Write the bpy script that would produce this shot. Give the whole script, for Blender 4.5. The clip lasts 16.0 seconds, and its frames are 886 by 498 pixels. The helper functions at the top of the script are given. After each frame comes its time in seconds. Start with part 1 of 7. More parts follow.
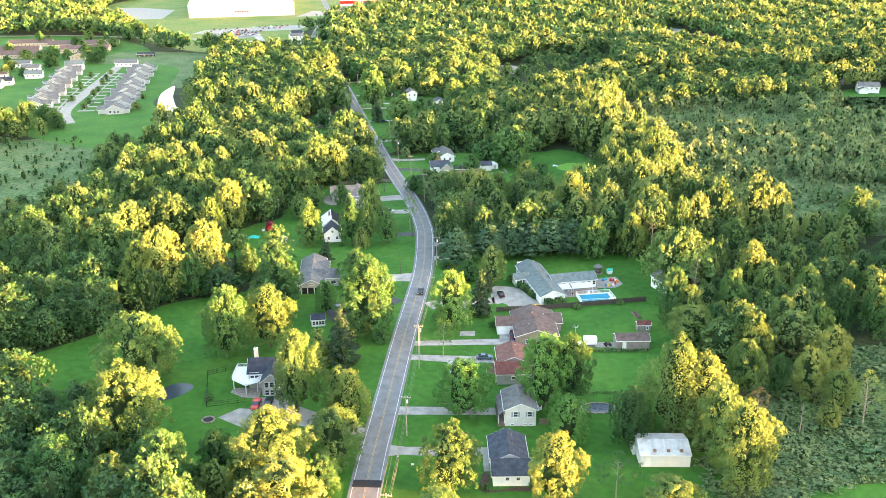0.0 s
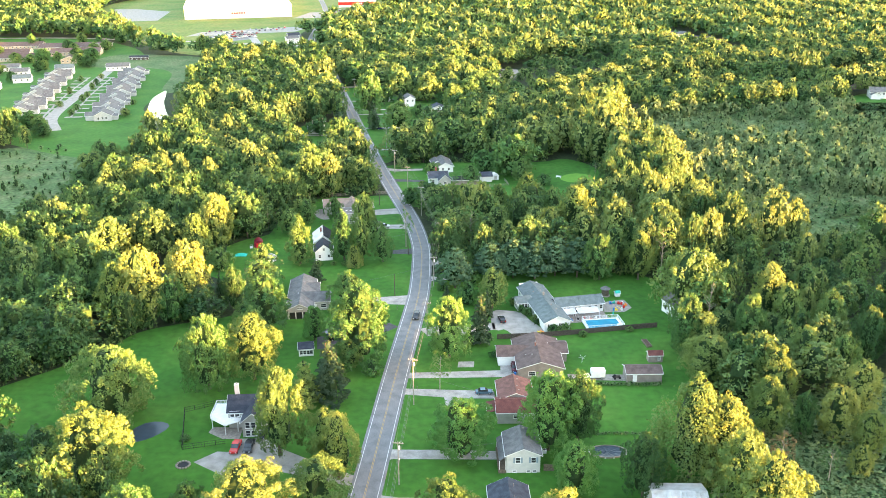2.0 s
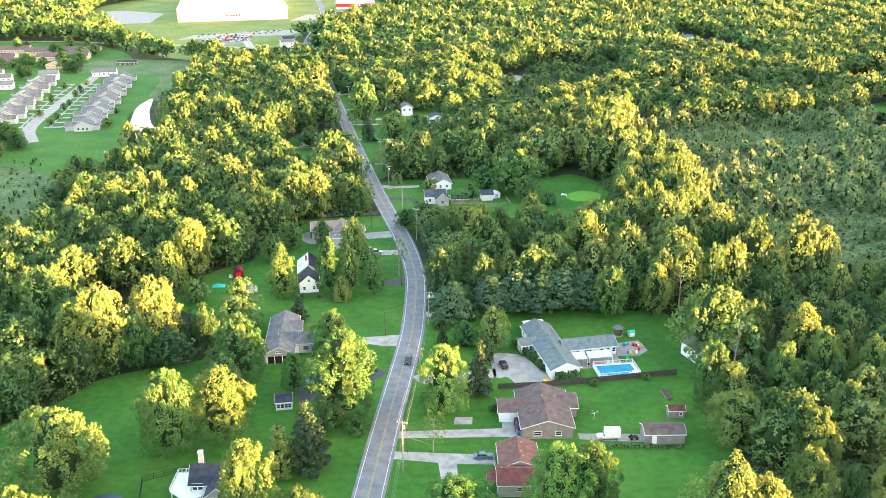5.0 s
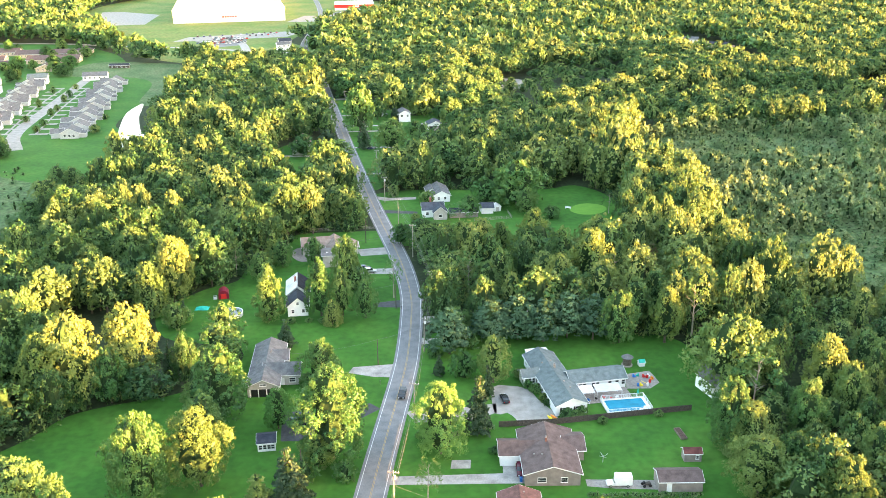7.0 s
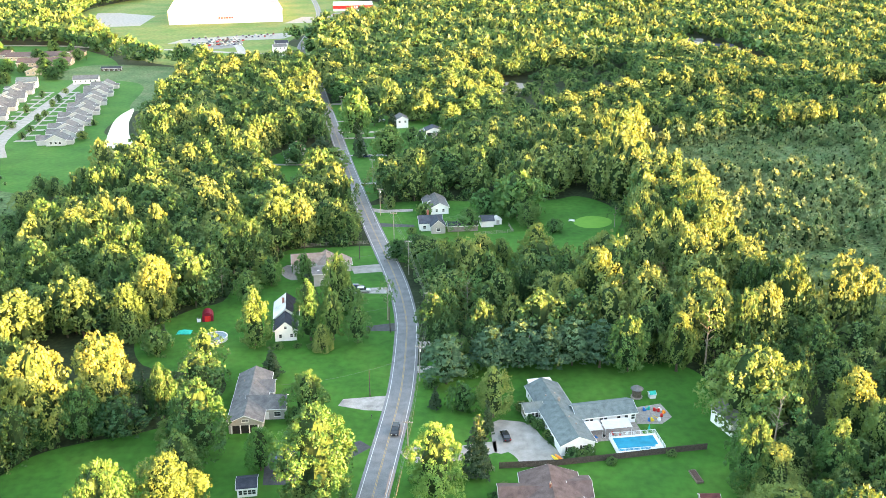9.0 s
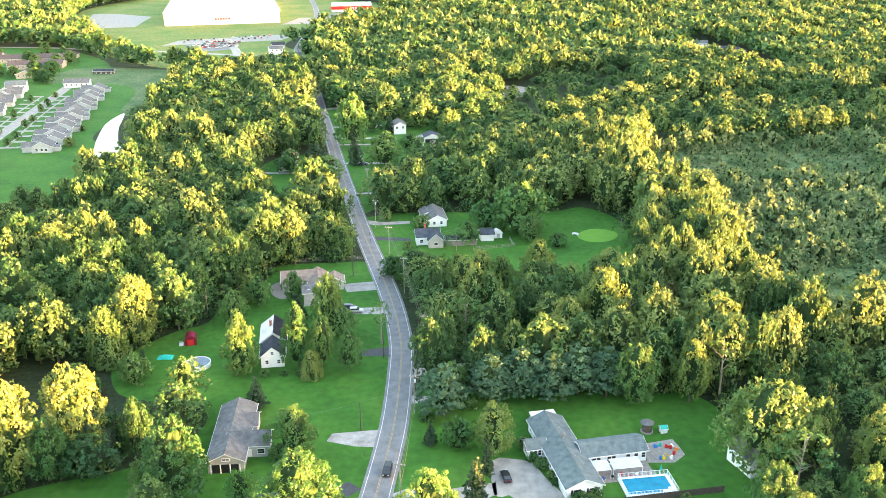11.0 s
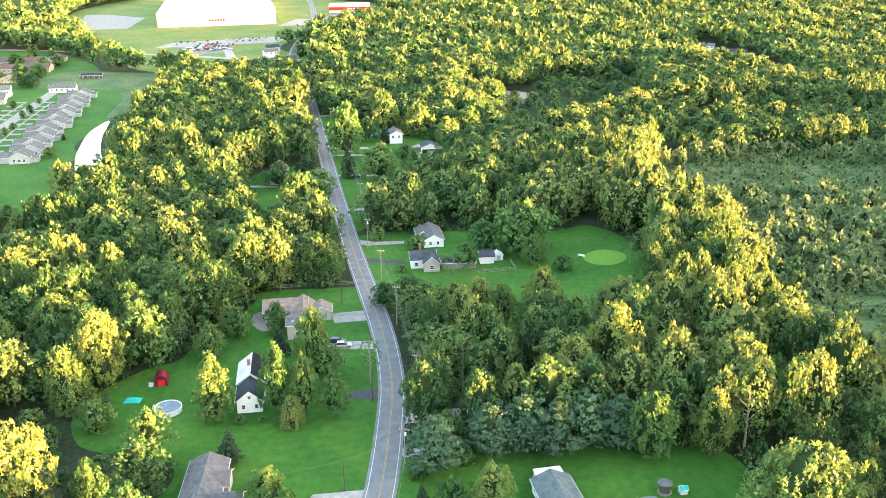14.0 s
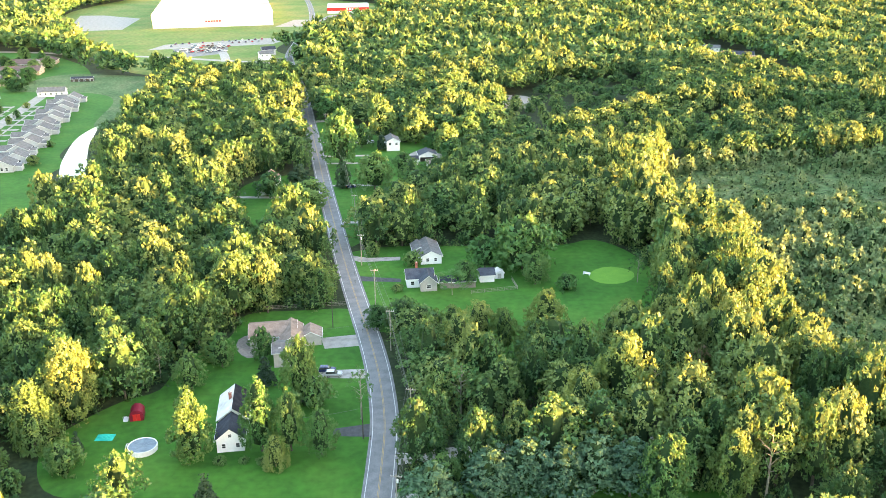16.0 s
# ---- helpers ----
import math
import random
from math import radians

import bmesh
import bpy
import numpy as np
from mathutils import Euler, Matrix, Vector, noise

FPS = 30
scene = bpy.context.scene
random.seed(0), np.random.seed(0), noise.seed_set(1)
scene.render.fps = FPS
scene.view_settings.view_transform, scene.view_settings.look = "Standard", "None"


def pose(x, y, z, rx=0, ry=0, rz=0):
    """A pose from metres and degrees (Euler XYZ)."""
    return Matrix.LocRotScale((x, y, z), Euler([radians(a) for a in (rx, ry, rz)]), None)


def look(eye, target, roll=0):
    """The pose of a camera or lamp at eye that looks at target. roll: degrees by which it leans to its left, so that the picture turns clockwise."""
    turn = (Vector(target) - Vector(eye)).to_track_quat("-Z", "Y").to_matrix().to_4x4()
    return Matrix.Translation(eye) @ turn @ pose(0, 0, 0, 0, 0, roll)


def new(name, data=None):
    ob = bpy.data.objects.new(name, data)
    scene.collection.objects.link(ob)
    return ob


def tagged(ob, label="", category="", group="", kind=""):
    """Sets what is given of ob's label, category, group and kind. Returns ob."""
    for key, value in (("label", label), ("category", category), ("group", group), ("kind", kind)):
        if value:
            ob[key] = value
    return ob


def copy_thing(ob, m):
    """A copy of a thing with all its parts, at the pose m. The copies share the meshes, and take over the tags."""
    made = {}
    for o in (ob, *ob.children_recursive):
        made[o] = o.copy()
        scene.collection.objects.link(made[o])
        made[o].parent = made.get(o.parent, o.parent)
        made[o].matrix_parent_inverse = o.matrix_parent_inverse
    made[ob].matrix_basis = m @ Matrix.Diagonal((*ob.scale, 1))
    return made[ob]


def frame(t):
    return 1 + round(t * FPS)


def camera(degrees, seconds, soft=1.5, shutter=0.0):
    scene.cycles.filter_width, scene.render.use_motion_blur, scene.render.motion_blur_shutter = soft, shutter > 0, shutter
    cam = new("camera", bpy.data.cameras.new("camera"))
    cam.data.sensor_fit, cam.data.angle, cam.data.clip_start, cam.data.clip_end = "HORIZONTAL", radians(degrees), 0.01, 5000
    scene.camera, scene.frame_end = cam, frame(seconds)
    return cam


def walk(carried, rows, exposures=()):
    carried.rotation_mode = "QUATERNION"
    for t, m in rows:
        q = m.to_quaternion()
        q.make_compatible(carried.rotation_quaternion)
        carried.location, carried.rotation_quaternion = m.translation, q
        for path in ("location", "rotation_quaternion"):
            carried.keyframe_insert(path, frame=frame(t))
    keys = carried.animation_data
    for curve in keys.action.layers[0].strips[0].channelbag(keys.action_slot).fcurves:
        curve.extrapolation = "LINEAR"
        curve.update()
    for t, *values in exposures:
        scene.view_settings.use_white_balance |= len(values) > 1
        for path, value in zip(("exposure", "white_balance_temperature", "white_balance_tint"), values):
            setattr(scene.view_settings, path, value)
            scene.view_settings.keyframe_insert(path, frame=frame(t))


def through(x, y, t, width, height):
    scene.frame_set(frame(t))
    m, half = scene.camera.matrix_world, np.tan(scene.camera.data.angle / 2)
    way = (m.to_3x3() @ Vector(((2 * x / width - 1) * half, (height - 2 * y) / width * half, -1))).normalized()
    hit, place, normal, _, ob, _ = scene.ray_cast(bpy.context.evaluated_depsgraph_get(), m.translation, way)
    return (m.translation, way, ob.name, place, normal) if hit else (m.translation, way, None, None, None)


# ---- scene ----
# the drone's straight, level flight above the road: seconds, eye, target, roll
cam = camera(52.0, 16.0, soft=0.8)
PATH = [
    (0, (0.00, 0.00, 120.00), (1.038, 93.856, 85.504), -0.435),
    (1, (0.72, 10.00, 120.00), (1.715, 103.857, 85.503), -0.439),
    (2, (1.43, 20.25, 120.00), (2.385, 114.109, 85.499), -0.443),
    (3, (2.14, 30.59, 120.00), (3.047, 124.445, 85.493), -0.446),
    (4, (2.84, 40.88, 120.00), (3.702, 134.729, 85.483), -0.450),
    (5, (3.53, 51.01, 120.00), (4.350, 144.852, 85.471), -0.454),
    (6, (4.21, 60.89, 120.00), (4.990, 154.734, 85.456), -0.457),
    (7, (4.89, 70.49, 120.00), (5.623, 164.325, 85.438), -0.461),
    (8, (5.55, 79.78, 120.00), (6.249, 173.603, 85.416), -0.465),
    (9, (6.22, 88.76, 120.00), (6.867, 182.577, 85.392), -0.469),
    (10, (6.87, 97.47, 120.00), (7.478, 191.281, 85.366), -0.472),
    (11, (7.52, 105.98, 120.00), (8.082, 199.782, 85.336), -0.476),
    (12, (8.16, 114.39, 120.00), (8.679, 208.173, 85.303), -0.480),
    (13, (8.79, 122.81, 120.00), (9.268, 216.578, 85.267), -0.483),
    (14, (9.41, 131.39, 120.00), (9.850, 225.149, 85.229), -0.487),
    (15, (10.03, 140.32, 120.00), (10.424, 234.067, 85.187), -0.491),
    (16, (10.64, 149.81, 120.00), (10.992, 243.541, 85.143), -0.495),
]
EXPOSURE, KELVIN, TINT = 4.82, 6650, 15
walk(cam, [(t, look(eye, target, roll)) for t, eye, target, roll in PATH], [(0, EXPOSURE, KELVIN, TINT), (16, EXPOSURE, KELVIN, TINT)])

# ---- daylight: a low warm sun over the woods to the east, clear sky ----
SUN_ELEVATION, SUN_AZIMUTH = radians(2.7), radians(106)
world = bpy.data.worlds.new("sky")
scene.world = world
world.use_nodes = True
sky = world.node_tree.nodes.new("ShaderNodeTexSky")
sky.sky_type, sky.sun_disc = "NISHITA", False
sky.sun_elevation, sky.sun_rotation = SUN_ELEVATION, SUN_AZIMUTH
sky.air_density, sky.dust_density, sky.ozone_density = 1.0, 1.5, 1.0
back = world.node_tree.nodes["Background"]
world.node_tree.links.new(sky.outputs[0], back.inputs[0])
back.inputs[1].default_value = 0.13
sun = new("sun", bpy.data.lights.new("sun", "SUN"))
sun.data.energy, sun.data.angle, sun.data.color = 4.4, radians(0.6), (1.0, 0.5, 0.15)
SUN_WAY = Vector((math.sin(SUN_AZIMUTH) * math.cos(SUN_ELEVATION), math.cos(SUN_AZIMUTH) * math.cos(SUN_ELEVATION), math.sin(SUN_ELEVATION)))
sun.matrix_world = look(SUN_WAY * 900, (0, 0, 0))

# ---- materials ----


def material(name, colours, scale=3.0, rough=0.8, metal=0.0, bump=0.0, fine=0.0, vary=0.0, detail=4.0, spec=0.3):
    """A surface whose colour wanders between the given colours with noise of that size (1/m); fine adds a second, smaller grain;
    vary: brightness shift from object to object."""
    m = bpy.data.materials.new(name)
    m.use_nodes = True
    n, l = m.node_tree.nodes, m.node_tree.links
    b = n["Principled BSDF"]
    b.inputs["Roughness"].default_value, b.inputs["Metallic"].default_value = rough, metal
    b.inputs["Specular IOR Level"].default_value = spec
    co = n.new("ShaderNodeTexCoord")
    geo = n.new("ShaderNodeNewGeometry")
    tex = n.new("ShaderNodeTexNoise")
    tex.inputs["Scale"].default_value, tex.inputs["Detail"].default_value = scale, detail
    l.new(geo.outputs["Position"], tex.inputs["Vector"])
    ramp = n.new("ShaderNodeValToRGB")
    ramp.color_ramp.elements[0].position, ramp.color_ramp.elements[1].position = 0.3, 0.7
    while len(ramp.color_ramp.elements) < len(colours):
        ramp.color_ramp.elements.new(0.5)
    for i, c in enumerate(colours):
        ramp.color_ramp.elements[i].position = 0.3 + 0.4 * i / max(1, len(colours) - 1)
        ramp.color_ramp.elements[i].color = (*c, 1)
    l.new(tex.outputs[0], ramp.inputs[0])
    out = ramp.outputs[0]
    if fine:
        grain = n.new("ShaderNodeTexNoise")
        grain.inputs["Scale"].default_value, grain.inputs["Detail"].default_value = scale * 9, 3
        l.new(geo.outputs["Position"], grain.inputs["Vector"])
        span = n.new("ShaderNodeMapRange")
        span.inputs[1].default_value, span.inputs[2].default_value = 0.3, 0.7
        span.inputs[3].default_value, span.inputs[4].default_value = 1 - fine, 1 + fine
        l.new(grain.outputs[0], span.inputs[0])
        hue = n.new("ShaderNodeHueSaturation")
        l.new(span.outputs[0], hue.inputs["Value"])
        l.new(out, hue.inputs["Color"])
        out = hue.outputs[0]
    if vary:
        info = n.new("ShaderNodeObjectInfo")
        span = n.new("ShaderNodeMapRange")
        span.inputs[3].default_value, span.inputs[4].default_value = 1 - vary, 1 + vary
        l.new(info.outputs["Random"], span.inputs[0])
        hue = n.new("ShaderNodeHueSaturation")
        l.new(span.outputs[0], hue.inputs["Value"])
        l.new(out, hue.inputs["Color"])
        out = hue.outputs[0]
    l.new(out, b.inputs["Base Color"])
    if bump:
        bp = n.new("ShaderNodeBump")
        bp.inputs["Strength"].default_value, bp.inputs["Distance"].default_value = bump, 0.1
        l.new(tex.outputs[0], bp.inputs["Height"])
        l.new(bp.outputs[0], b.inputs["Normal"])
    return m


def foliage(name, dark, mid, light, glow, by_tree=False, through=0.27):
    """Leaves: diffuse and let-through light; colour by tree (object, or the tint kept on the mesh) and a little by leaf clump."""
    m = bpy.data.materials.new(name)
    m.use_nodes = True
    n, l = m.node_tree.nodes, m.node_tree.links
    n.remove(n["Principled BSDF"])
    geo = n.new("ShaderNodeNewGeometry")
    if by_tree:
        who = n.new("ShaderNodeAttribute")
        who.attribute_name = "tint"
        pick = who.outputs["Fac"]
    else:
        who = n.new("ShaderNodeObjectInfo")
        pick = who.outputs["Random"]
    mix = n.new("ShaderNodeMath")
    mix.operation = "MULTIPLY_ADD"
    l.new(geo.outputs["Random Per Island"], mix.inputs[0])
    mix.inputs[1].default_value = 0.14
    scaled = n.new("ShaderNodeMath")
    scaled.operation = "MULTIPLY"
    scaled.inputs[1].default_value = 0.86
    l.new(pick, scaled.inputs[0])
    l.new(scaled.outputs[0], mix.inputs[2])
    ramp = n.new("ShaderNodeValToRGB")
    ramp.color_ramp.elements.new(0.5)
    for e, p, c in zip(ramp.color_ramp.elements, (0.05, 0.45, 0.95), (dark, mid, light)):
        e.position, e.color = p, (*c, 1)
    grain = n.new("ShaderNodeTexNoise")
    grain.inputs["Scale"].default_value, grain.inputs["Detail"].default_value, grain.inputs["Roughness"].default_value = 2.6, 3.0, 0.75
    l.new(geo.outputs["Position"], grain.inputs["Vector"])
    spread = n.new("ShaderNodeMath")
    spread.operation = "MULTIPLY_ADD"
    l.new(grain.outputs["Fac"], spread.inputs[0])
    spread.inputs[1].default_value = 0.8
    l.new(mix.outputs[0], spread.inputs[2])
    centred = n.new("ShaderNodeMath")
    centred.operation = "SUBTRACT"
    l.new(spread.outputs[0], centred.inputs[0])
    centred.inputs[1].default_value = 0.4
    l.new(centred.outputs[0], ramp.inputs[0])
    d = n.new("ShaderNodeBsdfDiffuse")
    l.new(ramp.outputs[0], d.inputs[0])
    t = n.new("ShaderNodeBsdfTranslucent")
    warm = n.new("ShaderNodeMix")
    warm.data_type, warm.blend_type = "RGBA", "MIX"
    warm.inputs[0].default_value = 0.4
    l.new(ramp.outputs[0], warm.inputs[6])
    warm.inputs[7].default_value = (*glow, 1)
    l.new(warm.outputs[2], t.inputs[0])
    s = n.new("ShaderNodeMixShader")
    s.inputs[0].default_value = through
    l.new(d.outputs[0], s.inputs[1])
    l.new(t.outputs[0], s.inputs[2])
    g = n.new("ShaderNodeBsdfGlossy")
    g.inputs["Roughness"].default_value = 0.55
    g.inputs["Color"].default_value = (0.5, 0.5, 0.5, 1)
    s2 = n.new("ShaderNodeMixShader")
    s2.inputs[0].default_value = 0.05
    l.new(s.outputs[0], s2.inputs[1])
    l.new(g.outputs[0], s2.inputs[2])
    l.new(s2.outputs[0], n["Material Output"].inputs[0])
    return m


GREEN = ((0.016, 0.072, 0.022), (0.056, 0.142, 0.04), (0.145, 0.205, 0.06))
GLOW = (0.28, 0.3, 0.05)
M_LEAF = foliage("broad_leaves", (0.015, 0.075, 0.021), (0.046, 0.145, 0.038), (0.12, 0.2, 0.054), GLOW)
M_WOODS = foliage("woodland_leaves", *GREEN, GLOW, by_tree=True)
# pale leaves, also a lighter copy of the greens with sunlight in the colour
M_YELLOW = foliage("pale_sunlit_leaves", (0.06, 0.135, 0.032), (0.115, 0.19, 0.046), (0.18, 0.235, 0.06), (0.34, 0.34, 0.06))
M_FRESH = foliage("fresh_leaves", (0.04, 0.15, 0.03), (0.075, 0.21, 0.045), (0.125, 0.26, 0.06), (0.26, 0.34, 0.06))
M_RUST = foliage("russet_leaves", (0.1, 0.08, 0.035), (0.16, 0.13, 0.06), (0.22, 0.18, 0.09), (0.25, 0.22, 0.08))
M_PINE = foliage("pine_needles", (0.035, 0.09, 0.05), (0.06, 0.135, 0.072), (0.085, 0.165, 0.085), (0.1, 0.16, 0.04), through=0.2)
M_SPRUCE = foliage("spruce_needles", (0.015, 0.04, 0.02), (0.025, 0.06, 0.03), (0.04, 0.08, 0.035), (0.08, 0.12, 0.03), through=0.15)
M_SCRUB = foliage("scrub_leaves", (0.06, 0.14, 0.052), (0.105, 0.19, 0.075), (0.165, 0.23, 0.1), (0.2, 0.26, 0.1), by_tree=True, through=0.3)
M_BARK = material("bark", ((0.05, 0.04, 0.03), (0.13, 0.11, 0.09)), 4, 0.95, bump=0.5)
# dark colour for the crowns' inner body: shade painted between the leaf tufts
M_CORESHADE = material("crown_core_shade", ((0.011, 0.032, 0.010), (0.024, 0.052, 0.017)), 1.5, 1.0, fine=0.3)
M_PALEBARK = material("pale_bark", ((0.16, 0.14, 0.11), (0.32, 0.29, 0.24)), 3, 0.95, bump=0.4)
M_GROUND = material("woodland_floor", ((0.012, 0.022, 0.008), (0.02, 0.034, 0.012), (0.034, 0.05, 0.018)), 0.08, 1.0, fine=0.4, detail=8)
M_BRAMBLE = material("bramble_floor", ((0.03, 0.055, 0.016), (0.05, 0.085, 0.024), (0.09, 0.11, 0.04)), 0.12, 1.0, fine=0.45, detail=8)
M_MEADOW = material("rough_meadow", ((0.045, 0.095, 0.03), (0.075, 0.125, 0.045), (0.115, 0.14, 0.06)), 0.06, 1.0, fine=0.45, detail=8)
M_LAWN = material("mown_lawn", ((0.024, 0.095, 0.010), (0.035, 0.125, 0.013), (0.056, 0.142, 0.018)), 0.05, 1.0, fine=0.18, detail=8)
M_FAIRWAY = material("practice_green", ((0.10, 0.24, 0.03), (0.13, 0.28, 0.035)), 0.3, 1.0, fine=0.1)
# grass lightened and yellowed: sunlight is put into its colour
M_SUNNYGRASS = material("sunny_dry_grass", ((0.07, 0.15, 0.025), (0.12, 0.17, 0.04), (0.17, 0.18, 0.05)), 0.03, 1.0, fine=0.25)
M_ASPHALT = material("worn_asphalt", ((0.13, 0.132, 0.138), (0.165, 0.167, 0.173), (0.2, 0.202, 0.208)), 0.35, 0.85, fine=0.12, detail=6)
M_PATCH = material("fresh_asphalt", ((0.012, 0.013, 0.016), (0.022, 0.023, 0.027)), 1.0, 0.7, fine=0.2)
M_BLACKTOP = material("sealed_driveway", ((0.04, 0.042, 0.048), (0.065, 0.067, 0.072)), 0.8, 0.8, fine=0.15)
M_CONCRETE = material("pale_concrete", ((0.2, 0.19, 0.175), (0.27, 0.255, 0.235), (0.33, 0.31, 0.29)), 0.35, 0.9, fine=0.08, detail=6)
M_OLDCONCRETE = material("stained_concrete", ((0.2, 0.19, 0.18), (0.3, 0.285, 0.27), (0.38, 0.36, 0.34)), 0.4, 0.9, fine=0.15, detail=7)
M_GRAVEL = material("gravel", ((0.2, 0.18, 0.16), (0.33, 0.3, 0.27)), 1.5, 1.0, fine=0.25)
M_WHITELINE = material("worn_white_line", ((0.42, 0.42, 0.42), (0.66, 0.66, 0.66)), 1.2, 0.7, fine=0.15)
M_YELLOWLINE = material("worn_yellow_line", ((0.3, 0.21, 0.1), (0.42, 0.29, 0.13)), 1.2, 0.7, fine=0.15)
M_WHITE = material("white_siding", ((0.7, 0.71, 0.72), (0.8, 0.8, 0.8)), 0.8, 0.6, fine=0.03)
M_BEIGE = material("beige_siding", ((0.52, 0.52, 0.51), (0.63, 0.62, 0.6)), 0.8, 0.65, fine=0.04)
M_GREY = material("grey_siding", ((0.33, 0.325, 0.31), (0.42, 0.41, 0.39)), 0.8, 0.65, fine=0.04)
M_TANBRICK = material("tan_brick", ((0.36, 0.3, 0.24), (0.48, 0.41, 0.33)), 3, 0.9, fine=0.15)
M_BROWNSIDE = material("brown_siding", ((0.19, 0.165, 0.155), (0.26, 0.23, 0.215)), 0.8, 0.7, fine=0.05)
M_METAL = material("white_sheet_metal", ((0.62, 0.62, 0.62), (0.72, 0.72, 0.72)), 0.7, 0.5, metal=0.0, fine=0.04)
M_TIN = material("weathered_tin", ((0.42, 0.39, 0.37), (0.56, 0.55, 0.54), (0.64, 0.63, 0.62)), 0.5, 0.5, fine=0.08)
M_RUSTMETAL = material("rusty_metal", ((0.2, 0.09, 0.05), (0.32, 0.2, 0.14)), 2, 0.8)


def shingles(name, a, b, c):
    return material(name, (a, b, c), 0.7, 0.9, fine=0.22, detail=7, bump=0.15, vary=0.05)


M_BLUEROOF = shingles("blue_black_shingles", (0.03, 0.036, 0.05), (0.045, 0.054, 0.072), (0.065, 0.075, 0.095))
M_GREYROOF = shingles("grey_shingles", (0.09, 0.09, 0.095), (0.125, 0.125, 0.128), (0.165, 0.163, 0.163))
M_SLATEROOF = shingles("slate_grey_shingles", (0.085, 0.108, 0.113), (0.12, 0.147, 0.15), (0.15, 0.178, 0.182))
M_MAROONROOF = shingles("maroon_shingles", (0.085, 0.03, 0.028), (0.12, 0.043, 0.038), (0.155, 0.06, 0.052))
M_REDROOF = shingles("faded_red_shingles", (0.1, 0.05, 0.044), (0.14, 0.068, 0.058), (0.18, 0.088, 0.075))
M_BROWNROOF = shingles("brown_shingles", (0.075, 0.052, 0.05), (0.105, 0.075, 0.07), (0.135, 0.098, 0.09))
M_DARKROOF = shingles("charcoal_shingles", (0.02, 0.024, 0.036), (0.032, 0.037, 0.052), (0.048, 0.053, 0.07))
M_TANROOF = shingles("tan_brown_shingles", (0.16, 0.12, 0.1), (0.215, 0.165, 0.14), (0.27, 0.21, 0.175))
M_TERRAROOF = shingles("terracotta_shingles", (0.22, 0.13, 0.1), (0.29, 0.17, 0.135), (0.35, 0.22, 0.17))
M_FLATROOF = material("gravelled_flat_roof", ((0.33, 0.27, 0.25), (0.42, 0.35, 0.33)), 0.05, 0.9, fine=0.08)
M_PALEGREY = material("pale_grey_siding", ((0.36, 0.38, 0.4), (0.46, 0.47, 0.48)), 0.8, 0.65, fine=0.04)
M_TRIM = material("white_trim", ((0.72, 0.72, 0.72), (0.82, 0.82, 0.82)), 2, 0.5)
M_SHUTTER = material("blue_grey_shutter", ((0.2, 0.27, 0.32), (0.26, 0.33, 0.38)), 2, 0.6)
M_GLASS = material("window_glass", ((0.02, 0.025, 0.03), (0.05, 0.055, 0.06)), 1, 0.08, spec=0.8)
M_BLACK = material("black_paint", ((0.012, 0.012, 0.013), (0.022, 0.022, 0.024)), 2, 0.4)
M_TYRE = material("tyre_rubber", ((0.015, 0.015, 0.015), (0.03, 0.03, 0.03)), 5, 0.9)
M_CHROME = material("bright_metal", ((0.5, 0.5, 0.5), (0.6, 0.6, 0.6)), 3, 0.3, metal=0.9)
M_WOOD = material("weathered_wood", ((0.11, 0.085, 0.065), (0.2, 0.16, 0.125)), 2.5, 0.9, fine=0.2)
M_DARKWOOD = material("dark_fence_wood", ((0.05, 0.042, 0.036), (0.09, 0.075, 0.065)), 2.5, 0.9, fine=0.2)
M_POLE = material("weathered_pole", ((0.2, 0.18, 0.155), (0.34, 0.31, 0.27)), 1.5, 0.9, fine=0.2)
M_CABLE = material("cable", ((0.1, 0.1, 0.1), (0.16, 0.16, 0.16)), 2, 0.6)
M_BRICK = material("red_brick", ((0.2, 0.08, 0.06), (0.3, 0.13, 0.1)), 3, 0.9, fine=0.2)
M_WATER = material("pool_water", ((0.006, 0.17, 0.27), (0.012, 0.24, 0.36)), 0.6, 0.4, spec=0.1)
M_SLATEBLUE = material("slate_tarp_and_pool_water", ((0.02, 0.035, 0.05), (0.035, 0.055, 0.08)), 0.4, 0.3, spec=0.25)
M_POND = material("pond_water", ((0.035, 0.045, 0.055), (0.05, 0.06, 0.07)), 0.2, 0.05, spec=1.0)
M_COVER = material("pool_cover", ((0.13, 0.17, 0.21), (0.22, 0.27, 0.32)), 0.7, 0.35, fine=0.1)
M_RED = material("red_paint", ((0.45, 0.02, 0.02), (0.6, 0.035, 0.03)), 1, 0.35)
M_BARNRED = material("barn_red", ((0.13, 0.006, 0.02), (0.19, 0.01, 0.03)), 1, 0.5)
M_TEAL = material("teal_tarp", ((0.0, 0.3, 0.24), (0.01, 0.42, 0.33)), 0.9, 0.5, bump=0.6)
M_ORANGE = material("orange_plastic", ((0.7, 0.2, 0.02), (0.85, 0.3, 0.04)), 2, 0.4)
M_BLUEPLASTIC = material("blue_plastic", ((0.02, 0.12, 0.4), (0.03, 0.2, 0.55)), 2, 0.4)
M_YELLOWPLASTIC = material("yellow_plastic", ((0.7, 0.5, 0.02), (0.85, 0.62, 0.04)), 2, 0.4)
M_AWNING = material("white_canvas", ((0.7, 0.69, 0.68), (0.82, 0.81, 0.8)), 1, 0.8)
M_MULCH = material("mulch", ((0.06, 0.035, 0.028), (0.11, 0.07, 0.055)), 2, 1.0, fine=0.3)
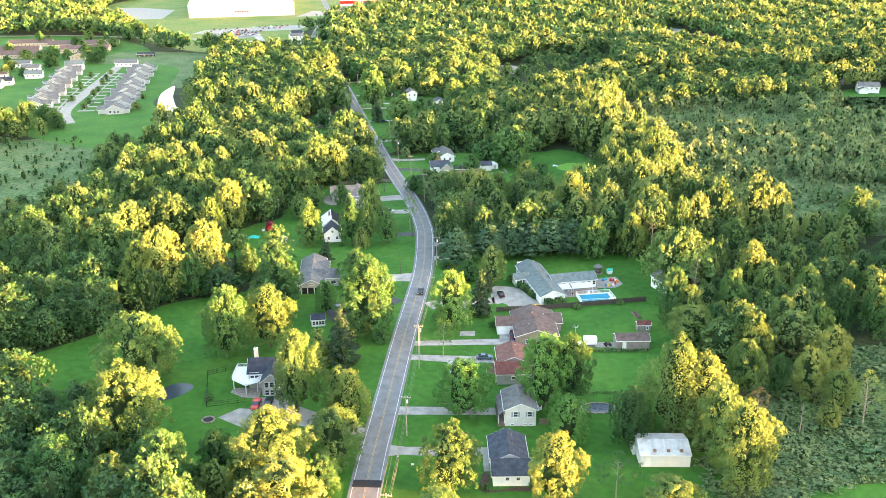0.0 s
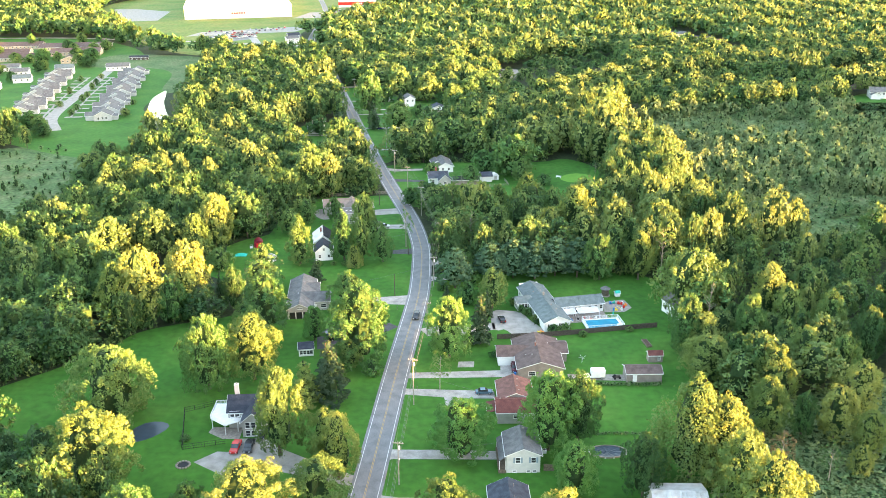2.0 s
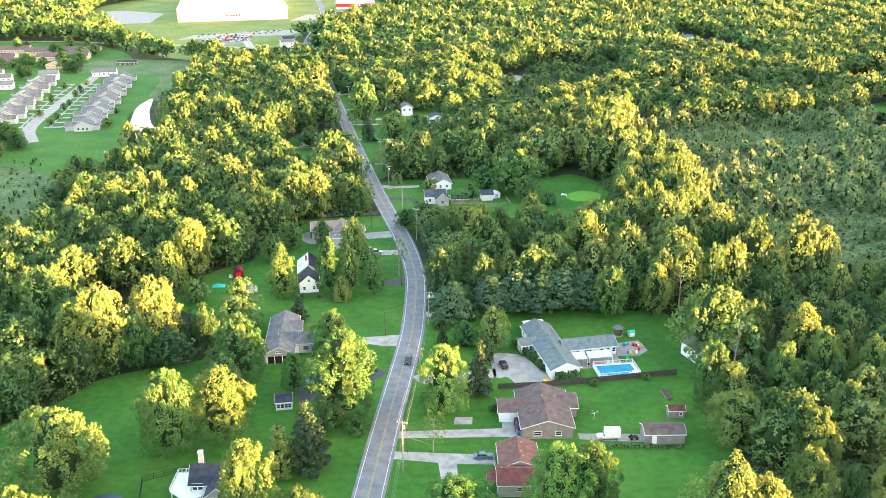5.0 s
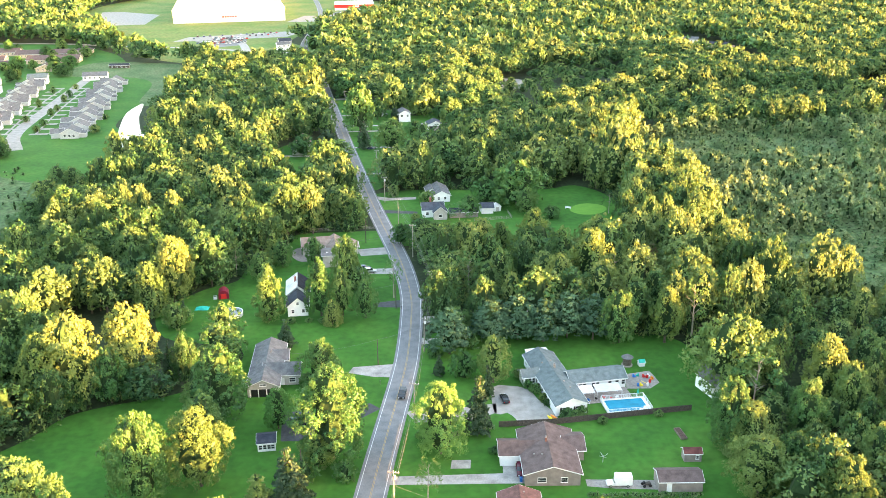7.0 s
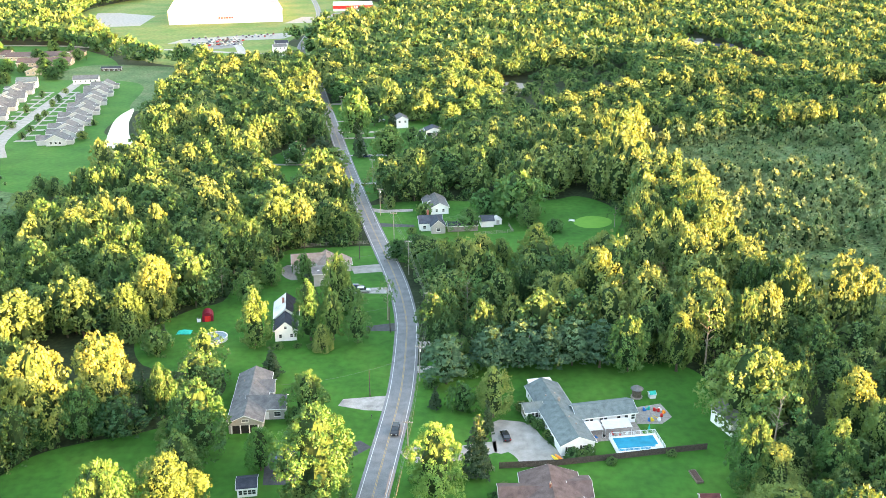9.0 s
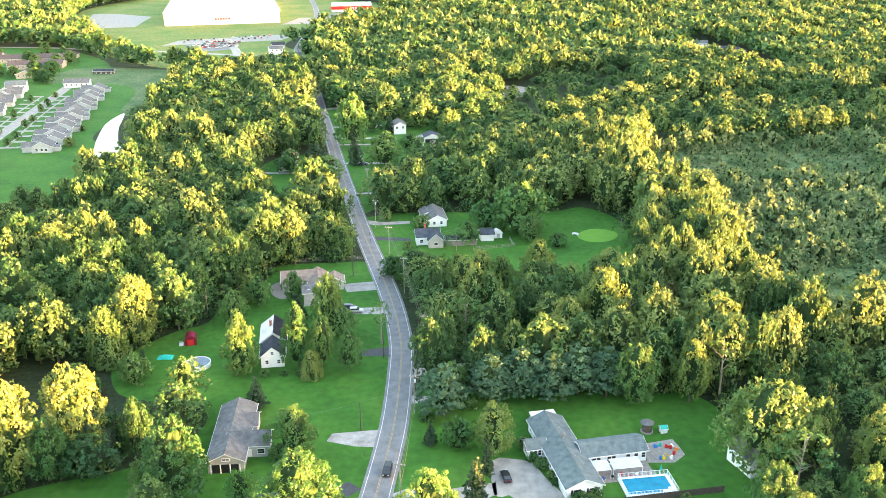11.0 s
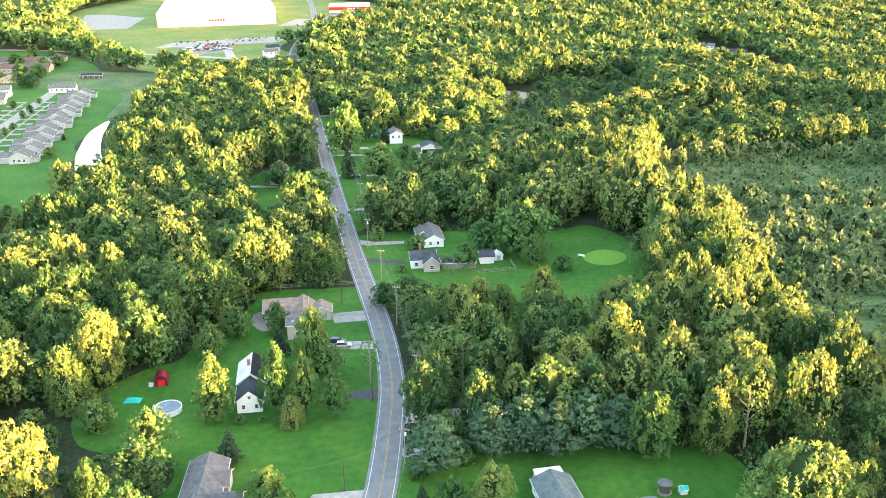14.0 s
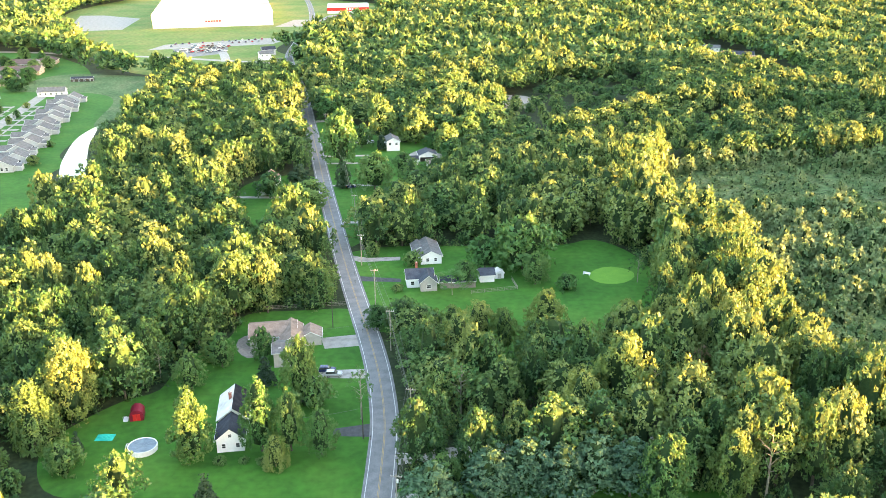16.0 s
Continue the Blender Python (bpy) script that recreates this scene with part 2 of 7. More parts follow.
M_STONE = material("patio_stone", ((0.2, 0.17, 0.15), (0.32, 0.28, 0.25)), 1.5, 0.9, fine=0.2)
M_TAIL = material("tail_lamp", ((0.4, 0.01, 0.01), (0.5, 0.02, 0.02)), 3, 0.2)


def paint(name, c, rough=0.25):
    return material(name, (tuple(v * 0.92 for v in c), c), 0.8, rough, spec=0.6)


# ---- mesh helpers ----


def link(name, bm, mat, parent=None, label=""):
    me = bpy.data.meshes.new(name)
    bm.to_mesh(me)
    bm.free()
    me.materials.append(mat)
    ob = new(name, me)
    if parent is not None:
        ob.parent = parent
    if label:
        ob["label"] = label
    return ob


part = link


def box(bm, x0, y0, z0, x1, y1, z1, turn=None):
    v = [bm.verts.new((x, y, z)) for z in (z0, z1) for x, y in ((x0, y0), (x1, y0), (x1, y1), (x0, y1))]
    if turn is not None:
        for w in v:
            w.co = turn @ w.co
    for f in ((3, 2, 1, 0), (4, 5, 6, 7), (0, 1, 5, 4), (1, 2, 6, 5), (2, 3, 7, 6), (3, 0, 4, 7)):
        bm.faces.new([v[i] for i in f])
    return v


def bevelled(bm, width, segments=1):
    bmesh.ops.bevel(bm, geom=list(bm.edges), offset=width, segments=segments, affect="EDGES", clamp_overlap=True)
    return bm


def prism(bm, outline, z0, z1):
    low = [bm.verts.new((x, y, z0)) for x, y in outline]
    top = [bm.verts.new((x, y, z1)) for x, y in outline]
    n = len(outline)
    bm.faces.new(top)
    bm.faces.new(low[::-1])
    for i in range(n):
        bm.faces.new((low[i], low[(i + 1) % n], top[(i + 1) % n], top[i]))


def tube(bm, points, radii, sides=6, cap=True):
    rings = []
    for i, p in enumerate(points):
        a = Vector(points[max(0, i - 1)])
        b = Vector(points[min(len(points) - 1, i + 1)])
        q = (b - a).to_track_quat("Z", "Y")
        r = radii[i] if hasattr(radii, "__len__") else radii
        rings.append([bm.verts.new(Vector(p) + q @ Vector((r * math.cos(k * math.tau / sides), r * math.sin(k * math.tau / sides), 0))) for k in range(sides)])
    for a, b in zip(rings, rings[1:]):
        for k in range(sides):
            bm.faces.new((a[k], a[(k + 1) % sides], b[(k + 1) % sides], b[k]))
    if cap:
        bm.faces.new(rings[-1])
        bm.faces.new(rings[0][::-1])


def thing(name, label, category, m, group="", kind=""):
    ob = new(name)
    ob.matrix_world = m
    ob.empty_display_size = 0.5
    return tagged(ob, label, category, group, kind)


def smooth_line(points, step=4.0):
    """A Catmull-Rom line through points, resampled."""
    p = np.array([2 * np.array(points[0]) - points[1], *points, 2 * np.array(points[-1]) - points[-2]], float)
    out = []
    for i in range(1, len(p) - 2):
        n = max(2, int(np.linalg.norm(p[i + 1] - p[i]) / step))
        for k in range(n):
            t = k / n
            out.append(0.5 * (2 * p[i] + (p[i + 1] - p[i - 1]) * t + (2 * p[i - 1] - 5 * p[i] + 4 * p[i + 1] - p[i + 2]) * t * t + (3 * p[i] - 3 * p[i + 1] + p[i + 2] - p[i - 1]) * t ** 3))
    out.append(p[-2])
    return np.array(out)


def ribbon(bm, line, a, b, z, lift=0.0):
    """A strip along a line from a to b metres to its right; lift: its thickness."""
    d = np.gradient(line, axis=0)
    d /= np.linalg.norm(d, axis=1)[:, None]
    side = np.stack([d[:, 1], -d[:, 0]], 1)
    u = [bm.verts.new((*(p + s * a), z)) for p, s in zip(line, side)]
    w = [bm.verts.new((*(p + s * b), z)) for p, s in zip(line, side)]
    for i in range(len(u) - 1):
        bm.faces.new((u[i], w[i], w[i + 1], u[i + 1]))


def soft_outline(outline, step=3.0):
    """A closed Catmull-Rom line through the corners."""
    p = np.array(outline, float)
    n, out = len(p), []
    for i in range(n):
        a, b, c, d = p[i - 1], p[i], p[(i + 1) % n], p[(i + 2) % n]
        m = max(2, int(np.linalg.norm(c - b) / step))
        for t in np.arange(m) / m:
            out.append(0.5 * (2 * b + (c - a) * t + (2 * a - 5 * b + 4 * c - d) * t * t + (3 * b - 3 * c + d - a) * t ** 3))
    return [tuple(v) for v in out]


def patch(name, outline, z, mat, label="", category="", kind="structure", rounded=True):
    """A flat piece of ground, with a soft outline if rounded."""
    pts = soft_outline(outline) if rounded else list(outline)
    if sum(a[0] * b[1] - b[0] * a[1] for a, b in zip(pts, pts[1:] + pts[:1])) < 0:
        pts = pts[::-1]
    bm = bmesh.new()
    bm.faces.new([bm.verts.new((x, y, z)) for x, y in pts])
    bm.normal_update()
    bmesh.ops.triangulate(bm, faces=list(bm.faces))
    return tagged(link(name, bm, mat), label, category, kind=kind)


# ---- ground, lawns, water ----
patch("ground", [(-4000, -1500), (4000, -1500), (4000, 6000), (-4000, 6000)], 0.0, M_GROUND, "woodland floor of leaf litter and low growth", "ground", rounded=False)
ROAD = [(-20, 60), (-18.5, 110), (-16.8, 150), (-15.8, 172), (-14.8, 187), (-13.6, 200), (-9.4, 248), (-4.8, 293), (-3.6, 312), (-3.3, 335), (-3.6, 348), (-5.0, 362), (-7.3, 378),
        (-10.7, 396), (-15.1, 416.5), (-20.2, 440.4), (-25.8, 468), (-32.1, 501), (-39.5, 540), (-48.2, 588), (-59, 648), (-68, 697), (-83, 780), (-104, 880), (-122, 970), (-128, 1060), (-132, 1205), (-172, 1480), (-230, 1750)]
road_line = smooth_line(ROAD, 4.0)
west_side = [(x - 1.5, y) for x, y in ROAD if 140 < y < 420]
east_side = [(x + 1.5, y) for x, y in ROAD if 100 < y < 325]
LAWN_WEST = [*west_side, (-34, 417), (-51, 414), (-53, 398), (-63, 382), (-65, 366), (-73, 360), (-81, 349), (-85, 337), (-78, 321), (-64, 316), (-53, 312), (-52, 302), (-59, 291), (-69, 284),
             (-79, 281), (-90, 275), (-96, 264), (-107, 251), (-121, 236), (-121, 217), (-98, 204), (-72, 188), (-50, 172), (-34, 150)]
LAWN_EAST = [*east_side, (4, 322), (23, 320), (52, 321), (76, 316), (81, 291), (78, 263), (74, 240), (71, 206), (66, 178), (60, 160), (50, 140), (10, 105)]
CLEARING = [(-17, 412), (-21, 430), (-24, 452), (-27, 466), (-14, 474), (-2, 476), (15, 476), (36, 474), (58, 476), (70, 481), (81, 468), (86, 444), (82, 412), (68, 384), (44, 374), (24, 376), (10, 386), (0, 398), (-12, 402)]
FAR_LOTS = [(-27, 478), (-36, 520), (-42, 560), (-51, 605), (-61, 660), (-68, 698), (-46, 704), (-32, 668), (-18, 654), (-8, 642), (6, 652), (22, 640), (24, 586), (12, 556), (-6, 540), (-15, 505), (-19, 482)]
WEST_LOTS = [(-33, 500), (-42, 548), (-46, 570), (-62, 578), (-80, 562), (-80, 530), (-74, 482), (-60, 472), (-48, 488)]
SUBURB = [(-176, 606), (-181, 585), (-165, 550), (-150, 520), (-156, 498), (-170, 492), (-200, 500), (-262, 545), (-330, 605), (-420, 660), (-460, 760), (-420, 840), (-300, 830), (-216, 800), (-202, 760), (-196, 690), (-193, 632), (-186, 612)]
SCHOOL = [(-300, 815), (-250, 830), (-262, 870), (-300, 940), (-380, 1010), (-520, 1010), (-520, 830), (-420, 815)]
INDUSTRY = [(-108, 850), (-104, 940), (-140, 1010), (-128, 1100), (-90, 1190), (-60, 1250), (-60, 1420), (-120, 1500), (-260, 1600), (-420, 1600), (-470, 1400), (-420, 1200), (-370, 1120), (-340, 1050), (-290, 960), (-240, 890), (-190, 860), (-150, 840)]
SCRUBLAND = [(112, 345), (124, 340), (150, 334), (232, 350), (330, 420), (345, 590), (290, 622), (240, 598), (205, 588), (190, 598), (150, 590), (112, 572), (98, 532), (106, 495), (118, 462), (112, 425), (107, 392)]
LOW_GROWTH = [[(128, 345), (200, 340), (240, 390), (170, 420), (140, 405)], [(118, 500), (160, 512), (215, 522), (235, 560), (190, 585), (140, 575), (112, 560)]]
MEADOW_WEST = [(-250, 512), (-198, 522), (-176, 473), (-165, 420), (-168, 380), (-190, 358), (-250, 360), (-300, 430), (-300, 500)]
SCRUB_SOUTH = [(64, 226), (84, 228), (100, 232), (125, 238), (150, 246), (200, 250), (200, 130), (48, 130), (58, 165), (63, 200)]
LAWN_CORNER = [(76, 140), (82, 167), (104, 172), (150, 181), (150, 130)]
JUNKYARD = [(14, 730), (62, 730), (70, 745), (70, 774), (24, 778)]
FAR_EAST_LOT = [(250, 550), (285, 540), (330, 600), (345, 650), (320, 655), (290, 640)]
FAR_EAST_FIELD = [(280, 675), (310, 672), (345, 720), (345, 746), (312, 740)]
FAR_EAST_LOTS = [(228, 852), (236, 930), (240, 995), (264, 1004), (286, 930), (292, 815), (264, 805)]

patch("lawn_west", LAWN_WEST, 0.03, M_LAWN, "mown green lawn west of the road", "lawn")
patch("lawn_east", LAWN_EAST, 0.03, M_LAWN, "mown green house lots east of the road", "lawn")
patch("lawn_clearing", CLEARING, 0.03, M_LAWN, "mown lawn in a woodland clearing", "lawn")
patch("lawn_far_lots", FAR_LOTS, 0.03, M_LAWN, "lawns along the far stretch of the road", "lawn")
patch("lawn_west_lots", WEST_LOTS, 0.045, M_LAWN, "shaded lawns of the farther western houses", "lawn")
WET_MEADOW = [(-172, 690), (-184, 760), (-200, 850), (-262, 880), (-296, 872), (-298, 812), (-240, 800), (-212, 770), (-197, 690)]
patch("meadow_wet", WET_MEADOW, 0.05, M_MEADOW, "rough brownish meadow beyond the pond", "meadow")
patch("lawn_suburb", SUBURB, 0.036, M_LAWN, "lawns round the terraced houses", "lawn")
patch("lawn_school", SCHOOL, 0.045, M_LAWN, "grass round the low brown-roofed buildings", "lawn")
patch("grass_industry", INDUSTRY, 0.055, M_SUNNYGRASS, "dry grass in a sunlit tint round the warehouse", "grass")
patch("meadow_east", SCRUBLAND, 0.03, M_MEADOW, "rough brownish meadow between young trees", "meadow")
patch("meadow_west", MEADOW_WEST, 0.03, M_MEADOW, "rough meadow beyond the western woods", "meadow")
patch("meadow_south", SCRUB_SOUTH, 0.02, M_BRAMBLE, "overgrown meadow with brambles", "meadow")
patch("lawn_corner", LAWN_CORNER, 0.06, M_LAWN, "mown grass beside the overgrown meadow", "lawn")
patch("yard_gravel", JUNKYARD, 0.03, M_GRAVEL, "gravel yard full of parked cars", "yard")
patch("lawn_far_house", FAR_EAST_LOT, 0.03, M_LAWN, "lawn of a lone house among woods", "lawn")
patch("field_bare", FAR_EAST_FIELD, 0.03, M_MULCH, "bare brown field at the wood's edge", "field")
patch("lawn_far_lots_east", FAR_EAST_LOTS, 0.03, M_LAWN, "lawns of houses in the eastern woods", "lawn")
patch("practice_green", [(62.5, 444), (66, 450), (72, 452.5), (78, 449), (78.5, 443), (74, 437.5), (68, 436.5), (64, 439)], 0.06, M_FAIRWAY, "pale close-cut golf practice green", "putting green")
patch("pond_suburb", [(-195, 690), (-196, 660), (-188, 621), (-180, 593), (-167, 562), (-151, 546), (-146, 557), (-154, 573), (-164, 592), (-172, 609), (-184, 646), (-189, 668)], 0.06, M_POND, "still pond mirroring the bright sky", "pond")
# flat slate tarp, built as a pond patch
patch("slate_tarp", [(-72, 221.5), (-68, 222), (-65.6, 220), (-67, 216.5), (-70, 213.5), (-74, 212.5), (-75, 217)], 0.06, M_SLATEBLUE, "small flat slate-blue tarp built as a garden pond", "pond")

# ---- roads and drives ----
bm = bmesh.new()
ribbon(bm, road_line, -3.7, 3.7, 0.09)
road = tagged(link("road", bm, M_ASPHALT), "two-lane road of worn grey asphalt", "road", kind="structure")
for a, b in ((-3.02, -2.88), (2.88, 3.02)):
    bm = bmesh.new()
    ribbon(bm, road_line, a, b, 0.11)
    link("edge_line", bm, M_WHITELINE, road)
for a, b in ((-0.2, -0.08), (0.08, 0.2)):
    bm = bmesh.new()
    ribbon(bm, road_line, a, b, 0.11)
    link("centre_line", bm, M_YELLOWLINE, road)
bm = bmesh.new()
ribbon(bm, smooth_line([(-16.0, 172.4), (-15.8, 175.2)], 1), -2.9, 3.6, 0.125)
link("asphalt_patch", bm, M_PATCH, road, "fresh black asphalt repair")


def drive(outline, mat, label, rounded=False, z=0.07):
    return patch("driveway", outline, z, mat, label, "driveway", rounded=rounded)


drive([(-12.2, 192.5), (-10.6, 189.5), (-7, 188.7), (12.6, 188), (12.6, 184.6), (-3, 184.8), (-8, 185.4), (-12.6, 184.6)], M_CONCRETE, "bright new concrete driveway")
drive([(12.4, 184.9), (12.4, 178), (11, 178), (11, 184.7)], M_CONCRETE, "pale concrete path beside the house")
drive([(-11, 209.5), (-9.2, 207.9), (16, 206.6), (16, 203), (-9, 203.8), (-11.4, 202.6)], M_OLDCONCRETE, "grey concrete driveway")
drive([(-7.6, 247.8), (-5.4, 246.6), (19.6, 247.4), (19.8, 251.2), (26.6, 251.2), (26.6, 243.4), (-6, 243.4), (-8, 242.4)], M_OLDCONCRETE, "stained concrete driveway")
drive([(7.6, 249.5), (12.2, 249.5), (12.5, 253), (8, 253)], M_OLDCONCRETE, "concrete parking pad")
drive([(-8.2, 239), (-6.5, 237.6), (17, 235.6), (17, 231.6), (8, 232), (8, 226), (4.2, 226), (3.6, 232.6), (-6.6, 234.4), (-8.8, 233)], M_OLDCONCRETE, "cracked concrete driveway")
drive([(38, 244.6), (54, 244), (54, 240.4), (44, 241), (38, 242)], M_GRAVEL, "gravel drive to the brown shed")
drive([(19.4, 274), (19.6, 287.6), (24, 288.4), (29, 286.6), (31.2, 281), (34.2, 275), (35.3, 270.6), (30, 269), (25.2, 267.6), (24.6, 271), (22.6, 274.2)], M_CONCRETE, "broad pale concrete forecourt", True)
drive([(-3.4, 275), (-0.6, 270), (14, 271), (20, 274.4), (20, 279), (8, 276.4), (0, 277)], M_CONCRETE, "concrete driveway")
drive([(-55.6, 203.6), (-51, 208), (-46.8, 207.6), (-46.6, 213.6), (-40.4, 213.6), (-36, 209), (-30, 205), (-17, 197), (-17.6, 193), (-34, 199), (-41, 203.6), (-46.8, 197.4)], M_CONCRETE, "pale concrete turning pad and drive")
drive([(-25.4, 396.6), (-13.6, 399), (-11.6, 391.4), (-23.4, 389.4)], M_CONCRETE, "pale concrete driveway")
drive([(-24, 376), (-9.6, 376.6), (-9.2, 371), (-23, 371.6)], M_OLDCONCRETE, "concrete parking bay")
drive([(-16, 345.4), (-5.4, 348), (-5.2, 341.4), (-16, 342)], M_BLACKTOP, "dark sealed driveway")
drive([(-19, 300.2), (-6.2, 302), (-6.6, 293.8), (-13, 294.4), (-20, 296.8)], M_OLDCONCRETE, "concrete driveway apron")
drive([(-35, 275), (-30, 277), (-26, 271), (-13, 280), (-10, 277), (-21, 266), (-24, 262), (-33.5, 262)], M_BLACKTOP, "dark sealed drive and parking")
drive([(-0.9, 334.4), (8, 334), (8, 330.6), (-0.8, 329.2)], M_OLDCONCRETE, "short driveway apron")
drive([(-0.6, 318.6), (6, 318.2), (6, 315.4), (-0.8, 314)], M_OLDCONCRETE, "short driveway apron")
drive([(-21, 446.4), (-3, 443), (-3, 440), (-20, 441.4)], M_BLACKTOP, "dark driveway")
drive([(-29, 466), (-18, 459.4), (-4, 461), (-4, 464.5), (-16, 463.6), (-24, 467)], M_OLDCONCRETE, "pale driveway")
for y, x0, x1 in ((560, -40, -18), (600, -47, -24), (615, -50, -26), (645, -56, -30), (506, -30, -18)):
    drive([(x0, y), (x1, y + 1), (x1, y - 2.5), (x0, y - 2.5)], M_OLDCONCRETE, "pale concrete driveway")
drive([(-84, 543.5), (-44, 541.5), (-43.4, 538.6), (-84, 540.4)], M_OLDCONCRETE, "pale concrete driveway")
drive([(-2, 622), (24, 612), (24, 606), (10, 606), (-6, 614)], M_CONCRETE, "concrete yard among the far houses")
drive([(-46, 707), (-64, 701), (-66, 695), (-46, 699)], M_OLDCONCRETE, "far driveway")

# street and car parks of the outlying quarters
bm = bmesh.new()
ribbon(bm, smooth_line([(-226, 560), (-243, 600), (-254, 676), (-264, 754), (-270, 800)], 8), -4, 4, 0.08)
tagged(link("street", bm, M_CONCRETE), "pale concrete street between terraced houses", "street", kind="structure")
bm = bmesh.new()
ribbon(bm, smooth_line([(-560, 1005), (-400, 1012), (-300, 985), (-230, 968), (-172, 945), (-112, 925)], 10), -4, 4, 0.08)
tagged(link("street", bm, M_CONCRETE), "pale cross street", "street", kind="structure")
bm = bmesh.new()
ribbon(bm, smooth_line([(-172, 942), (-185, 990), (-199, 1030), (-206, 1062)], 10), -4, 4, 0.085)
tagged(link("street", bm, M_OLDCONCRETE), "grey access lane", "street", kind="structure")
patch("car_park", [(-262, 1015), (-150, 1050), (-140, 1092), (-160, 1096), (-255, 1052)], 0.07, M_CONCRETE, "pale car park full of cars", "car park", rounded=False)
patch("car_park", [(-212, 968), (-182, 990), (-190, 1034), (-240, 1020)], 0.075, M_ASPHALT, "grey car park full of cars", "car park", rounded=False)
patch("car_park", [(-130, 1240), (-84, 1246), (-80, 1316), (-124, 1310)], 0.07, M_ASPHALT, "car park before the red-fronted shop", "car park", rounded=False)
patch("yard_warehouse", [(-395, 1165), (-338, 1178), (-352, 1290), (-410, 1330), (-440, 1330)], 0.07, M_CONCRETE, "bright concrete yard beside the warehouse", "yard", rounded=False)
patch("yard_loading", [(-172, 1190), (-138, 1194), (-132, 1262), (-160, 1262)], 0.07, M_CONCRETE, "bright concrete loading yard", "yard", rounded=False)
bm = bmesh.new()
ribbon(bm, smooth_line([(-900, 1640), (-300, 1625), (0, 1600), (300, 1560), (900, 1500)], 30), -9, 9, 0.1)
tagged(link("highway", bm, M_CONCRETE), "pale distant highway", "road", kind="structure")

# ---- buildings ----


def wall_block(root, cx, cy, lx, ly, h, rise, ridge, wall, roof, over=0.45, z0=0.0, thick=0.16, trim=M_TRIM):
    """One gabled volume: wall, roof slabs with eaves, white fascia. ridge 'x' or 'y' is the way the ridge runs."""
    sw = ridge == "y"
    a, b = (ly, lx) if sw else (lx, ly)  # a along the ridge, b across
    t = Matrix.Translation((cx, cy, z0)) @ (Matrix.Rotation(radians(90), 4, "Z") if sw else Matrix())
    bm = bmesh.new()
    sec = [(-b / 2, 0), (b / 2, 0), (b / 2, h), (0, h + rise), (-b / 2, h)]
    ends = [[bm.verts.new(t @ Vector((s * a / 2, y, z))) for y, z in sec] for s in (-1, 1)]
    bm.faces.new(ends[0][::-1])
    bm.faces.new(ends[1])
    for i in range(5):
        bm.faces.new((ends[0][i], ends[0][(i + 1) % 5], ends[1][(i + 1) % 5], ends[1][i]))
    bmesh.ops.recalc_face_normals(bm, faces=list(bm.faces))
    link("wall", bm, wall, root)
    k = rise / (b / 2)
    half, drop = b / 2 + over, over * k
    bm = bmesh.new()
    sec = [(-half, h - drop + 0.05), (0, h + rise + 0.05), (half, h - drop + 0.05), (half, h - drop + 0.05 + thick), (0, h + rise + 0.05 + thick), (-half, h - drop + 0.05 + thick)]
    e = a / 2 + over
    ends = [[bm.verts.new(t @ Vector((s * e, y, z))) for y, z in sec] for s in (-1, 1)]
    for q in ((0, 1, 4, 5), (1, 2, 3, 4)):
        bm.faces.new([ends[0][i] for i in q])
        bm.faces.new([ends[1][i] for i in q][::-1])
    for i in range(6):
        bm.faces.new((ends[0][i], ends[0][(i + 1) % 6], ends[1][(i + 1) % 6], ends[1][i]))
    bmesh.ops.recalc_face_normals(bm, faces=list(bm.faces))
    ob = link("roof", bm, roof, root)
    for s in (-1, 1):
        bm = bmesh.new()
        box(bm, -e, s * (half + 0.005), h - drop - 0.02, e, s * (half + 0.1), h - drop + 0.14, t)
        link("gutter", bm, trim, ob)
        for x in (-e - 0.06, e + 0.005):
            bm = bmesh.new()
            v0 = [(x, s * half, h - drop), (x, 0, h + rise), (x, 0, h + rise + thick + 0.02), (x, s * half, h - drop + thick + 0.02)]
            lo = [bm.verts.new(t @ Vector(p)) for p in v0]
            hi = [bm.verts.new(t @ Vector((p[0] + 0.055, p[1], p[2]))) for p in v0]
            bm.faces.new(lo)
            bm.faces.new(hi[::-1])
            for i in range(4):
                bm.faces.new((lo[i], hi[i], hi[(i + 1) % 4], lo[(i + 1) % 4]))
            bmesh.ops.recalc_face_normals(bm, faces=list(bm.faces))
            link("bargeboard", bm, trim, ob)
    bm = bmesh.new()
    z = h + rise + 0.05 + thick
    v = [bm.verts.new(t @ Vector((x, y, zz))) for x in (-e, e) for y, zz in ((-0.25, z - 0.25 * k + 0.02), (0, z + 0.05), (0.25, z - 0.25 * k + 0.02))]
    bm.faces.new((v[0], v[1], v[4], v[3]))
    bm.faces.new((v[1], v[2], v[5], v[4]))
    link("ridge_cap", bm, roof, ob)
    return ob


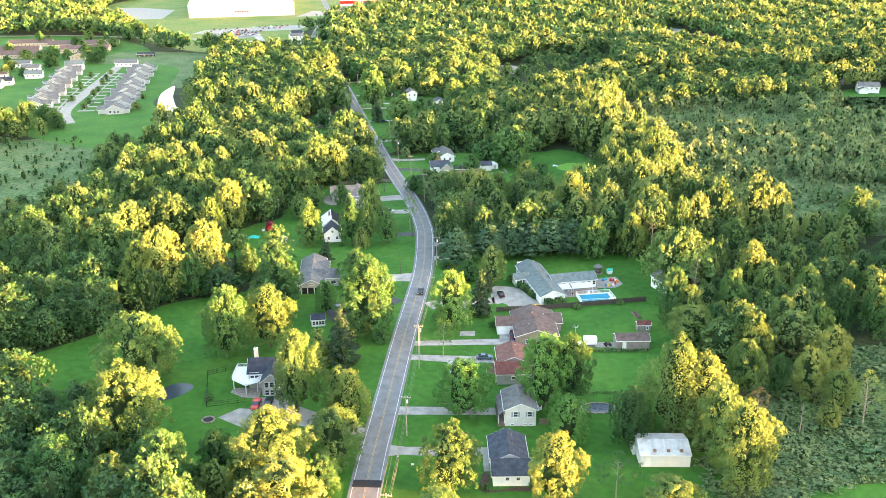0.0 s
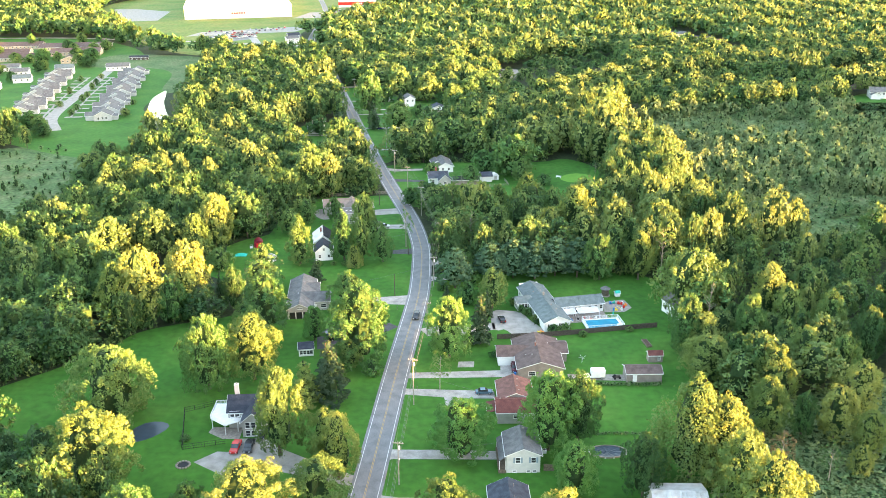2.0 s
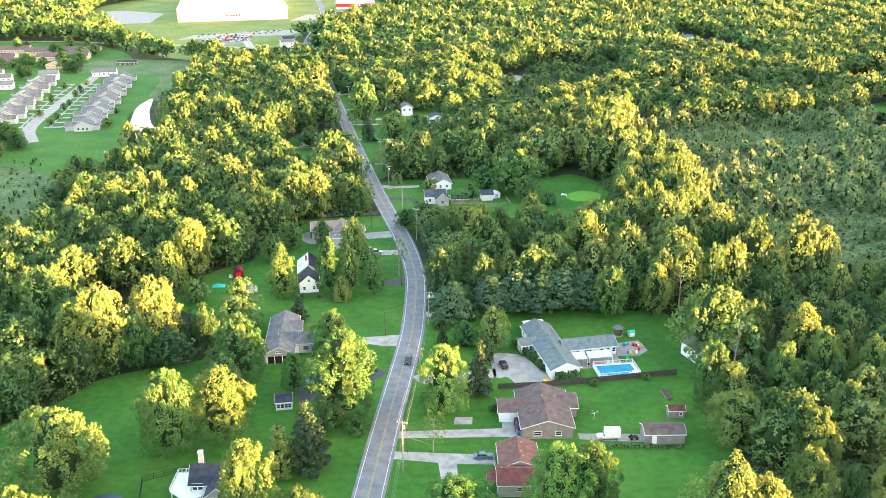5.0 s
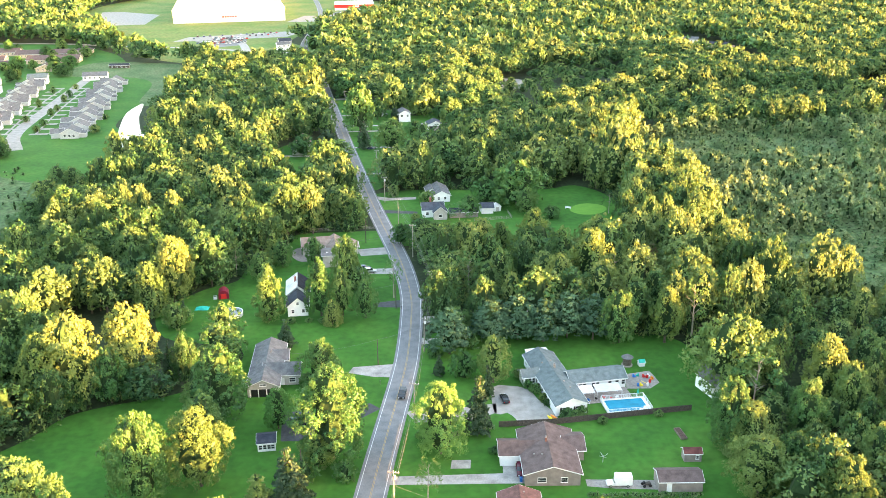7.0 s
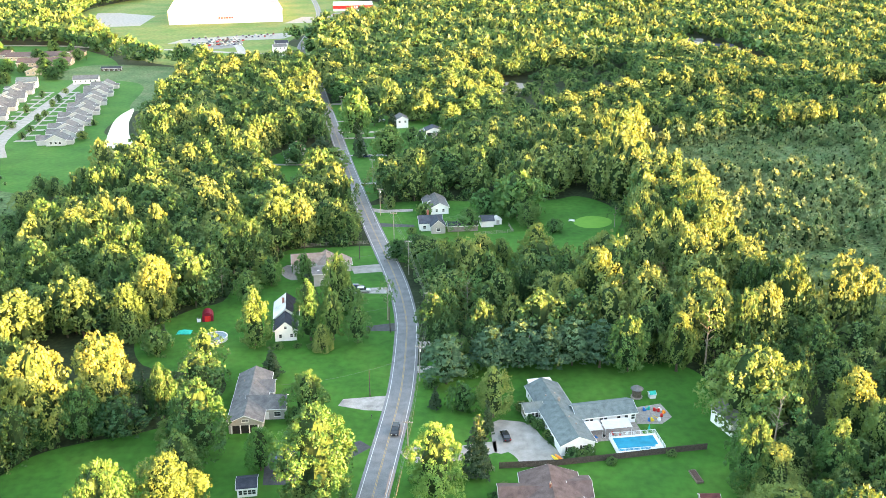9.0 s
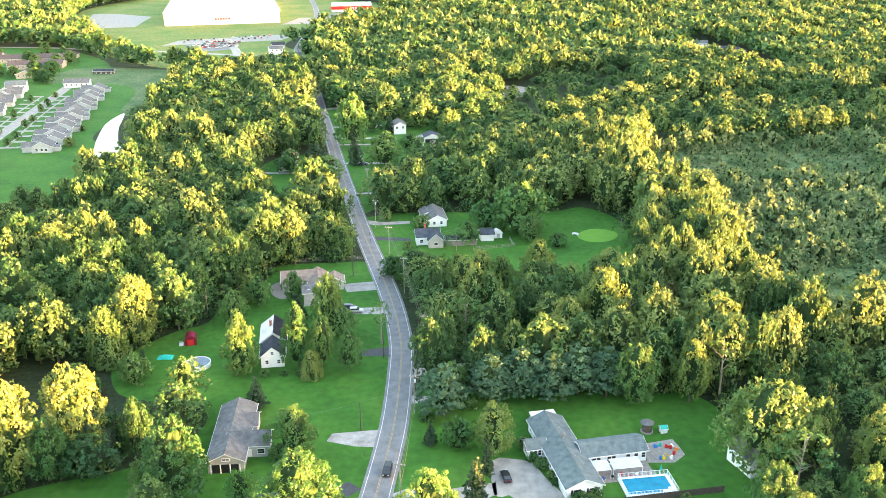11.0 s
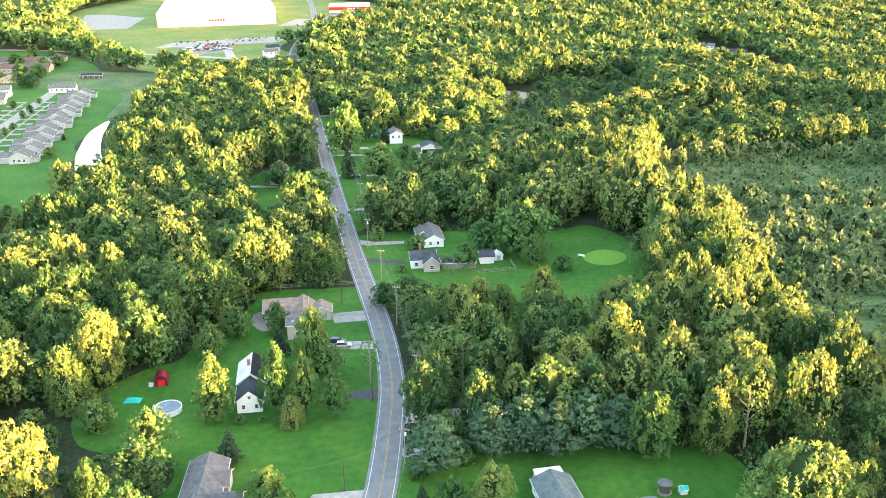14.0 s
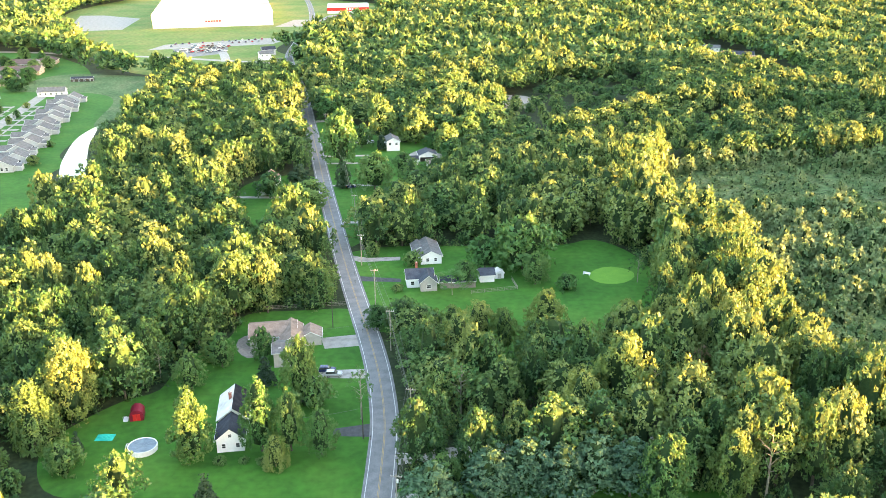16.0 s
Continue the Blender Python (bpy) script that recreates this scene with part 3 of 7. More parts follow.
def lean_to(root, x0, y0, x1, y1, z_low, z_high, low, roof, thick=0.14, wall=None):
    """A single-pitch roof over a rectangle; low: the side ('-x', '+x', '-y', '+y') that is lowest."""
    z = {"-x": (z_low, z_high, z_high, z_low), "+x": (z_high, z_low, z_low, z_high), "-y": (z_low, z_low, z_high, z_high), "+y": (z_high, z_high, z_low, z_low)}[low]
    bm = bmesh.new()
    c = ((x0, y0), (x1, y0), (x1, y1), (x0, y1))
    lo = [bm.verts.new((*p, q)) for p, q in zip(c, z)]
    hi = [bm.verts.new((*p, q + thick)) for p, q in zip(c, z)]
    bm.faces.new(lo[::-1])
    bm.faces.new(hi)
    for i in range(4):
        bm.faces.new((lo[i], lo[(i + 1) % 4], hi[(i + 1) % 4], hi[i]))
    ob = link("porch_roof", bm, roof, root)
    if wall is not None:
        bm = bmesh.new()
        lo = [bm.verts.new((p[0] * 0.98 + (x0 + x1) * 0.01, p[1] * 0.98 + (y0 + y1) * 0.01, 0)) for p in c]
        hi = [bm.verts.new((v.co.x, v.co.y, q - 0.02)) for v, q in zip(lo, z)]
        bm.faces.new(hi)
        for i in range(4):
            bm.faces.new((lo[i], lo[(i + 1) % 4], hi[(i + 1) % 4], hi[i]))
        link("porch_wall", bm, wall, root)
    else:
        for x, y in ((x0 + 0.15, y0 + 0.15), (x1 - 0.15, y0 + 0.15), (x1 - 0.15, y1 - 0.15), (x0 + 0.15, y1 - 0.15)):
            bm = bmesh.new()
            box(bm, x - 0.07, y - 0.07, 0, x + 0.07, y + 0.07, z_low)
            link("porch_post", bm, M_TRIM, root)
    return ob


def facing(x, y, side):
    return Matrix.Translation((x, y, 0)) @ Matrix.Rotation(radians({"-y": 0, "+x": 90, "+y": 180, "-x": -90}[side]), 4, "Z")


def window(root, x, y, z, side="-y", w=1.0, h=1.2, shutters=None, bars=1):
    """A window proud of a wall: frame, pane, sill and, where it has them, shutters."""
    t = facing(x, y, side)
    bm = bmesh.new()
    f = 0.1
    for a in ((-w / 2 - f, -w / 2), (w / 2, w / 2 + f)):
        box(bm, a[0], -0.09, z - f, a[1], 0.04, z + h + f, t)
    box(bm, -w / 2, -0.09, z - f, w / 2, 0.04, z, t)
    box(bm, -w / 2, -0.09, z + h, w / 2, 0.04, z + h + f, t)
    box(bm, -w / 2, -0.07, z + h / 2 - 0.03, w / 2, 0.02, z + h / 2 + 0.03, t)
    for i in range(1, bars):
        q = -w / 2 + w * i / bars
        box(bm, q - 0.03, -0.07, z, q + 0.03, 0.02, z + h, t)
    ob = link("window", bm, M_TRIM, root)
    bm = bmesh.new()
    box(bm, -w / 2, -0.045, z, w / 2, 0.03, z + h, t)
    link("pane", bm, M_GLASS, ob, "dark reflecting glass")
    bm = bmesh.new()
    box(bm, -w / 2 - 0.15, -0.16, z - f - 0.05, w / 2 + 0.15, 0.02, z - f, t)
    link("sill", bm, M_TRIM, ob)
    if shutters is not None:
        for s in (-1, 1):
            bm = bmesh.new()
            c = s * (w / 2 + f + 0.24)
            box(bm, c - 0.22, -0.06, z - 0.05, c + 0.22, 0.02, z + h + 0.05, t)
            for i in range(5):
                zz = z + h * (i + 0.5) / 5
                box(bm, c - 0.17, -0.085, zz - 0.08, c + 0.17, -0.06, zz + 0.08, t)
            link("shutter", bm, shutters, ob, "louvred shutter")
    return ob


def door(root, x, y, side="-y", w=0.95, h=2.05, mat=None, z=0.15):
    t = facing(x, y, side)
    bm = bmesh.new()
    for a in ((-w / 2 - 0.09, -w / 2), (w / 2, w / 2 + 0.09)):
        box(bm, a[0], -0.08, z, a[1], 0.03, z + h + 0.09, t)
    box(bm, -w / 2, -0.08, z + h, w / 2, 0.03, z + h + 0.09, t)
    frame_ob = link("door", bm, M_TRIM, root)
    bm = bmesh.new()
    box(bm, -w / 2, -0.04, z, w / 2, 0.02, z + h, t)
    for zz in (0.15, 1.1):
        for xx in (-0.36, 0.06):
            box(bm, xx * w, -0.06, z + zz, (xx + 0.3) * w, -0.04, z + zz + 0.7, t)
    link("door_leaf", bm, mat or M_WHITE, frame_ob)
    bm = bmesh.new()
    box(bm, w * 0.36, -0.1, z + 0.98, w * 0.42, -0.04, z + 1.04, t)
    link("door_knob", bm, M_CHROME, frame_ob)


def garage_door(root, x, y, side="-y", w=4.8, h=2.1):
    t = facing(x, y, side)
    bm = bmesh.new()
    box(bm, -w / 2 - 0.12, -0.08, 0, -w / 2, 0.03, h + 0.12, t)
    box(bm, w / 2, -0.08, 0, w / 2 + 0.12, 0.03, h + 0.12, t)
    box(bm, -w / 2, -0.08, h, w / 2, 0.03, h + 0.12, t)
    ob = link("garage_door", bm, M_TRIM, root)
    for i in range(4):
        bm = bmesh.new()
        box(bm, -w / 2, -0.05, h * i / 4 + 0.012, w / 2, 0.02, h * (i + 1) / 4 - 0.012, t)
        link("door_panel", bm, M_WHITE, ob)


def chimney(root, x, y, z0, z1, s=0.7, mat=None):
    bm = bmesh.new()
    box(bm, x - s / 2, y - s / 2, z0, x + s / 2, y + s / 2, z1)
    box(bm, x - s / 2 - 0.08, y - s / 2 - 0.08, z1, x + s / 2 + 0.08, y + s / 2 + 0.08, z1 + 0.15)
    ob = link("chimney", bm, mat or M_BRICK, root)
    bm = bmesh.new()
    tube(bm, [(x, y, z1 + 0.1), (x, y, z1 + 0.55)], 0.16, 8)
    link("flue", bm, M_OLDCONCRETE, ob)


def vent(root, x, y, z, kind="pipe"):
    bm = bmesh.new()
    if kind == "pipe":
        tube(bm, [(x, y, z - 0.3), (x, y, z + 0.4)], 0.07, 8)
    else:
        box(bm, x - 0.18, y - 0.18, z - 0.2, x + 0.18, y + 0.18, z + 0.14)
    link("vent", bm, M_STONE, root)


def deck_rail(root, pts, z, h=1.0, mat=None):
    """A railing along points: posts, two rails and balusters as one part a stretch."""
    for a, b in zip(pts, pts[1:]):
        a, b = Vector((*a, z)), Vector((*b, z))
        n = max(2, int((b - a).length / 0.3))
        bm = bmesh.new()
        for zz in (0.12, h):
            tube(bm, [a + Vector((0, 0, zz)), b + Vector((0, 0, zz))], 0.05, 4)
        for i in range(n + 1):
            p = a.lerp(b, i / n)
            r = 0.06 if i % 6 == 0 else 0.025
            tube(bm, [p, p + Vector((0, 0, h))], r, 4)
        link("railing", bm, mat or M_TRIM, root)


def house(label, x, y, turn=0, name="house", category="house", group=""):
    return thing(name, label, category, pose(x, y, 0, 0, 0, turn), group)


# white-walled house with a blue-black roof, nearest the start
h = house("white bungalow under blue-black shingles, small front windows", 16.8, 172.2)
wall_block(h, 0, 3.2, 8.2, 6.4, 3.0, 1.9, "x", M_WHITE, M_BLUEROOF)
wall_block(h, 0, 10.8, 8.2, 10.4, 2.95, 1.95, "y", M_WHITE, M_BLUEROOF)
for wx in (-0.9, 1.5):
    window(h, wx, -0.0, 1.55, w=0.75, h=0.75)
door(h, -4.1, 11, "-x")
window(h, -4.1, 7.6, 1.1, "-x", 1.4)
window(h, 4.1, 9.0, 1.1, "+x", 1.4)
for p in ((1.1, 13.6, 4.9), (1.0, 9.6, 4.8), (-3.2, 4.0, 4.4), (3.1, 3.9, 4.4), (2.6, 8.4, 4.0), (1.0, 6.8, 4.9)):
    vent(h, *p, "pipe" if p[1] > 6 else "box")
patch("flower_bed", [(11.9, 170.8), (12.3, 177), (10.6, 177), (9.8, 172.6), (10.6, 169.8), (16, 170.4), (21, 170), (23, 171.6), (22.4, 173.4), (21, 172), (17, 171.6)], 0.07, M_MULCH, "mulched bed round the bungalow", "flower bed")

# beige raised house with shuttered windows
h = house("beige raised house with grey gable roof and blue-grey shutters", 21.2, 197.6)
wall_block(h, 0, 4.8, 7.7, 9.6, 4.7, 1.7, "y", M_BEIGE, M_GREYROOF)
lean_to(h, -5.6, -0.2, -3.9, 9.6, 3.2, 4.4, "-x", M_GREYROOF)
for wx in (-1.25, 2.3):
    window(h, wx, 0, 2.7, w=1.0, h=1.3, shutters=M_SHUTTER)
for wx in (-2.0, 1.2, 2.6):
    window(h, wx, 0, 0.25, w=0.7, h=0.4)
window(h, 3.85, 3, 2.7, "+x", 1.2)
window(h, 3.85, 6.6, 2.7, "+x", 1.2)
vent(h, 2.3, 5.6, 5.7)
vent(h, 0.6, 8.6, 6.5, "box")
bm = bmesh.new()
box(bm, -5.7, -0.2, 0.0, -3.95, 9.6, 0.9)
part("porch_base", bm, M_WOOD, h)
deck_rail(h, [(-5.6, 9.4), (-5.6, 0), (-4.0, 0)], 0.9, 0.9, M_WOOD)

# maroon-roofed house
h = house("grey-sided house under maroon and faded red shingles", 21.3, 219)
wall_block(h, 0.2, 3.7, 9.4, 7.4, 3.3, 1.5, "x", M_GREY, M_MAROONROOF)
wall_block(h, 0.7, 11.6, 8.6, 9.6, 3.2, 1.7, "y", M_GREY, M_REDROOF)
lean_to(h, -7.0, 1.2, -4.6, 6.6, 2.5, 3.0, "-x", M_MAROONROOF)
window(h, 0, 0, 1.6, w=1.0, h=0.8)
window(h, 2.9, 0, 1.6, w=1.0, h=0.8)
window(h, -3.6, 11, 1.2, "-x", 1.6)
for p in ((1.6, 14.5, 4.8), (1.2, 10.6, 4.9), (1.5, 8.6, 4.8), (-3.6, 4.1, 4.9)):
    vent(h, *p, "box")

# brown ranch with an attached garage
h = house("sprawling ranch house under brown shingles, white garage door", 30.3, 242.4)
wall_block(h, 0, 9.2, 12.4, 18.4, 3.1, 2.0, "y", M_BROWNSIDE, M_BROWNROOF)
wall_block(h, -6.4, 11.3, 9.6, 6.6, 3.0, 1.5, "x", M_WHITE, M_BROWNROOF)
wall_block(h, 6.2, 13.6, 4.6, 7.4, 2.9, 1.3, "x", M_BROWNSIDE, M_BROWNROOF)
garage_door(h, -8.3, 8.0, "-y", 4.8)
window(h, -2.4, 0.0, 1.0, w=1.8, h=1.1)
window(h, 2.6, 0.0, 1.0, w=1.4, h=1.1)
door(h, -5.0, 8.0)
window(h, 6.2, 5, 1.0, "+x", 1.6)
for p in ((-3.6, 6.4, 4.1), (-1.9, 5.4, 4.7), (2.0, 3.0, 4.6), (-0.2, 10.4, 5.3)):
    vent(h, *p, "box" if p[0] < -1.5 else "pipe")
chimney(h, -0.5, 10.2, 4.4, 6.0, 0.35, M_BRICK)
h2 = house("blue wheeled bin and clutter by the wall", 23.4, 244.2, name="rubbish_bin", category="bin")
bm = bmesh.new()
box(bm, -0.3, -0.35, 0.05, 0.3, 0.35, 0.95)
part("bin_body", bevelled(bm, 0.05), M_BLUEPLASTIC, h2)
bm = bmesh.new()
box(bm, -0.33, -0.4, 0.96, 0.33, 0.4, 1.06)
part("lid", bevelled(bm, 0.03), M_BLUEPLASTIC, h2)

# long white L-shaped house with pool
h = house("long white L-shaped house under slate-grey shingles", 36.2, 287, 11)
wall_block(h, 0, 0.2, 8.2, 29.0, 3.0, 1.8, "y", M_WHITE, M_SLATEROOF)
wall_block(h, 11.3, -0.2, 15.2, 6.8, 3.0, 1.5, "x", M_WHITE, M_SLATEROOF)
wall_block(h, -5.6, 4.6, 4.4, 4.2, 2.8, 1.2, "x", M_WHITE, M_SLATEROOF)
for wx in (-2.0, 1.6):
    window(h, wx, -14.3, 1.1, w=1.1, h=1.2, shutters=M_BLACK)
garage_door(h, -4.1, -11.4, "-x", 4.8)
for wy in (-6.5, -3, 0.2, 9.4, 12.5):
    window(h, -4.1, wy, 1.1, "-x", 1.2)
for wx in (-7.0, -6.0, -5.0, -4.0):
    window(h, wx, 2.5, 0.9, w=0.7, h=1.4)
for wy in (3.4, 4.6, 5.8):
    window(h, -7.8, wy, 0.9, "-x", 0.8, 1.4)
for wx in (6.1, 7.2, 9.8, 10.9, 14.4, 16.4, 18.2):
    window(h, wx, -3.6, 0.6 if wx in (9.8, 10.9, 16.4) else 1.1, w=0.9, h=1.75 if wx in (9.8, 10.9, 16.4) else 1.25)
chimney(h, 0.9, 3.0, 4.0, 5.4, 0.5, M_STONE)
for p in ((-1.4, 6.6, 4.5), (1.2, 7.2, 4.5), (0.9, -5, 4.7), (1.6, -8, 4.4)):
    vent(h, *p, "box")
bm = bmesh.new()
box(bm, -2.4, 14.7, 0.0, 3.6, 19.2, 2.3)
box(bm, -2.6, 14.7, 2.3, 3.8, 19.4, 2.45)
part("annexe", bm, M_AWNING, h, "flat white canvas-covered annexe")

# terrace with awning
t = thing("patio_awning", "white canvas awning over a shaded terrace", "awning", pose(46.0, 281.6, 0, 0, 0, 9))
for x0, x1 in ((-5.2, -0.2), (0.2, 7.2)):
    bm = bmesh.new()
    n = 8
    rows = []
    for j in range(2):
        rows.append([bm.verts.new((x0 + (x1 - x0) * i / n, -1.8 + 3.6 * j, 2.45 + 0.5 * j + 0.05 * math.sin(i * 2.1))) for i in range(n + 1)])
    for i in range(n):
        bm.faces.new((rows[0][i], rows[0][i + 1], rows[1][i + 1], rows[1][i]))
    bmesh.ops.solidify(bm, geom=list(bm.faces), thickness=0.06)
    part("canvas", bm, M_AWNING, t)
for px in (-5.1, -0.3, 0.3, 7.1):
    for py in (-1.7, 1.7):
        bm = bmesh.new()
        tube(bm, [(px, py, 0), (px, py, 2.45 + 0.3 * (py > 0))], 0.05, 6)
        part("post", bm, M_TRIM, t)
patch("terrace", [(40.5, 277.6), (53, 279.5), (56.5, 280.5), (55.4, 287.4), (41.4, 284.6)], 0.08, M_STONE, "stone-paved terrace behind the house", "terrace", rounded=False)

# swimming pool with white surround
t = thing("swimming_pool", "raised rectangular swimming pool with blue water and white fence", "swimming pool", pose(53.6, 276.6, 0, 0, 0, 7))
bm = bmesh.new()
prism(bm, [(-5.8, -3.6), (5.8, -3.6), (5.8, 3.6), (-5.8, 3.6)], 0, 0.5)
part("deck", bm, M_AWNING, t, "white pool deck")
bm = bmesh.new()
prism(bm, [(-5.3, -2.9), (2.4, -2.9), (2.9, -2.0), (4.0, -2.0), (4.4, -2.9), (5.0, -2.5), (5.0, 2.9), (-5.3, 2.9)], 0.3, 0.56)
part("water", bm, M_WATER, t, "clear blue water")
bm = bmesh.new()
for a in ((-5.5, -3.1, -5.3, 3.1), (-5.3, 2.9, 5.2, 3.1), (5.0, -2.9, 5.2, 2.9), (-5.3, -3.1, 2.4, -2.9)):
    box(bm, a[0], a[1], 0.45, a[2], a[3], 0.62)
part("coping", bm, M_TRIM, t)
deck_rail(t, [(-5.75, -3.55), (5.75, -3.55), (5.75, 3.55), (-5.75, 3.55), (-5.75, -3.55)], 0.5, 1.2)
bm = bmesh.new()
for i in range(5):
    box(bm, 3.9, -2.4 - 0.3 * i, 0.5, 5.0, -2.1 - 0.3 * i, 1.2 - 0.2 * i)
part("steps", bm, M_TRIM, t)

# brown shed, garden hut, white metal shed
h = house("long brown wooden shed under a low brown roof", 58.2, 242, name="shed", category="shed")
wall_block(h, 0, 0, 9.6, 5.2, 2.7, 1.1, "x", M_BROWNSIDE, M_BROWNROOF, over=0.25)
door(h, -2.6, -2.6)
h = house("small brown garden hut with a red-brown roof", 64, 252.4, name="garden_hut", category="shed")
wall_block(h, 0, 0, 4.0, 2.6, 2.2, 0.8, "x", M_BROWNSIDE, M_MAROONROOF, over=0.2)
window(h, 1.0, -1.3, 0.9, w=0.6, h=0.8)
h = house("white sheet-metal barn with a weathered tin roof", 53.0, 183.4, -2, name="metal_barn", category="barn")
wall_block(h, 0, 0, 11.5, 9.2, 3.1, 1.3, "x", M_METAL, M_TIN, over=0.15)
for i in range(12):
    bm = bmesh.new()
    xx = -5.6 + i * 1.02
    k = 1.3 / 4.6
    v = [bm.verts.new(p) for p in ((xx - 0.05, -4.7, 3.38 - 0.1 * k), (xx + 0.05, -4.7, 3.38 - 0.1 * k), (xx + 0.05, 0, 4.7), (xx - 0.05, 0, 4.7))]
    bm.faces.new(v)
    bmesh.ops.solidify(bm, geom=list(bm.faces), thickness=-0.05)
    part("roof_seam", bm, M_TIN, h)
for xx in (-2.4, 0.75, 3.7):
    bm = bmesh.new()
    box(bm, xx - 0.35, -3.9, 3.5, xx + 0.35, -3.3, 4.05)
    part("roof_vent", bm, M_RUSTMETAL, h, "rusty roof vent")
    bm = bmesh.new()
    v = [bm.verts.new(p) for p in ((xx - 0.45, -3.2, 3.83), (xx + 0.45, -3.2, 3.83), (xx + 0.45, -0.6, 4.57), (xx - 0.45, -0.6, 4.57))]
    bm.faces.new(v)
    bmesh.ops.solidify(bm, geom=list(bm.faces), thickness=-0.05)
    part("skylight", bm, M_AWNING, h, "translucent roof panel")
door(h, -4.0, -4.6)
bm = bmesh.new()
box(bm, -6.6, 0.5, 0, -5.9, 3.4, 1.9)
part("side_hatch", bm, M_METAL, h)

# dark-roofed house with a white upper deck
h = house("grey two-storey house under charcoal shingles with a white deck", -46.4, 219.5, 2)
wall_block(h, 0.6, 3.0, 9.0, 7.4, 4.6, 2.6, "x", M_GREY, M_DARKROOF)
wall_block(h, 2.8, -2.0, 5.2, 6.4, 4.4, 2.2, "y", M_GREY, M_DARKROOF)
chimney(h, -2.4, 5.2, 5.0, 9.0, 1.0, M_BEIGE)
bm = bmesh.new()
v = [bm.verts.new(p) for p in ((-1.9, 1.0, 5.95), (-1.1, 1.0, 5.95), (-1.1, 2.0, 6.68), (-1.9, 2.0, 6.68))]
bm.faces.new(v)
bmesh.ops.solidify(bm, geom=list(bm.faces), thickness=-0.12)
part("skylight", bm, M_SHUTTER, h, "blue roof window")
bm = bmesh.new()
prism(bm, [(-8.3, -0.8), (-4.2, -4.4), (-1.2, -2.6), (-0.4, -0.9), (-4.0, -0.8), (-4.0, 6.4), (-8.0, 6.4)], 2.75, 2.95)
part("deck", bm, M_AWNING, h, "white-painted raised deck")
deck_rail(h, [(-0.6, -1.4), (-4.2, -4.4), (-8.3, -0.8), (-8.0, 6.4), (-5, 6.4)], 2.95, 1.0)
for p in ((-8.0, -0.8), (-4.2, -4.1), (-1.4, -2.6), (-7.8, 6.2)):
    bm = bmesh.new()
    box(bm, p[0] - 0.09, p[1] - 0.09, 0, p[0] + 0.09, p[1] + 0.09, 2.75)
    part("deck_post", bm, M_TRIM, h)
for wx in (-2.9, -1.7):
    window(h, wx, -0.7, 3.2, w=1.0, h=1.5)
for wx in (1.5, 2.9, 4.3):
    window(h, wx, -5.2, 2.6, w=1.0, h=1.5)
    window(h, wx, -5.2, 0.4, w=1.0, h=1.4)
patch("patio", [(-55, 216.5), (-51, 213.6), (-46.8, 213.4), (-46.8, 219), (-51, 219), (-54.6, 219)], 0.075, M_STONE, "shaded stone patio under the deck", "patio", rounded=False)

# grey L-shaped house behind it
h = house("grey gabled house with a cross wing and open porch", -41.6, 284, 4)
wall_block(h, 0.1, 12.8, 8.2, 25.4, 3.1, 1.9, "y", M_GREY, M_GREYROOF)
wall_block(h, 4.6, 9.2, 9.4, 6.4, 3.3, 1.9, "x", M_GREY, M_GREYROOF)
wall_block(h, 3.3, 18.4, 4.4, 6.0, 3.1, 1.6, "x", M_GREY, M_GREYROOF)
# flat black panel on the wall: the shade inside the porch
bm = bmesh.new()
box(bm, -3.0, -0.05, 0.0, 3.0, 0.1, 2.2)
part("porch_opening", bm, M_BLACK, h, "black panel standing for the porch's inner shade")
for px in (-3.3, -1.1, 1.1, 3.3):
    bm = bmesh.new()
    box(bm, px - 0.12, -0.2, 0, px + 0.12, -0.02, 2.3)
    part("porch_post", bm, M_TRIM, h)
window(h, 0.2, -0.0, 3.3, w=1.6, h=0.45, bars=2)
door(h, 4.7, 6.0, "-y")
window(h, 7.4, 6.0, 1.0, "-y", 1.6)
for p in ((0.8, 16.2, 5.0), (1.0, 17.2, 5.0)):
    vent(h, *p, "pipe")
for p in ((-2.6, 11.5, 4.2), (-1.6, 11.3, 4.6), (-2.2, 19, 4.4)):
    vent(h, *p, "pipe")

# small white shed with a black roof
h = house("small white shed with a black roof and glazed front", -36.4, 260, 8, name="garden_shed", category="shed")
wall_block(h, 0, 0, 4.2, 4.6, 2.3, 0.9, "x", M_WHITE, M_DARKROOF, over=0.25)
for wx in (-1.4, -0.4, 0.6, 1.5):
    window(h, wx, -2.3, 0.7, w=0.75, h=1.1)

# white farmhouse
h = house("white two-part farmhouse with dark shingles and pale metal roof", -40, 340, 8)
wall_block(h, 0, -0.6, 6.4, 7.6, 3.6, 2.6, "y", M_WHITE, M_DARKROOF)
wall_block(h, 0.2, 9.6, 7.0, 12.0, 4.4, 2.6, "y", M_WHITE, M_TIN)
bm = bmesh.new()
v = [bm.verts.new(p) for p in ((0.2, 3.2, 7.3), (4.2, 3.2, 4.3), (4.2, 16, 4.3), (0.2, 16, 7.3))]
bm.faces.new(v)
bmesh.ops.solidify(bm, geom=list(bm.faces), thickness=-0.06)
part("dark_slope", bm, M_DARKROOF, h, "dark shingled roof slope")
chimney(h, -0.6, 9.6, 5.6, 8.0, 0.7)
for wx in (-1.6, 1.7):
    window(h, wx, -4.4, 1.2, w=0.8, h=1.1)
window(h, 0, -4.4, 4.0, w=0.75, h=0.8)
window(h, 3.2, -2, 1.2, "+x", 0.9)

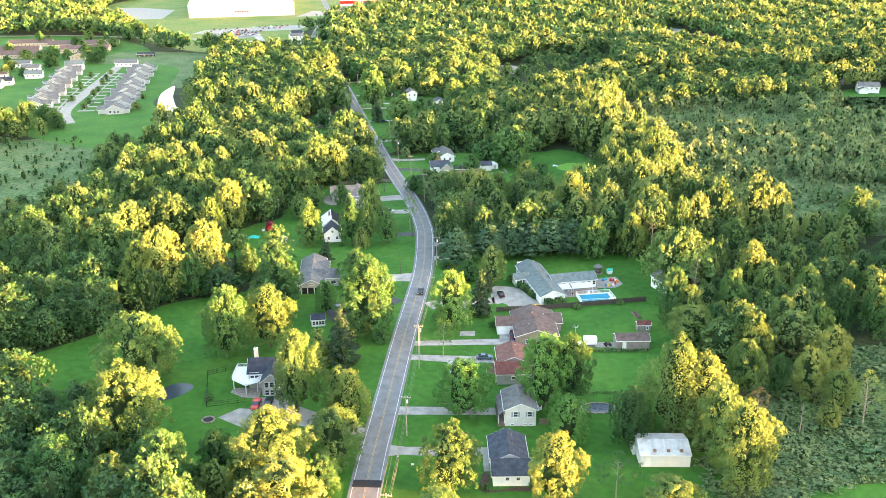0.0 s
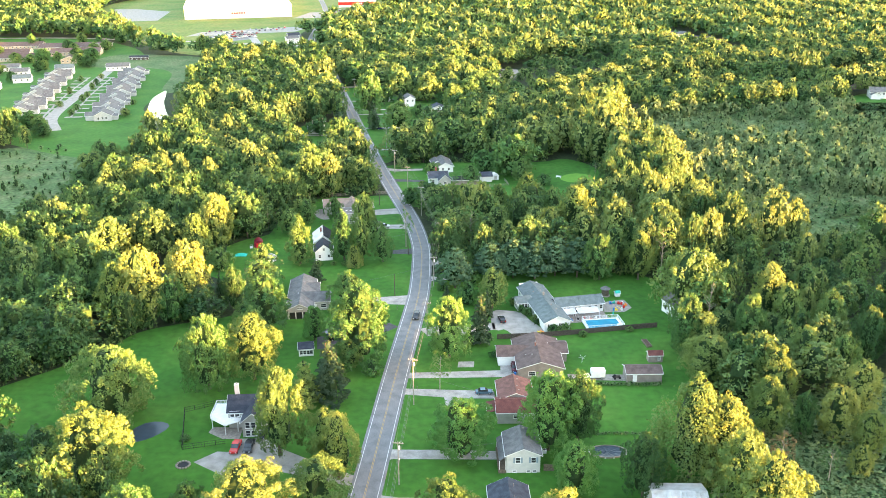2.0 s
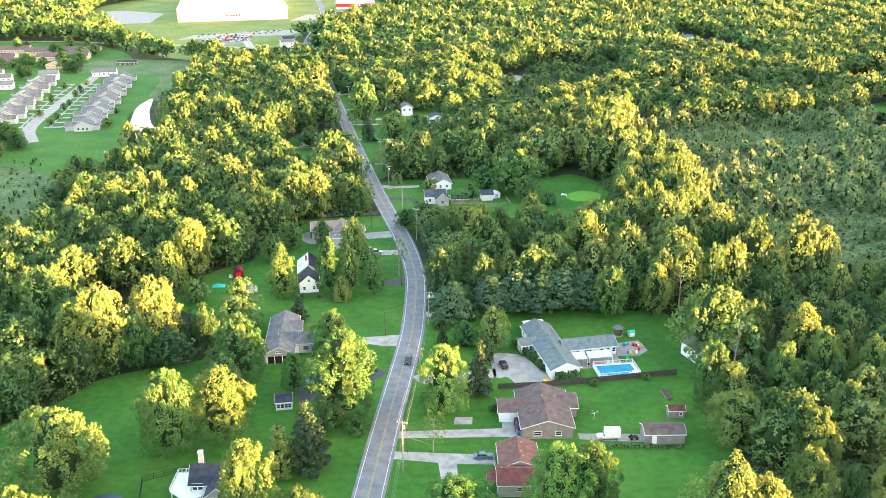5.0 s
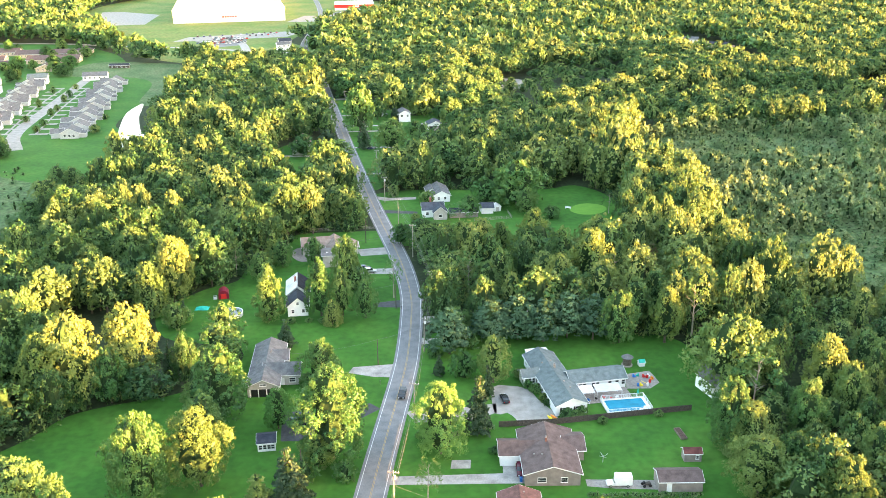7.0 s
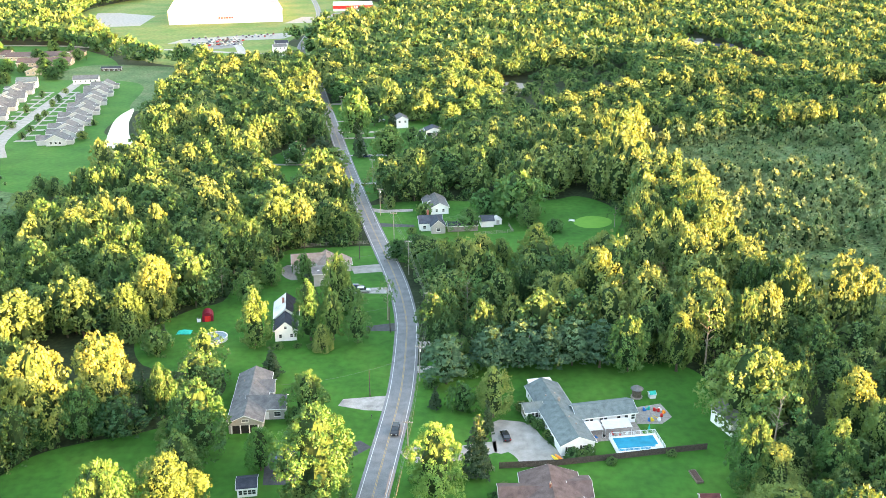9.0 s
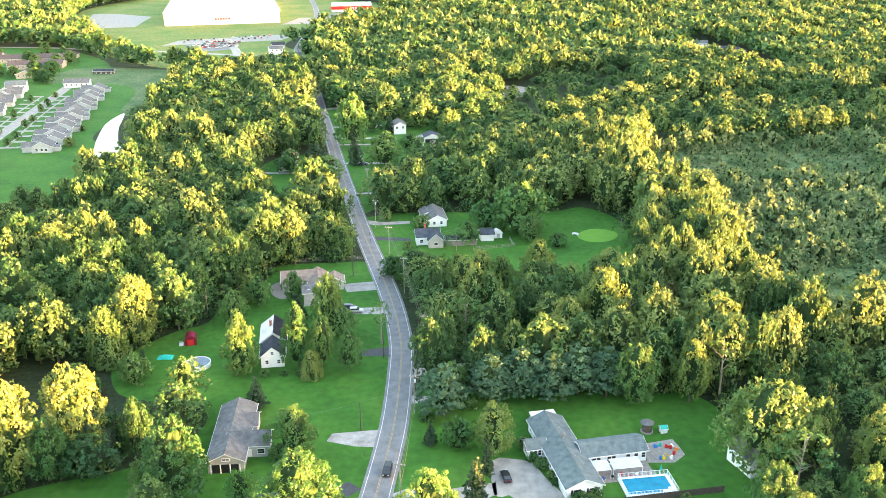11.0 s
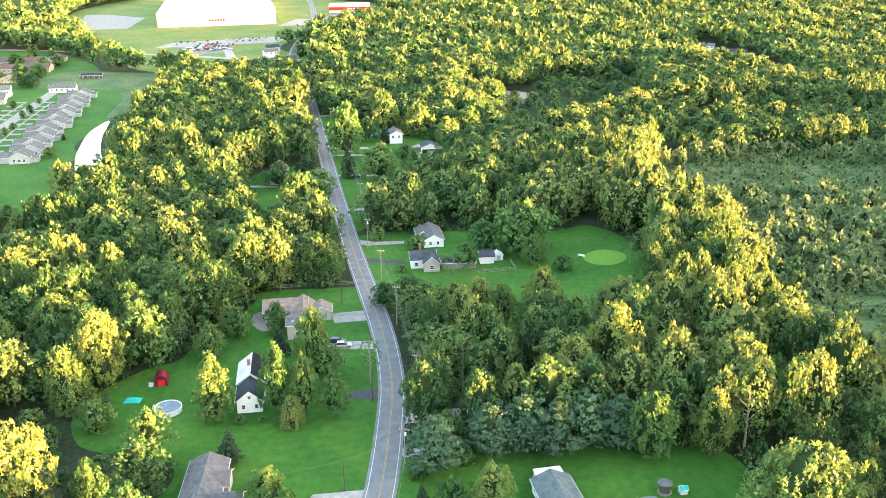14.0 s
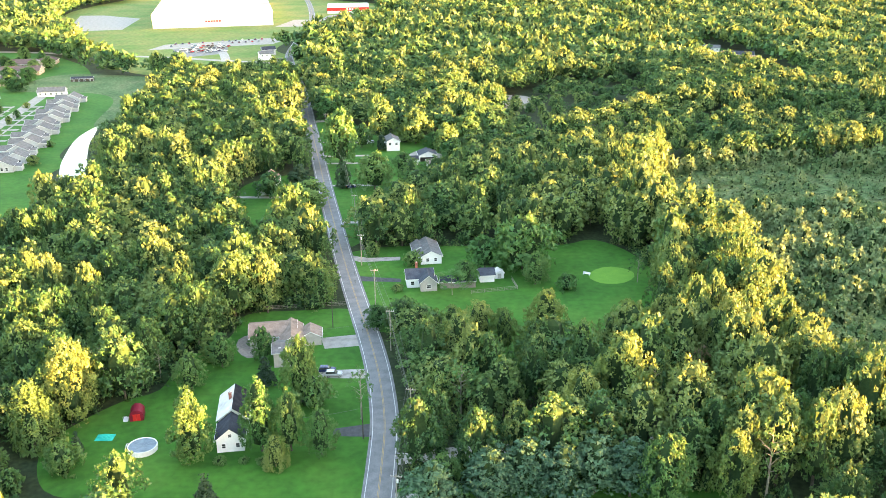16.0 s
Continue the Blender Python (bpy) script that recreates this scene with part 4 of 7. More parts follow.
# tan house
h = house("tan-roofed house with a cross gable and brick patio", -36.5, 392, 8)
wall_block(h, -2.2, 4.2, 13.4, 10.4, 3.6, 1.9, "x", M_GREY, M_TANROOF)
wall_block(h, 3.2, 0.0, 6.2, 13.0, 3.6, 2.0, "y", M_GREY, M_TANROOF)
wall_block(h, 1.9, -10.2, 7.2, 7.6, 4.6, 1.0, "x", M_GREY, M_GREYROOF)
wall_block(h, 8.8, 1.4, 6.0, 6.0, 2.9, 1.6, "y", M_GREY, M_TANROOF)
window(h, 3.2, -6.5, 3.6, w=1.0, h=1.0)
for wx in (0.0, 1.7, 3.4):
    bm = bmesh.new()
    box(bm, wx - 0.4, -12.4, 5.05, wx + 0.4, -11.6, 5.3)
    part("skylight", bm, M_AWNING, h, "white roof window")
window(h, 1.9, -14.0, 1.2, w=2.0, h=1.2, bars=2)
vent(h, -4, 5, 5.4)
patch("patio", [(-50, 396), (-47, 399), (-46, 392), (-42, 386), (-45, 384), (-49, 389)], 0.07, M_STONE, "brown stone patio", "patio")

# houses of the clearing
h = house("white gabled house with a grey roof in the clearing", 6.4, 464.6, 8)
wall_block(h, 0, 0, 7.6, 15.6, 3.0, 1.9, "y", M_WHITE, M_GREYROOF)
wall_block(h, -3.2, 3.6, 4.6, 8.0, 2.8, 1.3, "y", M_WHITE, M_GREYROOF)
for wx in (-1.3, 1.6):
    window(h, wx, -7.8, 1.1, w=0.9, h=1.2)
vent(h, -0.6, 2.6, 4.9)
h = house("white house with blue-grey roof and cross gables", 3.6, 437.6, 6)
wall_block(h, 0, 0.8, 9.0, 6.4, 3.4, 2.2, "x", M_WHITE, M_BLUEROOF)
wall_block(h, 2.6, -3.0, 5.6, 6.4, 3.2, 2.4, "y", M_GREY, M_BLUEROOF)
chimney(h, -0.8, 2.4, 5.0, 7.2, 0.8)
window(h, -2.6, -2.4, 1.1, w=1.1, h=1.2)
window(h, 2.6, -6.2, 1.1, w=1.4, h=1.2)
h = house("white garage with a blue-grey roof", 26.6, 442, 6, name="garage", category="garage")
wall_block(h, 0, 0, 5.0, 5.6, 2.7, 1.4, "x", M_WHITE, M_BLUEROOF)
garage_door(h, 0, -2.8, "-y", 2.4)
h = house("little white garden shed with double doors", 31.0, 444, 10, name="garden_shed", category="shed")
wall_block(h, 0, 0, 3.2, 3.4, 2.0, 0.9, "y", M_WHITE, M_AWNING, over=0.15)
door(h, 0, -1.7, "-y", 1.3, 1.8, M_GREY)
h = house("long low dark-roofed outbuilding", 16.5, 437, 4, name="outbuilding", category="shed")
wall_block(h, 0, 0, 12.0, 5.6, 2.3, 1.1, "x", M_BROWNSIDE, M_DARKROOF, over=0.2)

# houses farther up the road


def plain_house(label, x, y, turn, lx, ly, hh, rise, wall, roof, ridge="x", group="", name="house"):
    h = house(label, x, y, turn, name, group=group)
    wall_block(h, 0, 0, lx, ly, hh, rise, ridge, wall, roof)
    for i in range(max(2, int(lx / 3.5))):
        window(h, -lx / 2 + lx * (i + 0.5) / max(2, int(lx / 3.5)), -ly / 2, hh - 1.9, w=1.1, h=1.2)
    for i in range(max(1, int(ly / 4))):
        window(h, lx / 2, -ly / 2 + ly * (i + 0.5) / max(1, int(ly / 4)), hh - 1.9, "+x", 1.0, 1.2)
    door(h, -lx / 2, 0, "-x")
    return h


h = plain_house("white two-storey house with a terracotta roof beside the woods", -66.5, 554, 10, 7.0, 9.0, 5.6, 2.6, M_WHITE, M_TERRAROOF, "y")
wall_block(h, -3.4, -6.4, 6.4, 5.4, 3.2, 1.2, "x", M_WHITE, M_DARKROOF)
garage_door(h, -4.6, -9.1, "-y", 2.4)
plain_house("white cottage half hidden by trees", -31, 644, 10, 6, 8, 3.0, 1.8, M_WHITE, M_GREYROOF, "y")
h = plain_house("grey-white two-storey house on a concrete yard", -14.6, 629, 10, 7, 11, 5.2, 1.8, M_WHITE, M_GREYROOF, "y")
h = house("open-fronted white carport house with a blue-grey roof", 4.6, 606, 8)
wall_block(h, 0, 0, 9, 9, 3.2, 1.8, "y", M_WHITE, M_BLUEROOF)
# black panel over the closed front, painting the carport's shade
bm = bmesh.new()
box(bm, -4.2, -4.56, 0.0, 4.2, -4.4, 2.2)
part("carport_opening", bm, M_BLACK, h, "black panel standing for the carport's inner shade")
plain_house("small white house behind trees", -4, 596, 8, 8, 5, 2.8, 1.4, M_WHITE, M_DARKROOF)
plain_house("tan-roofed bungalow behind the woods", 10, 590, 5, 11, 7, 2.8, 1.5, M_BEIGE, M_TANROOF)
plain_house("blue-roofed white house under trees", -77, 632, 12, 8, 8, 3.0, 1.8, M_WHITE, M_BLUEROOF)
plain_house("white house under trees", -79, 606, 12, 7, 9, 3.2, 1.8, M_WHITE, M_GREYROOF)
plain_house("white two-storey house at the end of a street", -139, 951, 20, 12, 9, 5.4, 2.2, M_WHITE, M_GREYROOF)
plain_house("white house with a grey roof and brick chimney", -117, 908, 20, 14, 10, 5.0, 2.4, M_WHITE, M_GREYROOF)
plain_house("dark-roofed house at the street corner", -142, 980, 20, 12, 9, 5.0, 2.2, M_GREY, M_DARKROOF)
h = plain_house("lone white farmhouse at the edge of eastern woods", 309, 640, -12, 14, 9, 4.6, 2.4, M_WHITE, M_GREYROOF)
wall_block(h, -4, -6, 6, 5, 3, 1.4, "y", M_WHITE, M_GREYROOF)
plain_house("dark-roofed house in the eastern woods", 268, 938, -15, 26, 12, 3.4, 2.2, M_GREY, M_DARKROOF)
plain_house("white house in the eastern woods", 256, 978, -15, 16, 10, 3.4, 2.0, M_WHITE, M_GREYROOF)
plain_house("tan house in the eastern woods", 271, 906, -15, 12, 9, 4.2, 2.2, M_TANBRICK, M_TERRAROOF)
plain_house("grey house in the eastern woods", 262, 876, -15, 14, 9, 3.2, 2.0, M_GREY, M_DARKROOF)

# terraced quarter: two rows of like houses, gables to the south, garages to the street
for (xa, ya), (xb, yb), n, flip in (((-264, 612), (-298, 762), 11, 1), ((-208, 592), (-242, 768), 12, -1)):
    first = None
    for i in range(n):
        f = i / (n - 1)
        x, y = xa + (xb - xa) * f + (1.2 if i % 2 else -1.2), ya + (yb - ya) * f
        if first is None:
            first = house("pale terraced house with a grey gable roof", x, y, 10, group="terraced houses")
            wall_block(first, -2.2 * flip, 0, 10.5, 11.0, 3.3, 2.7, "y", M_PALEGREY, M_GREYROOF)
            wall_block(first, 5.0 * flip, 0.6, 7.0, 7.0, 3.0, 1.9, "x", M_PALEGREY, M_GREYROOF)
            wall_block(first, -9.0 * flip, -1.0, 4.0, 5.0, 2.6, 0.8, "x", M_PALEGREY, M_GREYROOF)
            garage_door(first, 8.5 * flip, 0.6, "+x" if flip > 0 else "-x", 4.6)
            for wx in (-4.5, -2.2, 0.4):
                window(first, wx * flip, -5.5, 1.0, w=1.2, h=1.4)
        else:
            copy_thing(first, pose(x, y, 0, 0, 0, 10 + random.uniform(-2, 2)))
for i, f in enumerate(np.linspace(0.02, 0.98, 12)):
    for s in (-1, 1):
        x, y = -238 - 30 * f, 596 + 158 * f
        patch("driveway", [(x + s * 4, y - 1.8), (x + s * 15, y - 1), (x + s * 15, y + 3), (x + s * 4, y + 1.8)], 0.075, M_CONCRETE, "short concrete driveway", "driveway", rounded=False)
for s in (-1, 1):
    bm = bmesh.new()
    ribbon(bm, smooth_line([(-240 + s * 9, 600), (-254 + s * 9, 676), (-264 + s * 9, 754)], 8), -0.7, 0.7, 0.1)
    tagged(link("sidewalk", bm, M_CONCRETE), "narrow concrete sidewalk across the front lawns", "sidewalk", kind="structure")
plain_house("white two-storey house by the retention pond lane", -300, 775, 15, 14, 10, 5, 2.6, M_WHITE, M_SLATEROOF)
plain_house("white house at the terrace's end", -262, 792, 10, 18, 10, 3.4, 2.4, M_WHITE, M_GREYROOF)
for x, y, lx, ly in ((-330, 690, 12, 10), (-345, 660, 14, 10), (-322, 645, 12, 10)):
    plain_house("white house with grey roof on the quarter's edge", x, y, 12, lx, ly, 4.4, 2.2, M_WHITE, M_GREYROOF)
for x, y, lx, ly, roof in ((-318, 735, 13, 9, M_SLATEROOF), (-334, 768, 14, 10, M_GREYROOF), (-328, 704, 12, 9, M_DARKROOF), (-352, 792, 15, 10, M_GREYROOF), (-345, 735, 12, 9, M_BROWNROOF), (-366, 765, 13, 9, M_SLATEROOF)):
    plain_house("white house with a shingled roof among lawns", x, y, 12, lx, ly, 3.6, 2.3, M_WHITE, roof)
# low brown-roofed blocks of the school or home beyond
for x, y, lx, ly in ((-372, 850, 46, 16), (-318, 842, 16, 26), (-330, 884, 44, 16), (-392, 880, 40, 15), (-352, 920, 50, 16), (-420, 850, 36, 16), (-324, 930, 18, 30), (-400, 930, 40, 16)):
    plain_house("long low brick block under brown shingles", x, y, 8, lx, ly, 3.4, 3.0, M_TANBRICK, M_BROWNROOF, "x" if lx > ly else "y", name="school_block")
plain_house("dark open shelter by the meadow", -262, 850, 5, 16, 5, 2.4, 1.0, M_DARKWOOD, M_DARKROOF, name="shelter")

# warehouse, shop and far sheds
h = house("vast white warehouse with a flat pale roof", -270, 1331, 12.2, name="warehouse", category="warehouse")
bm = bmesh.new()
box(bm, -66, -138, 0, 66, 138, 14.5)
part("wall", bm, M_WHITE, h)
bm = bmesh.new()
box(bm, -66.5, -138.5, 14.5, 66.5, -137.5, 15.4)
box(bm, -66.5, 137.5, 14.5, 66.5, 138.5, 15.4)
box(bm, -66.5, -137.5, 14.5, -65.5, 137.5, 15.4)
box(bm, 65.5, -137.5, 14.5, 66.5, 137.5, 15.4)
part("parapet", bm, M_WHITE, h)
bm = bmesh.new()
box(bm, -65.5, -137.5, 14.55, 65.5, 137.5, 14.7)
part("roof", bm, M_FLATROOF, h)
for i in range(6):
    bm = bmesh.new()
    box(bm, -9 + i * 3.0, -138.25, 5.5, -6.9 + i * 3.0, -138.05, 7.6)
    part("lettering_bar", bm, M_RED, h, "plain red sign bar")
for i in range(8):
    bm = bmesh.new()
    x, y = -50 + (i % 4) * 32, -90 + (i // 4) * 110
    box(bm, x - 2, y - 2, 14.7, x + 2, y + 2, 16.4)
    part("roof_unit", bm, M_METAL, h)
for i in range(6):
    bm = bmesh.new()
    box(bm, -60 + i * 7, -138.15, 0.2, -56.5 + i * 7, -138.02, 4.4)
    part("dock_door", bm, M_METAL, h)
h = house("white shop with a red front stripe", -104, 1352, 5, name="shop", category="shop")
bm = bmesh.new()
box(bm, -26, -22, 0, 26, 22, 8)
part("wall", bm, M_WHITE, h)
bm = bmesh.new()
box(bm, -26.4, -22.5, 3.2, 26.4, -22.05, 7.2)
part("fascia_sign", bm, M_RED, h, "red fascia band")
bm = bmesh.new()
box(bm, -26.3, -22.3, 8, 26.3, 22.3, 8.6)
part("roof", bm, M_AWNING, h)
for i in range(3):
    bm = bmesh.new()
    box(bm, -2 + i * 3.2, -22.7, 4.2, 0.2 + i * 3.2, -22.5, 6.2)
    part("lettering_bar", bm, M_WHITE, h)
for x, y, lx, ly in ((20, 1420, 60, 30), (90, 1480, 80, 30), (-40, 1560, 70, 40), (240, 1490, 90, 30), (-10, 1400, 40, 20), (330, 1560, 100, 30)):
    h = house("pale flat-roofed commercial building in the distance", x, y, 5, name="commercial_building", category="building")
    bm = bmesh.new()
    box(bm, -lx / 2, -ly / 2, 0, lx / 2, ly / 2, 8)
    part("wall", bm, M_WHITE, h)
    bm = bmesh.new()
    box(bm, -lx / 2 - 0.3, -ly / 2 - 0.3, 8, lx / 2 + 0.3, ly / 2 + 0.3, 8.7)
    part("roof", bm, M_AWNING, h)
    for i in range(int(lx / 8)):
        bm = bmesh.new()
        box(bm, -lx / 2 + 2 + i * 8, -ly / 2 - 0.1, 1, -lx / 2 + 7 + i * 8, -ly / 2 + 0.05, 4)
        part("shopfront", bm, M_GLASS, h)

# ---- trees ----
RNG = np.random.default_rng(7)


def profile(kind, u):
    """Crown radius at height fraction u of the crown, 1 at its widest."""
    if kind == "spruce":
        return np.clip((1 - u) ** 0.9, 0.03, 1) * np.where(u < 0.08, 0.6 + 5 * u, 1.0)
    if kind == "pine":
        return np.clip(1.1 * (1 - u) ** 0.4, 0.1, 1) * np.where(u < 0.25, 0.65 + 1.4 * u, 1.0)
    if kind == "cone":
        return np.clip((1 - u) ** 0.62, 0.03, 1) * np.where(u < 0.14, 0.55 + 3.2 * u, 1.0)
    if kind == "poplar":
        return np.sqrt(np.clip(1 - np.where(u > 0.3, (u - 0.3) / 0.7, (0.3 - u) / 0.42) ** 2, 0.02, 1))
    if kind == "willow":
        return np.sqrt(np.clip(1 - (1.15 * u - 0.15) ** 2, 0.02, 1))
    return np.sqrt(np.clip(1 - np.abs(np.where(u > 0.36, (u - 0.36) / 0.64, (0.36 - u) / 0.5)) ** 2.2, 0.02, 1))


def unit(v):
    return v / (np.linalg.norm(v, axis=-1, keepdims=True) + 1e-9)


def leaf_cards(rng, kind, boughs, sprays, size, bough_size, aspect=3.0, core=(8, 12), body=0.5):
    """Corners of small leaf sprays (n, 3, 3) for a crown of unit radius and unit height: boughs round the crown's
    shell, tufts on each bough, sprays on each tuft; aspect: how many radii high it will stand; core: rows of the inner
    body, coloured dark as shade, if any. Also gives how many are leaf."""
    needles = kind in ("spruce", "pine")
    i = np.arange(boughs)
    fine = np.linspace(0.02, 0.985, 400)
    wide = profile(kind, fine)
    weight = np.cumsum(wide * np.hypot(np.gradient(wide, fine), aspect) + 0.08)
    u = np.interp((i + rng.uniform(0.1, 0.9, boughs)) / boughs, weight / weight[-1], fine)
    angle = i * 2.39996 + rng.uniform(-0.5, 0.5, boughs)
    own = bough_size * rng.uniform(0.65, 1.3, boughs)
    skew = 1 + 0.14 * np.sin(angle + rng.uniform(0, 6)) + 0.13 * np.sin(2 * angle + rng.uniform(0, 6) + 4 * u) + 0.1 * np.sin(3 * angle + rng.uniform(0, 6) - 7 * u)
    reach = np.clip(profile(kind, u) * skew - own * 0.72, 0.02, 2) * rng.uniform(0.7, 1.08, boughs)
    top = np.clip(u * aspect - own * np.clip(3 * u - 1.2, 0, 1.15), 0.02, aspect) * rng.uniform(0.93, 1.03, boughs)
    centre = np.stack([reach * np.cos(angle), reach * np.sin(angle), top], 1)
    away = unit(np.stack([np.cos(angle) * (1.05 - 0.75 * u), np.sin(angle) * (1.05 - 0.75 * u), 1.5 * u - 0.3], 1))
    # tufts: round bumps on the outer, upper side of each bough
    tufts = 6
    bump = unit(rng.normal(size=(boughs, tufts, 3)) + 0.9 * away[:, None] + np.array([0, 0, 0.55]))
    stand = rng.uniform(0.6, 1.0, (boughs, tufts))
    plump = rng.uniform(0.32, 0.5, (boughs, tufts))
    n = boughs * sprays
    which = np.arange(n) % boughs
    tuft = rng.integers(0, tufts, n)
    shape = np.array([1.15, 1.15, 0.42]) if needles else np.array([1.0, 1.0, 1.05])
    ball = unit(rng.normal(size=(n, 3)) + 0.75 * bump[which, tuft] + np.array([0, 0, 0.25]))
    way = unit(ball + 0.5 * bump[which, tuft])
    p = centre[which] + own[which, None] * shape * (bump[which, tuft] * stand[which, tuft][:, None] + ball * (plump[which, tuft] * rng.uniform(0.7, 1.05, n))[:, None])
    if kind == "willow":
        p[:, 2] -= rng.uniform(0, 0.8, n) * (np.hypot(p[:, 0], p[:, 1]) > 0.45)
    p[:, 2] = np.clip(p[:, 2], 0.0, aspect * 1.06)
    s = size * rng.uniform(0.6, 1.35, (n, 1))
    hang = np.array([0, 0, -0.9]) if kind == "willow" else np.array([0, 0, 0.1 if needles else 0.5])
    tip = unit(0.9 * way + 0.3 * away[which] + rng.normal(size=(n, 3)) * 0.5 + hang)
    side = unit(np.cross(tip, rng.normal(size=(n, 3))))
    # most sprays lie on the crown's surface like shingles, the rest stand out of it
    face = unit(0.9 * way + 0.3 * away[which] + np.array([0, 0, 0.15]) + rng.normal(size=(n, 3)) * 0.32)
    lying = rng.uniform(0, 1, n)[:, None] < 0.78
    tip = np.where(lying, unit(tip - face * np.einsum("ij,ij->i", tip, face)[:, None] * 0.85), tip)
    side = np.where(lying, unit(np.cross(tip, face)), side)
    q = np.stack([p - side * s * 0.75 - tip * s * 0.5, p + side * s * 0.75 - tip * s * 0.5, p + tip * s * 1.3], 1)
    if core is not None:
        # inner body, its dark colour painting shade into the gaps, billowing out behind each bough and creased between
        # them
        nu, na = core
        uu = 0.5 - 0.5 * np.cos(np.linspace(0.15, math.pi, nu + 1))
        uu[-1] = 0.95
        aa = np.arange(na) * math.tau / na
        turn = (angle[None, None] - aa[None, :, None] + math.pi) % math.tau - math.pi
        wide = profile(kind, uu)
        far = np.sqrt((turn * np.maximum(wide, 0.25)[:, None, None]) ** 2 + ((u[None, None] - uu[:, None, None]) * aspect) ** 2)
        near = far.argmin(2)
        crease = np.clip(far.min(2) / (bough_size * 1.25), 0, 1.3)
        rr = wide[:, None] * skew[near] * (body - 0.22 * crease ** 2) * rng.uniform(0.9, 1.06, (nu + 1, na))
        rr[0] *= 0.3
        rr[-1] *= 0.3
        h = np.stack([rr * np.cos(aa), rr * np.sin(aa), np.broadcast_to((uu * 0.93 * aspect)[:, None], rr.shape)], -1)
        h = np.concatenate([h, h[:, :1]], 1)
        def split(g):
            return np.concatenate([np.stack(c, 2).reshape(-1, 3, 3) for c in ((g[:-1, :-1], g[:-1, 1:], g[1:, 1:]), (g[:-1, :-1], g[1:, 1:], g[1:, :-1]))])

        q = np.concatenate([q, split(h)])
    q[..., 2] /= aspect
    return q, n


def card_mesh(name, faces, mat, tint=None, core_faces=None):
    n, k = faces.shape[:2]
    me = bpy.data.meshes.new(name)
    me.vertices.add(n * k)
    me.vertices.foreach_set("co", np.ascontiguousarray(faces.reshape(-1, 3), dtype=np.float32).ravel())
    me.loops.add(n * k)
    me.loops.foreach_set("vertex_index", np.arange(n * k, dtype=np.int32))
    me.polygons.add(n)
    me.polygons.foreach_set("loop_start", np.arange(0, n * k, k, dtype=np.int32))
    if tint is not None:
        at = me.attributes.new("tint", "FLOAT", "FACE")
        at.data.foreach_set("value", np.ascontiguousarray(tint, dtype=np.float32))
    me.materials.append(mat)
    if core_faces is not None:
        # the inner body takes the dark colour that stands for shade
        me.materials.append(M_CORESHADE)
        me.polygons.foreach_set("material_index", np.ascontiguousarray(core_faces, dtype=np.int32))
    me.update()
    return me


def trunk_mesh(name, rng, height, crown_base, spread, thick, mat, limbs=7):
    bm = bmesh.new()
    bend = rng.uniform(-0.04, 0.04, 2) * height
    line = [(bend[0] * f * f, bend[1] * f * f, height * f) for f in (0, 0.03, 0.25, 0.5, 0.72, 0.9)]
    tube(bm, line, [thick * k for k in (1.5, 1.05, 0.85, 0.6, 0.36, 0.12)], 6)
    for i in range(limbs):
        f = rng.uniform(max(0.25, crown_base / height), 0.8)
        a = i * 2.4 + rng.uniform(-0.4, 0.4)
        z = height * f
        o = (bend[0] * f * f, bend[1] * f * f, z)
        ln = spread * rng.uniform(0.55, 0.9) * (1.1 - 0.5 * f)
        tube(bm, [o, (o[0] + ln * 0.5 * math.cos(a), o[1] + ln * 0.5 * math.sin(a), z + ln * 0.4), (o[0] + ln * math.cos(a), o[1] + ln * math.sin(a), z + ln * 0.75)], [thick * 0.42, thick * 0.26, thick * 0.07], 5)
    me = bpy.data.meshes.new(name)
    bm.to_mesh(me)
    bm.free()
    me.materials.append(mat)
    return me


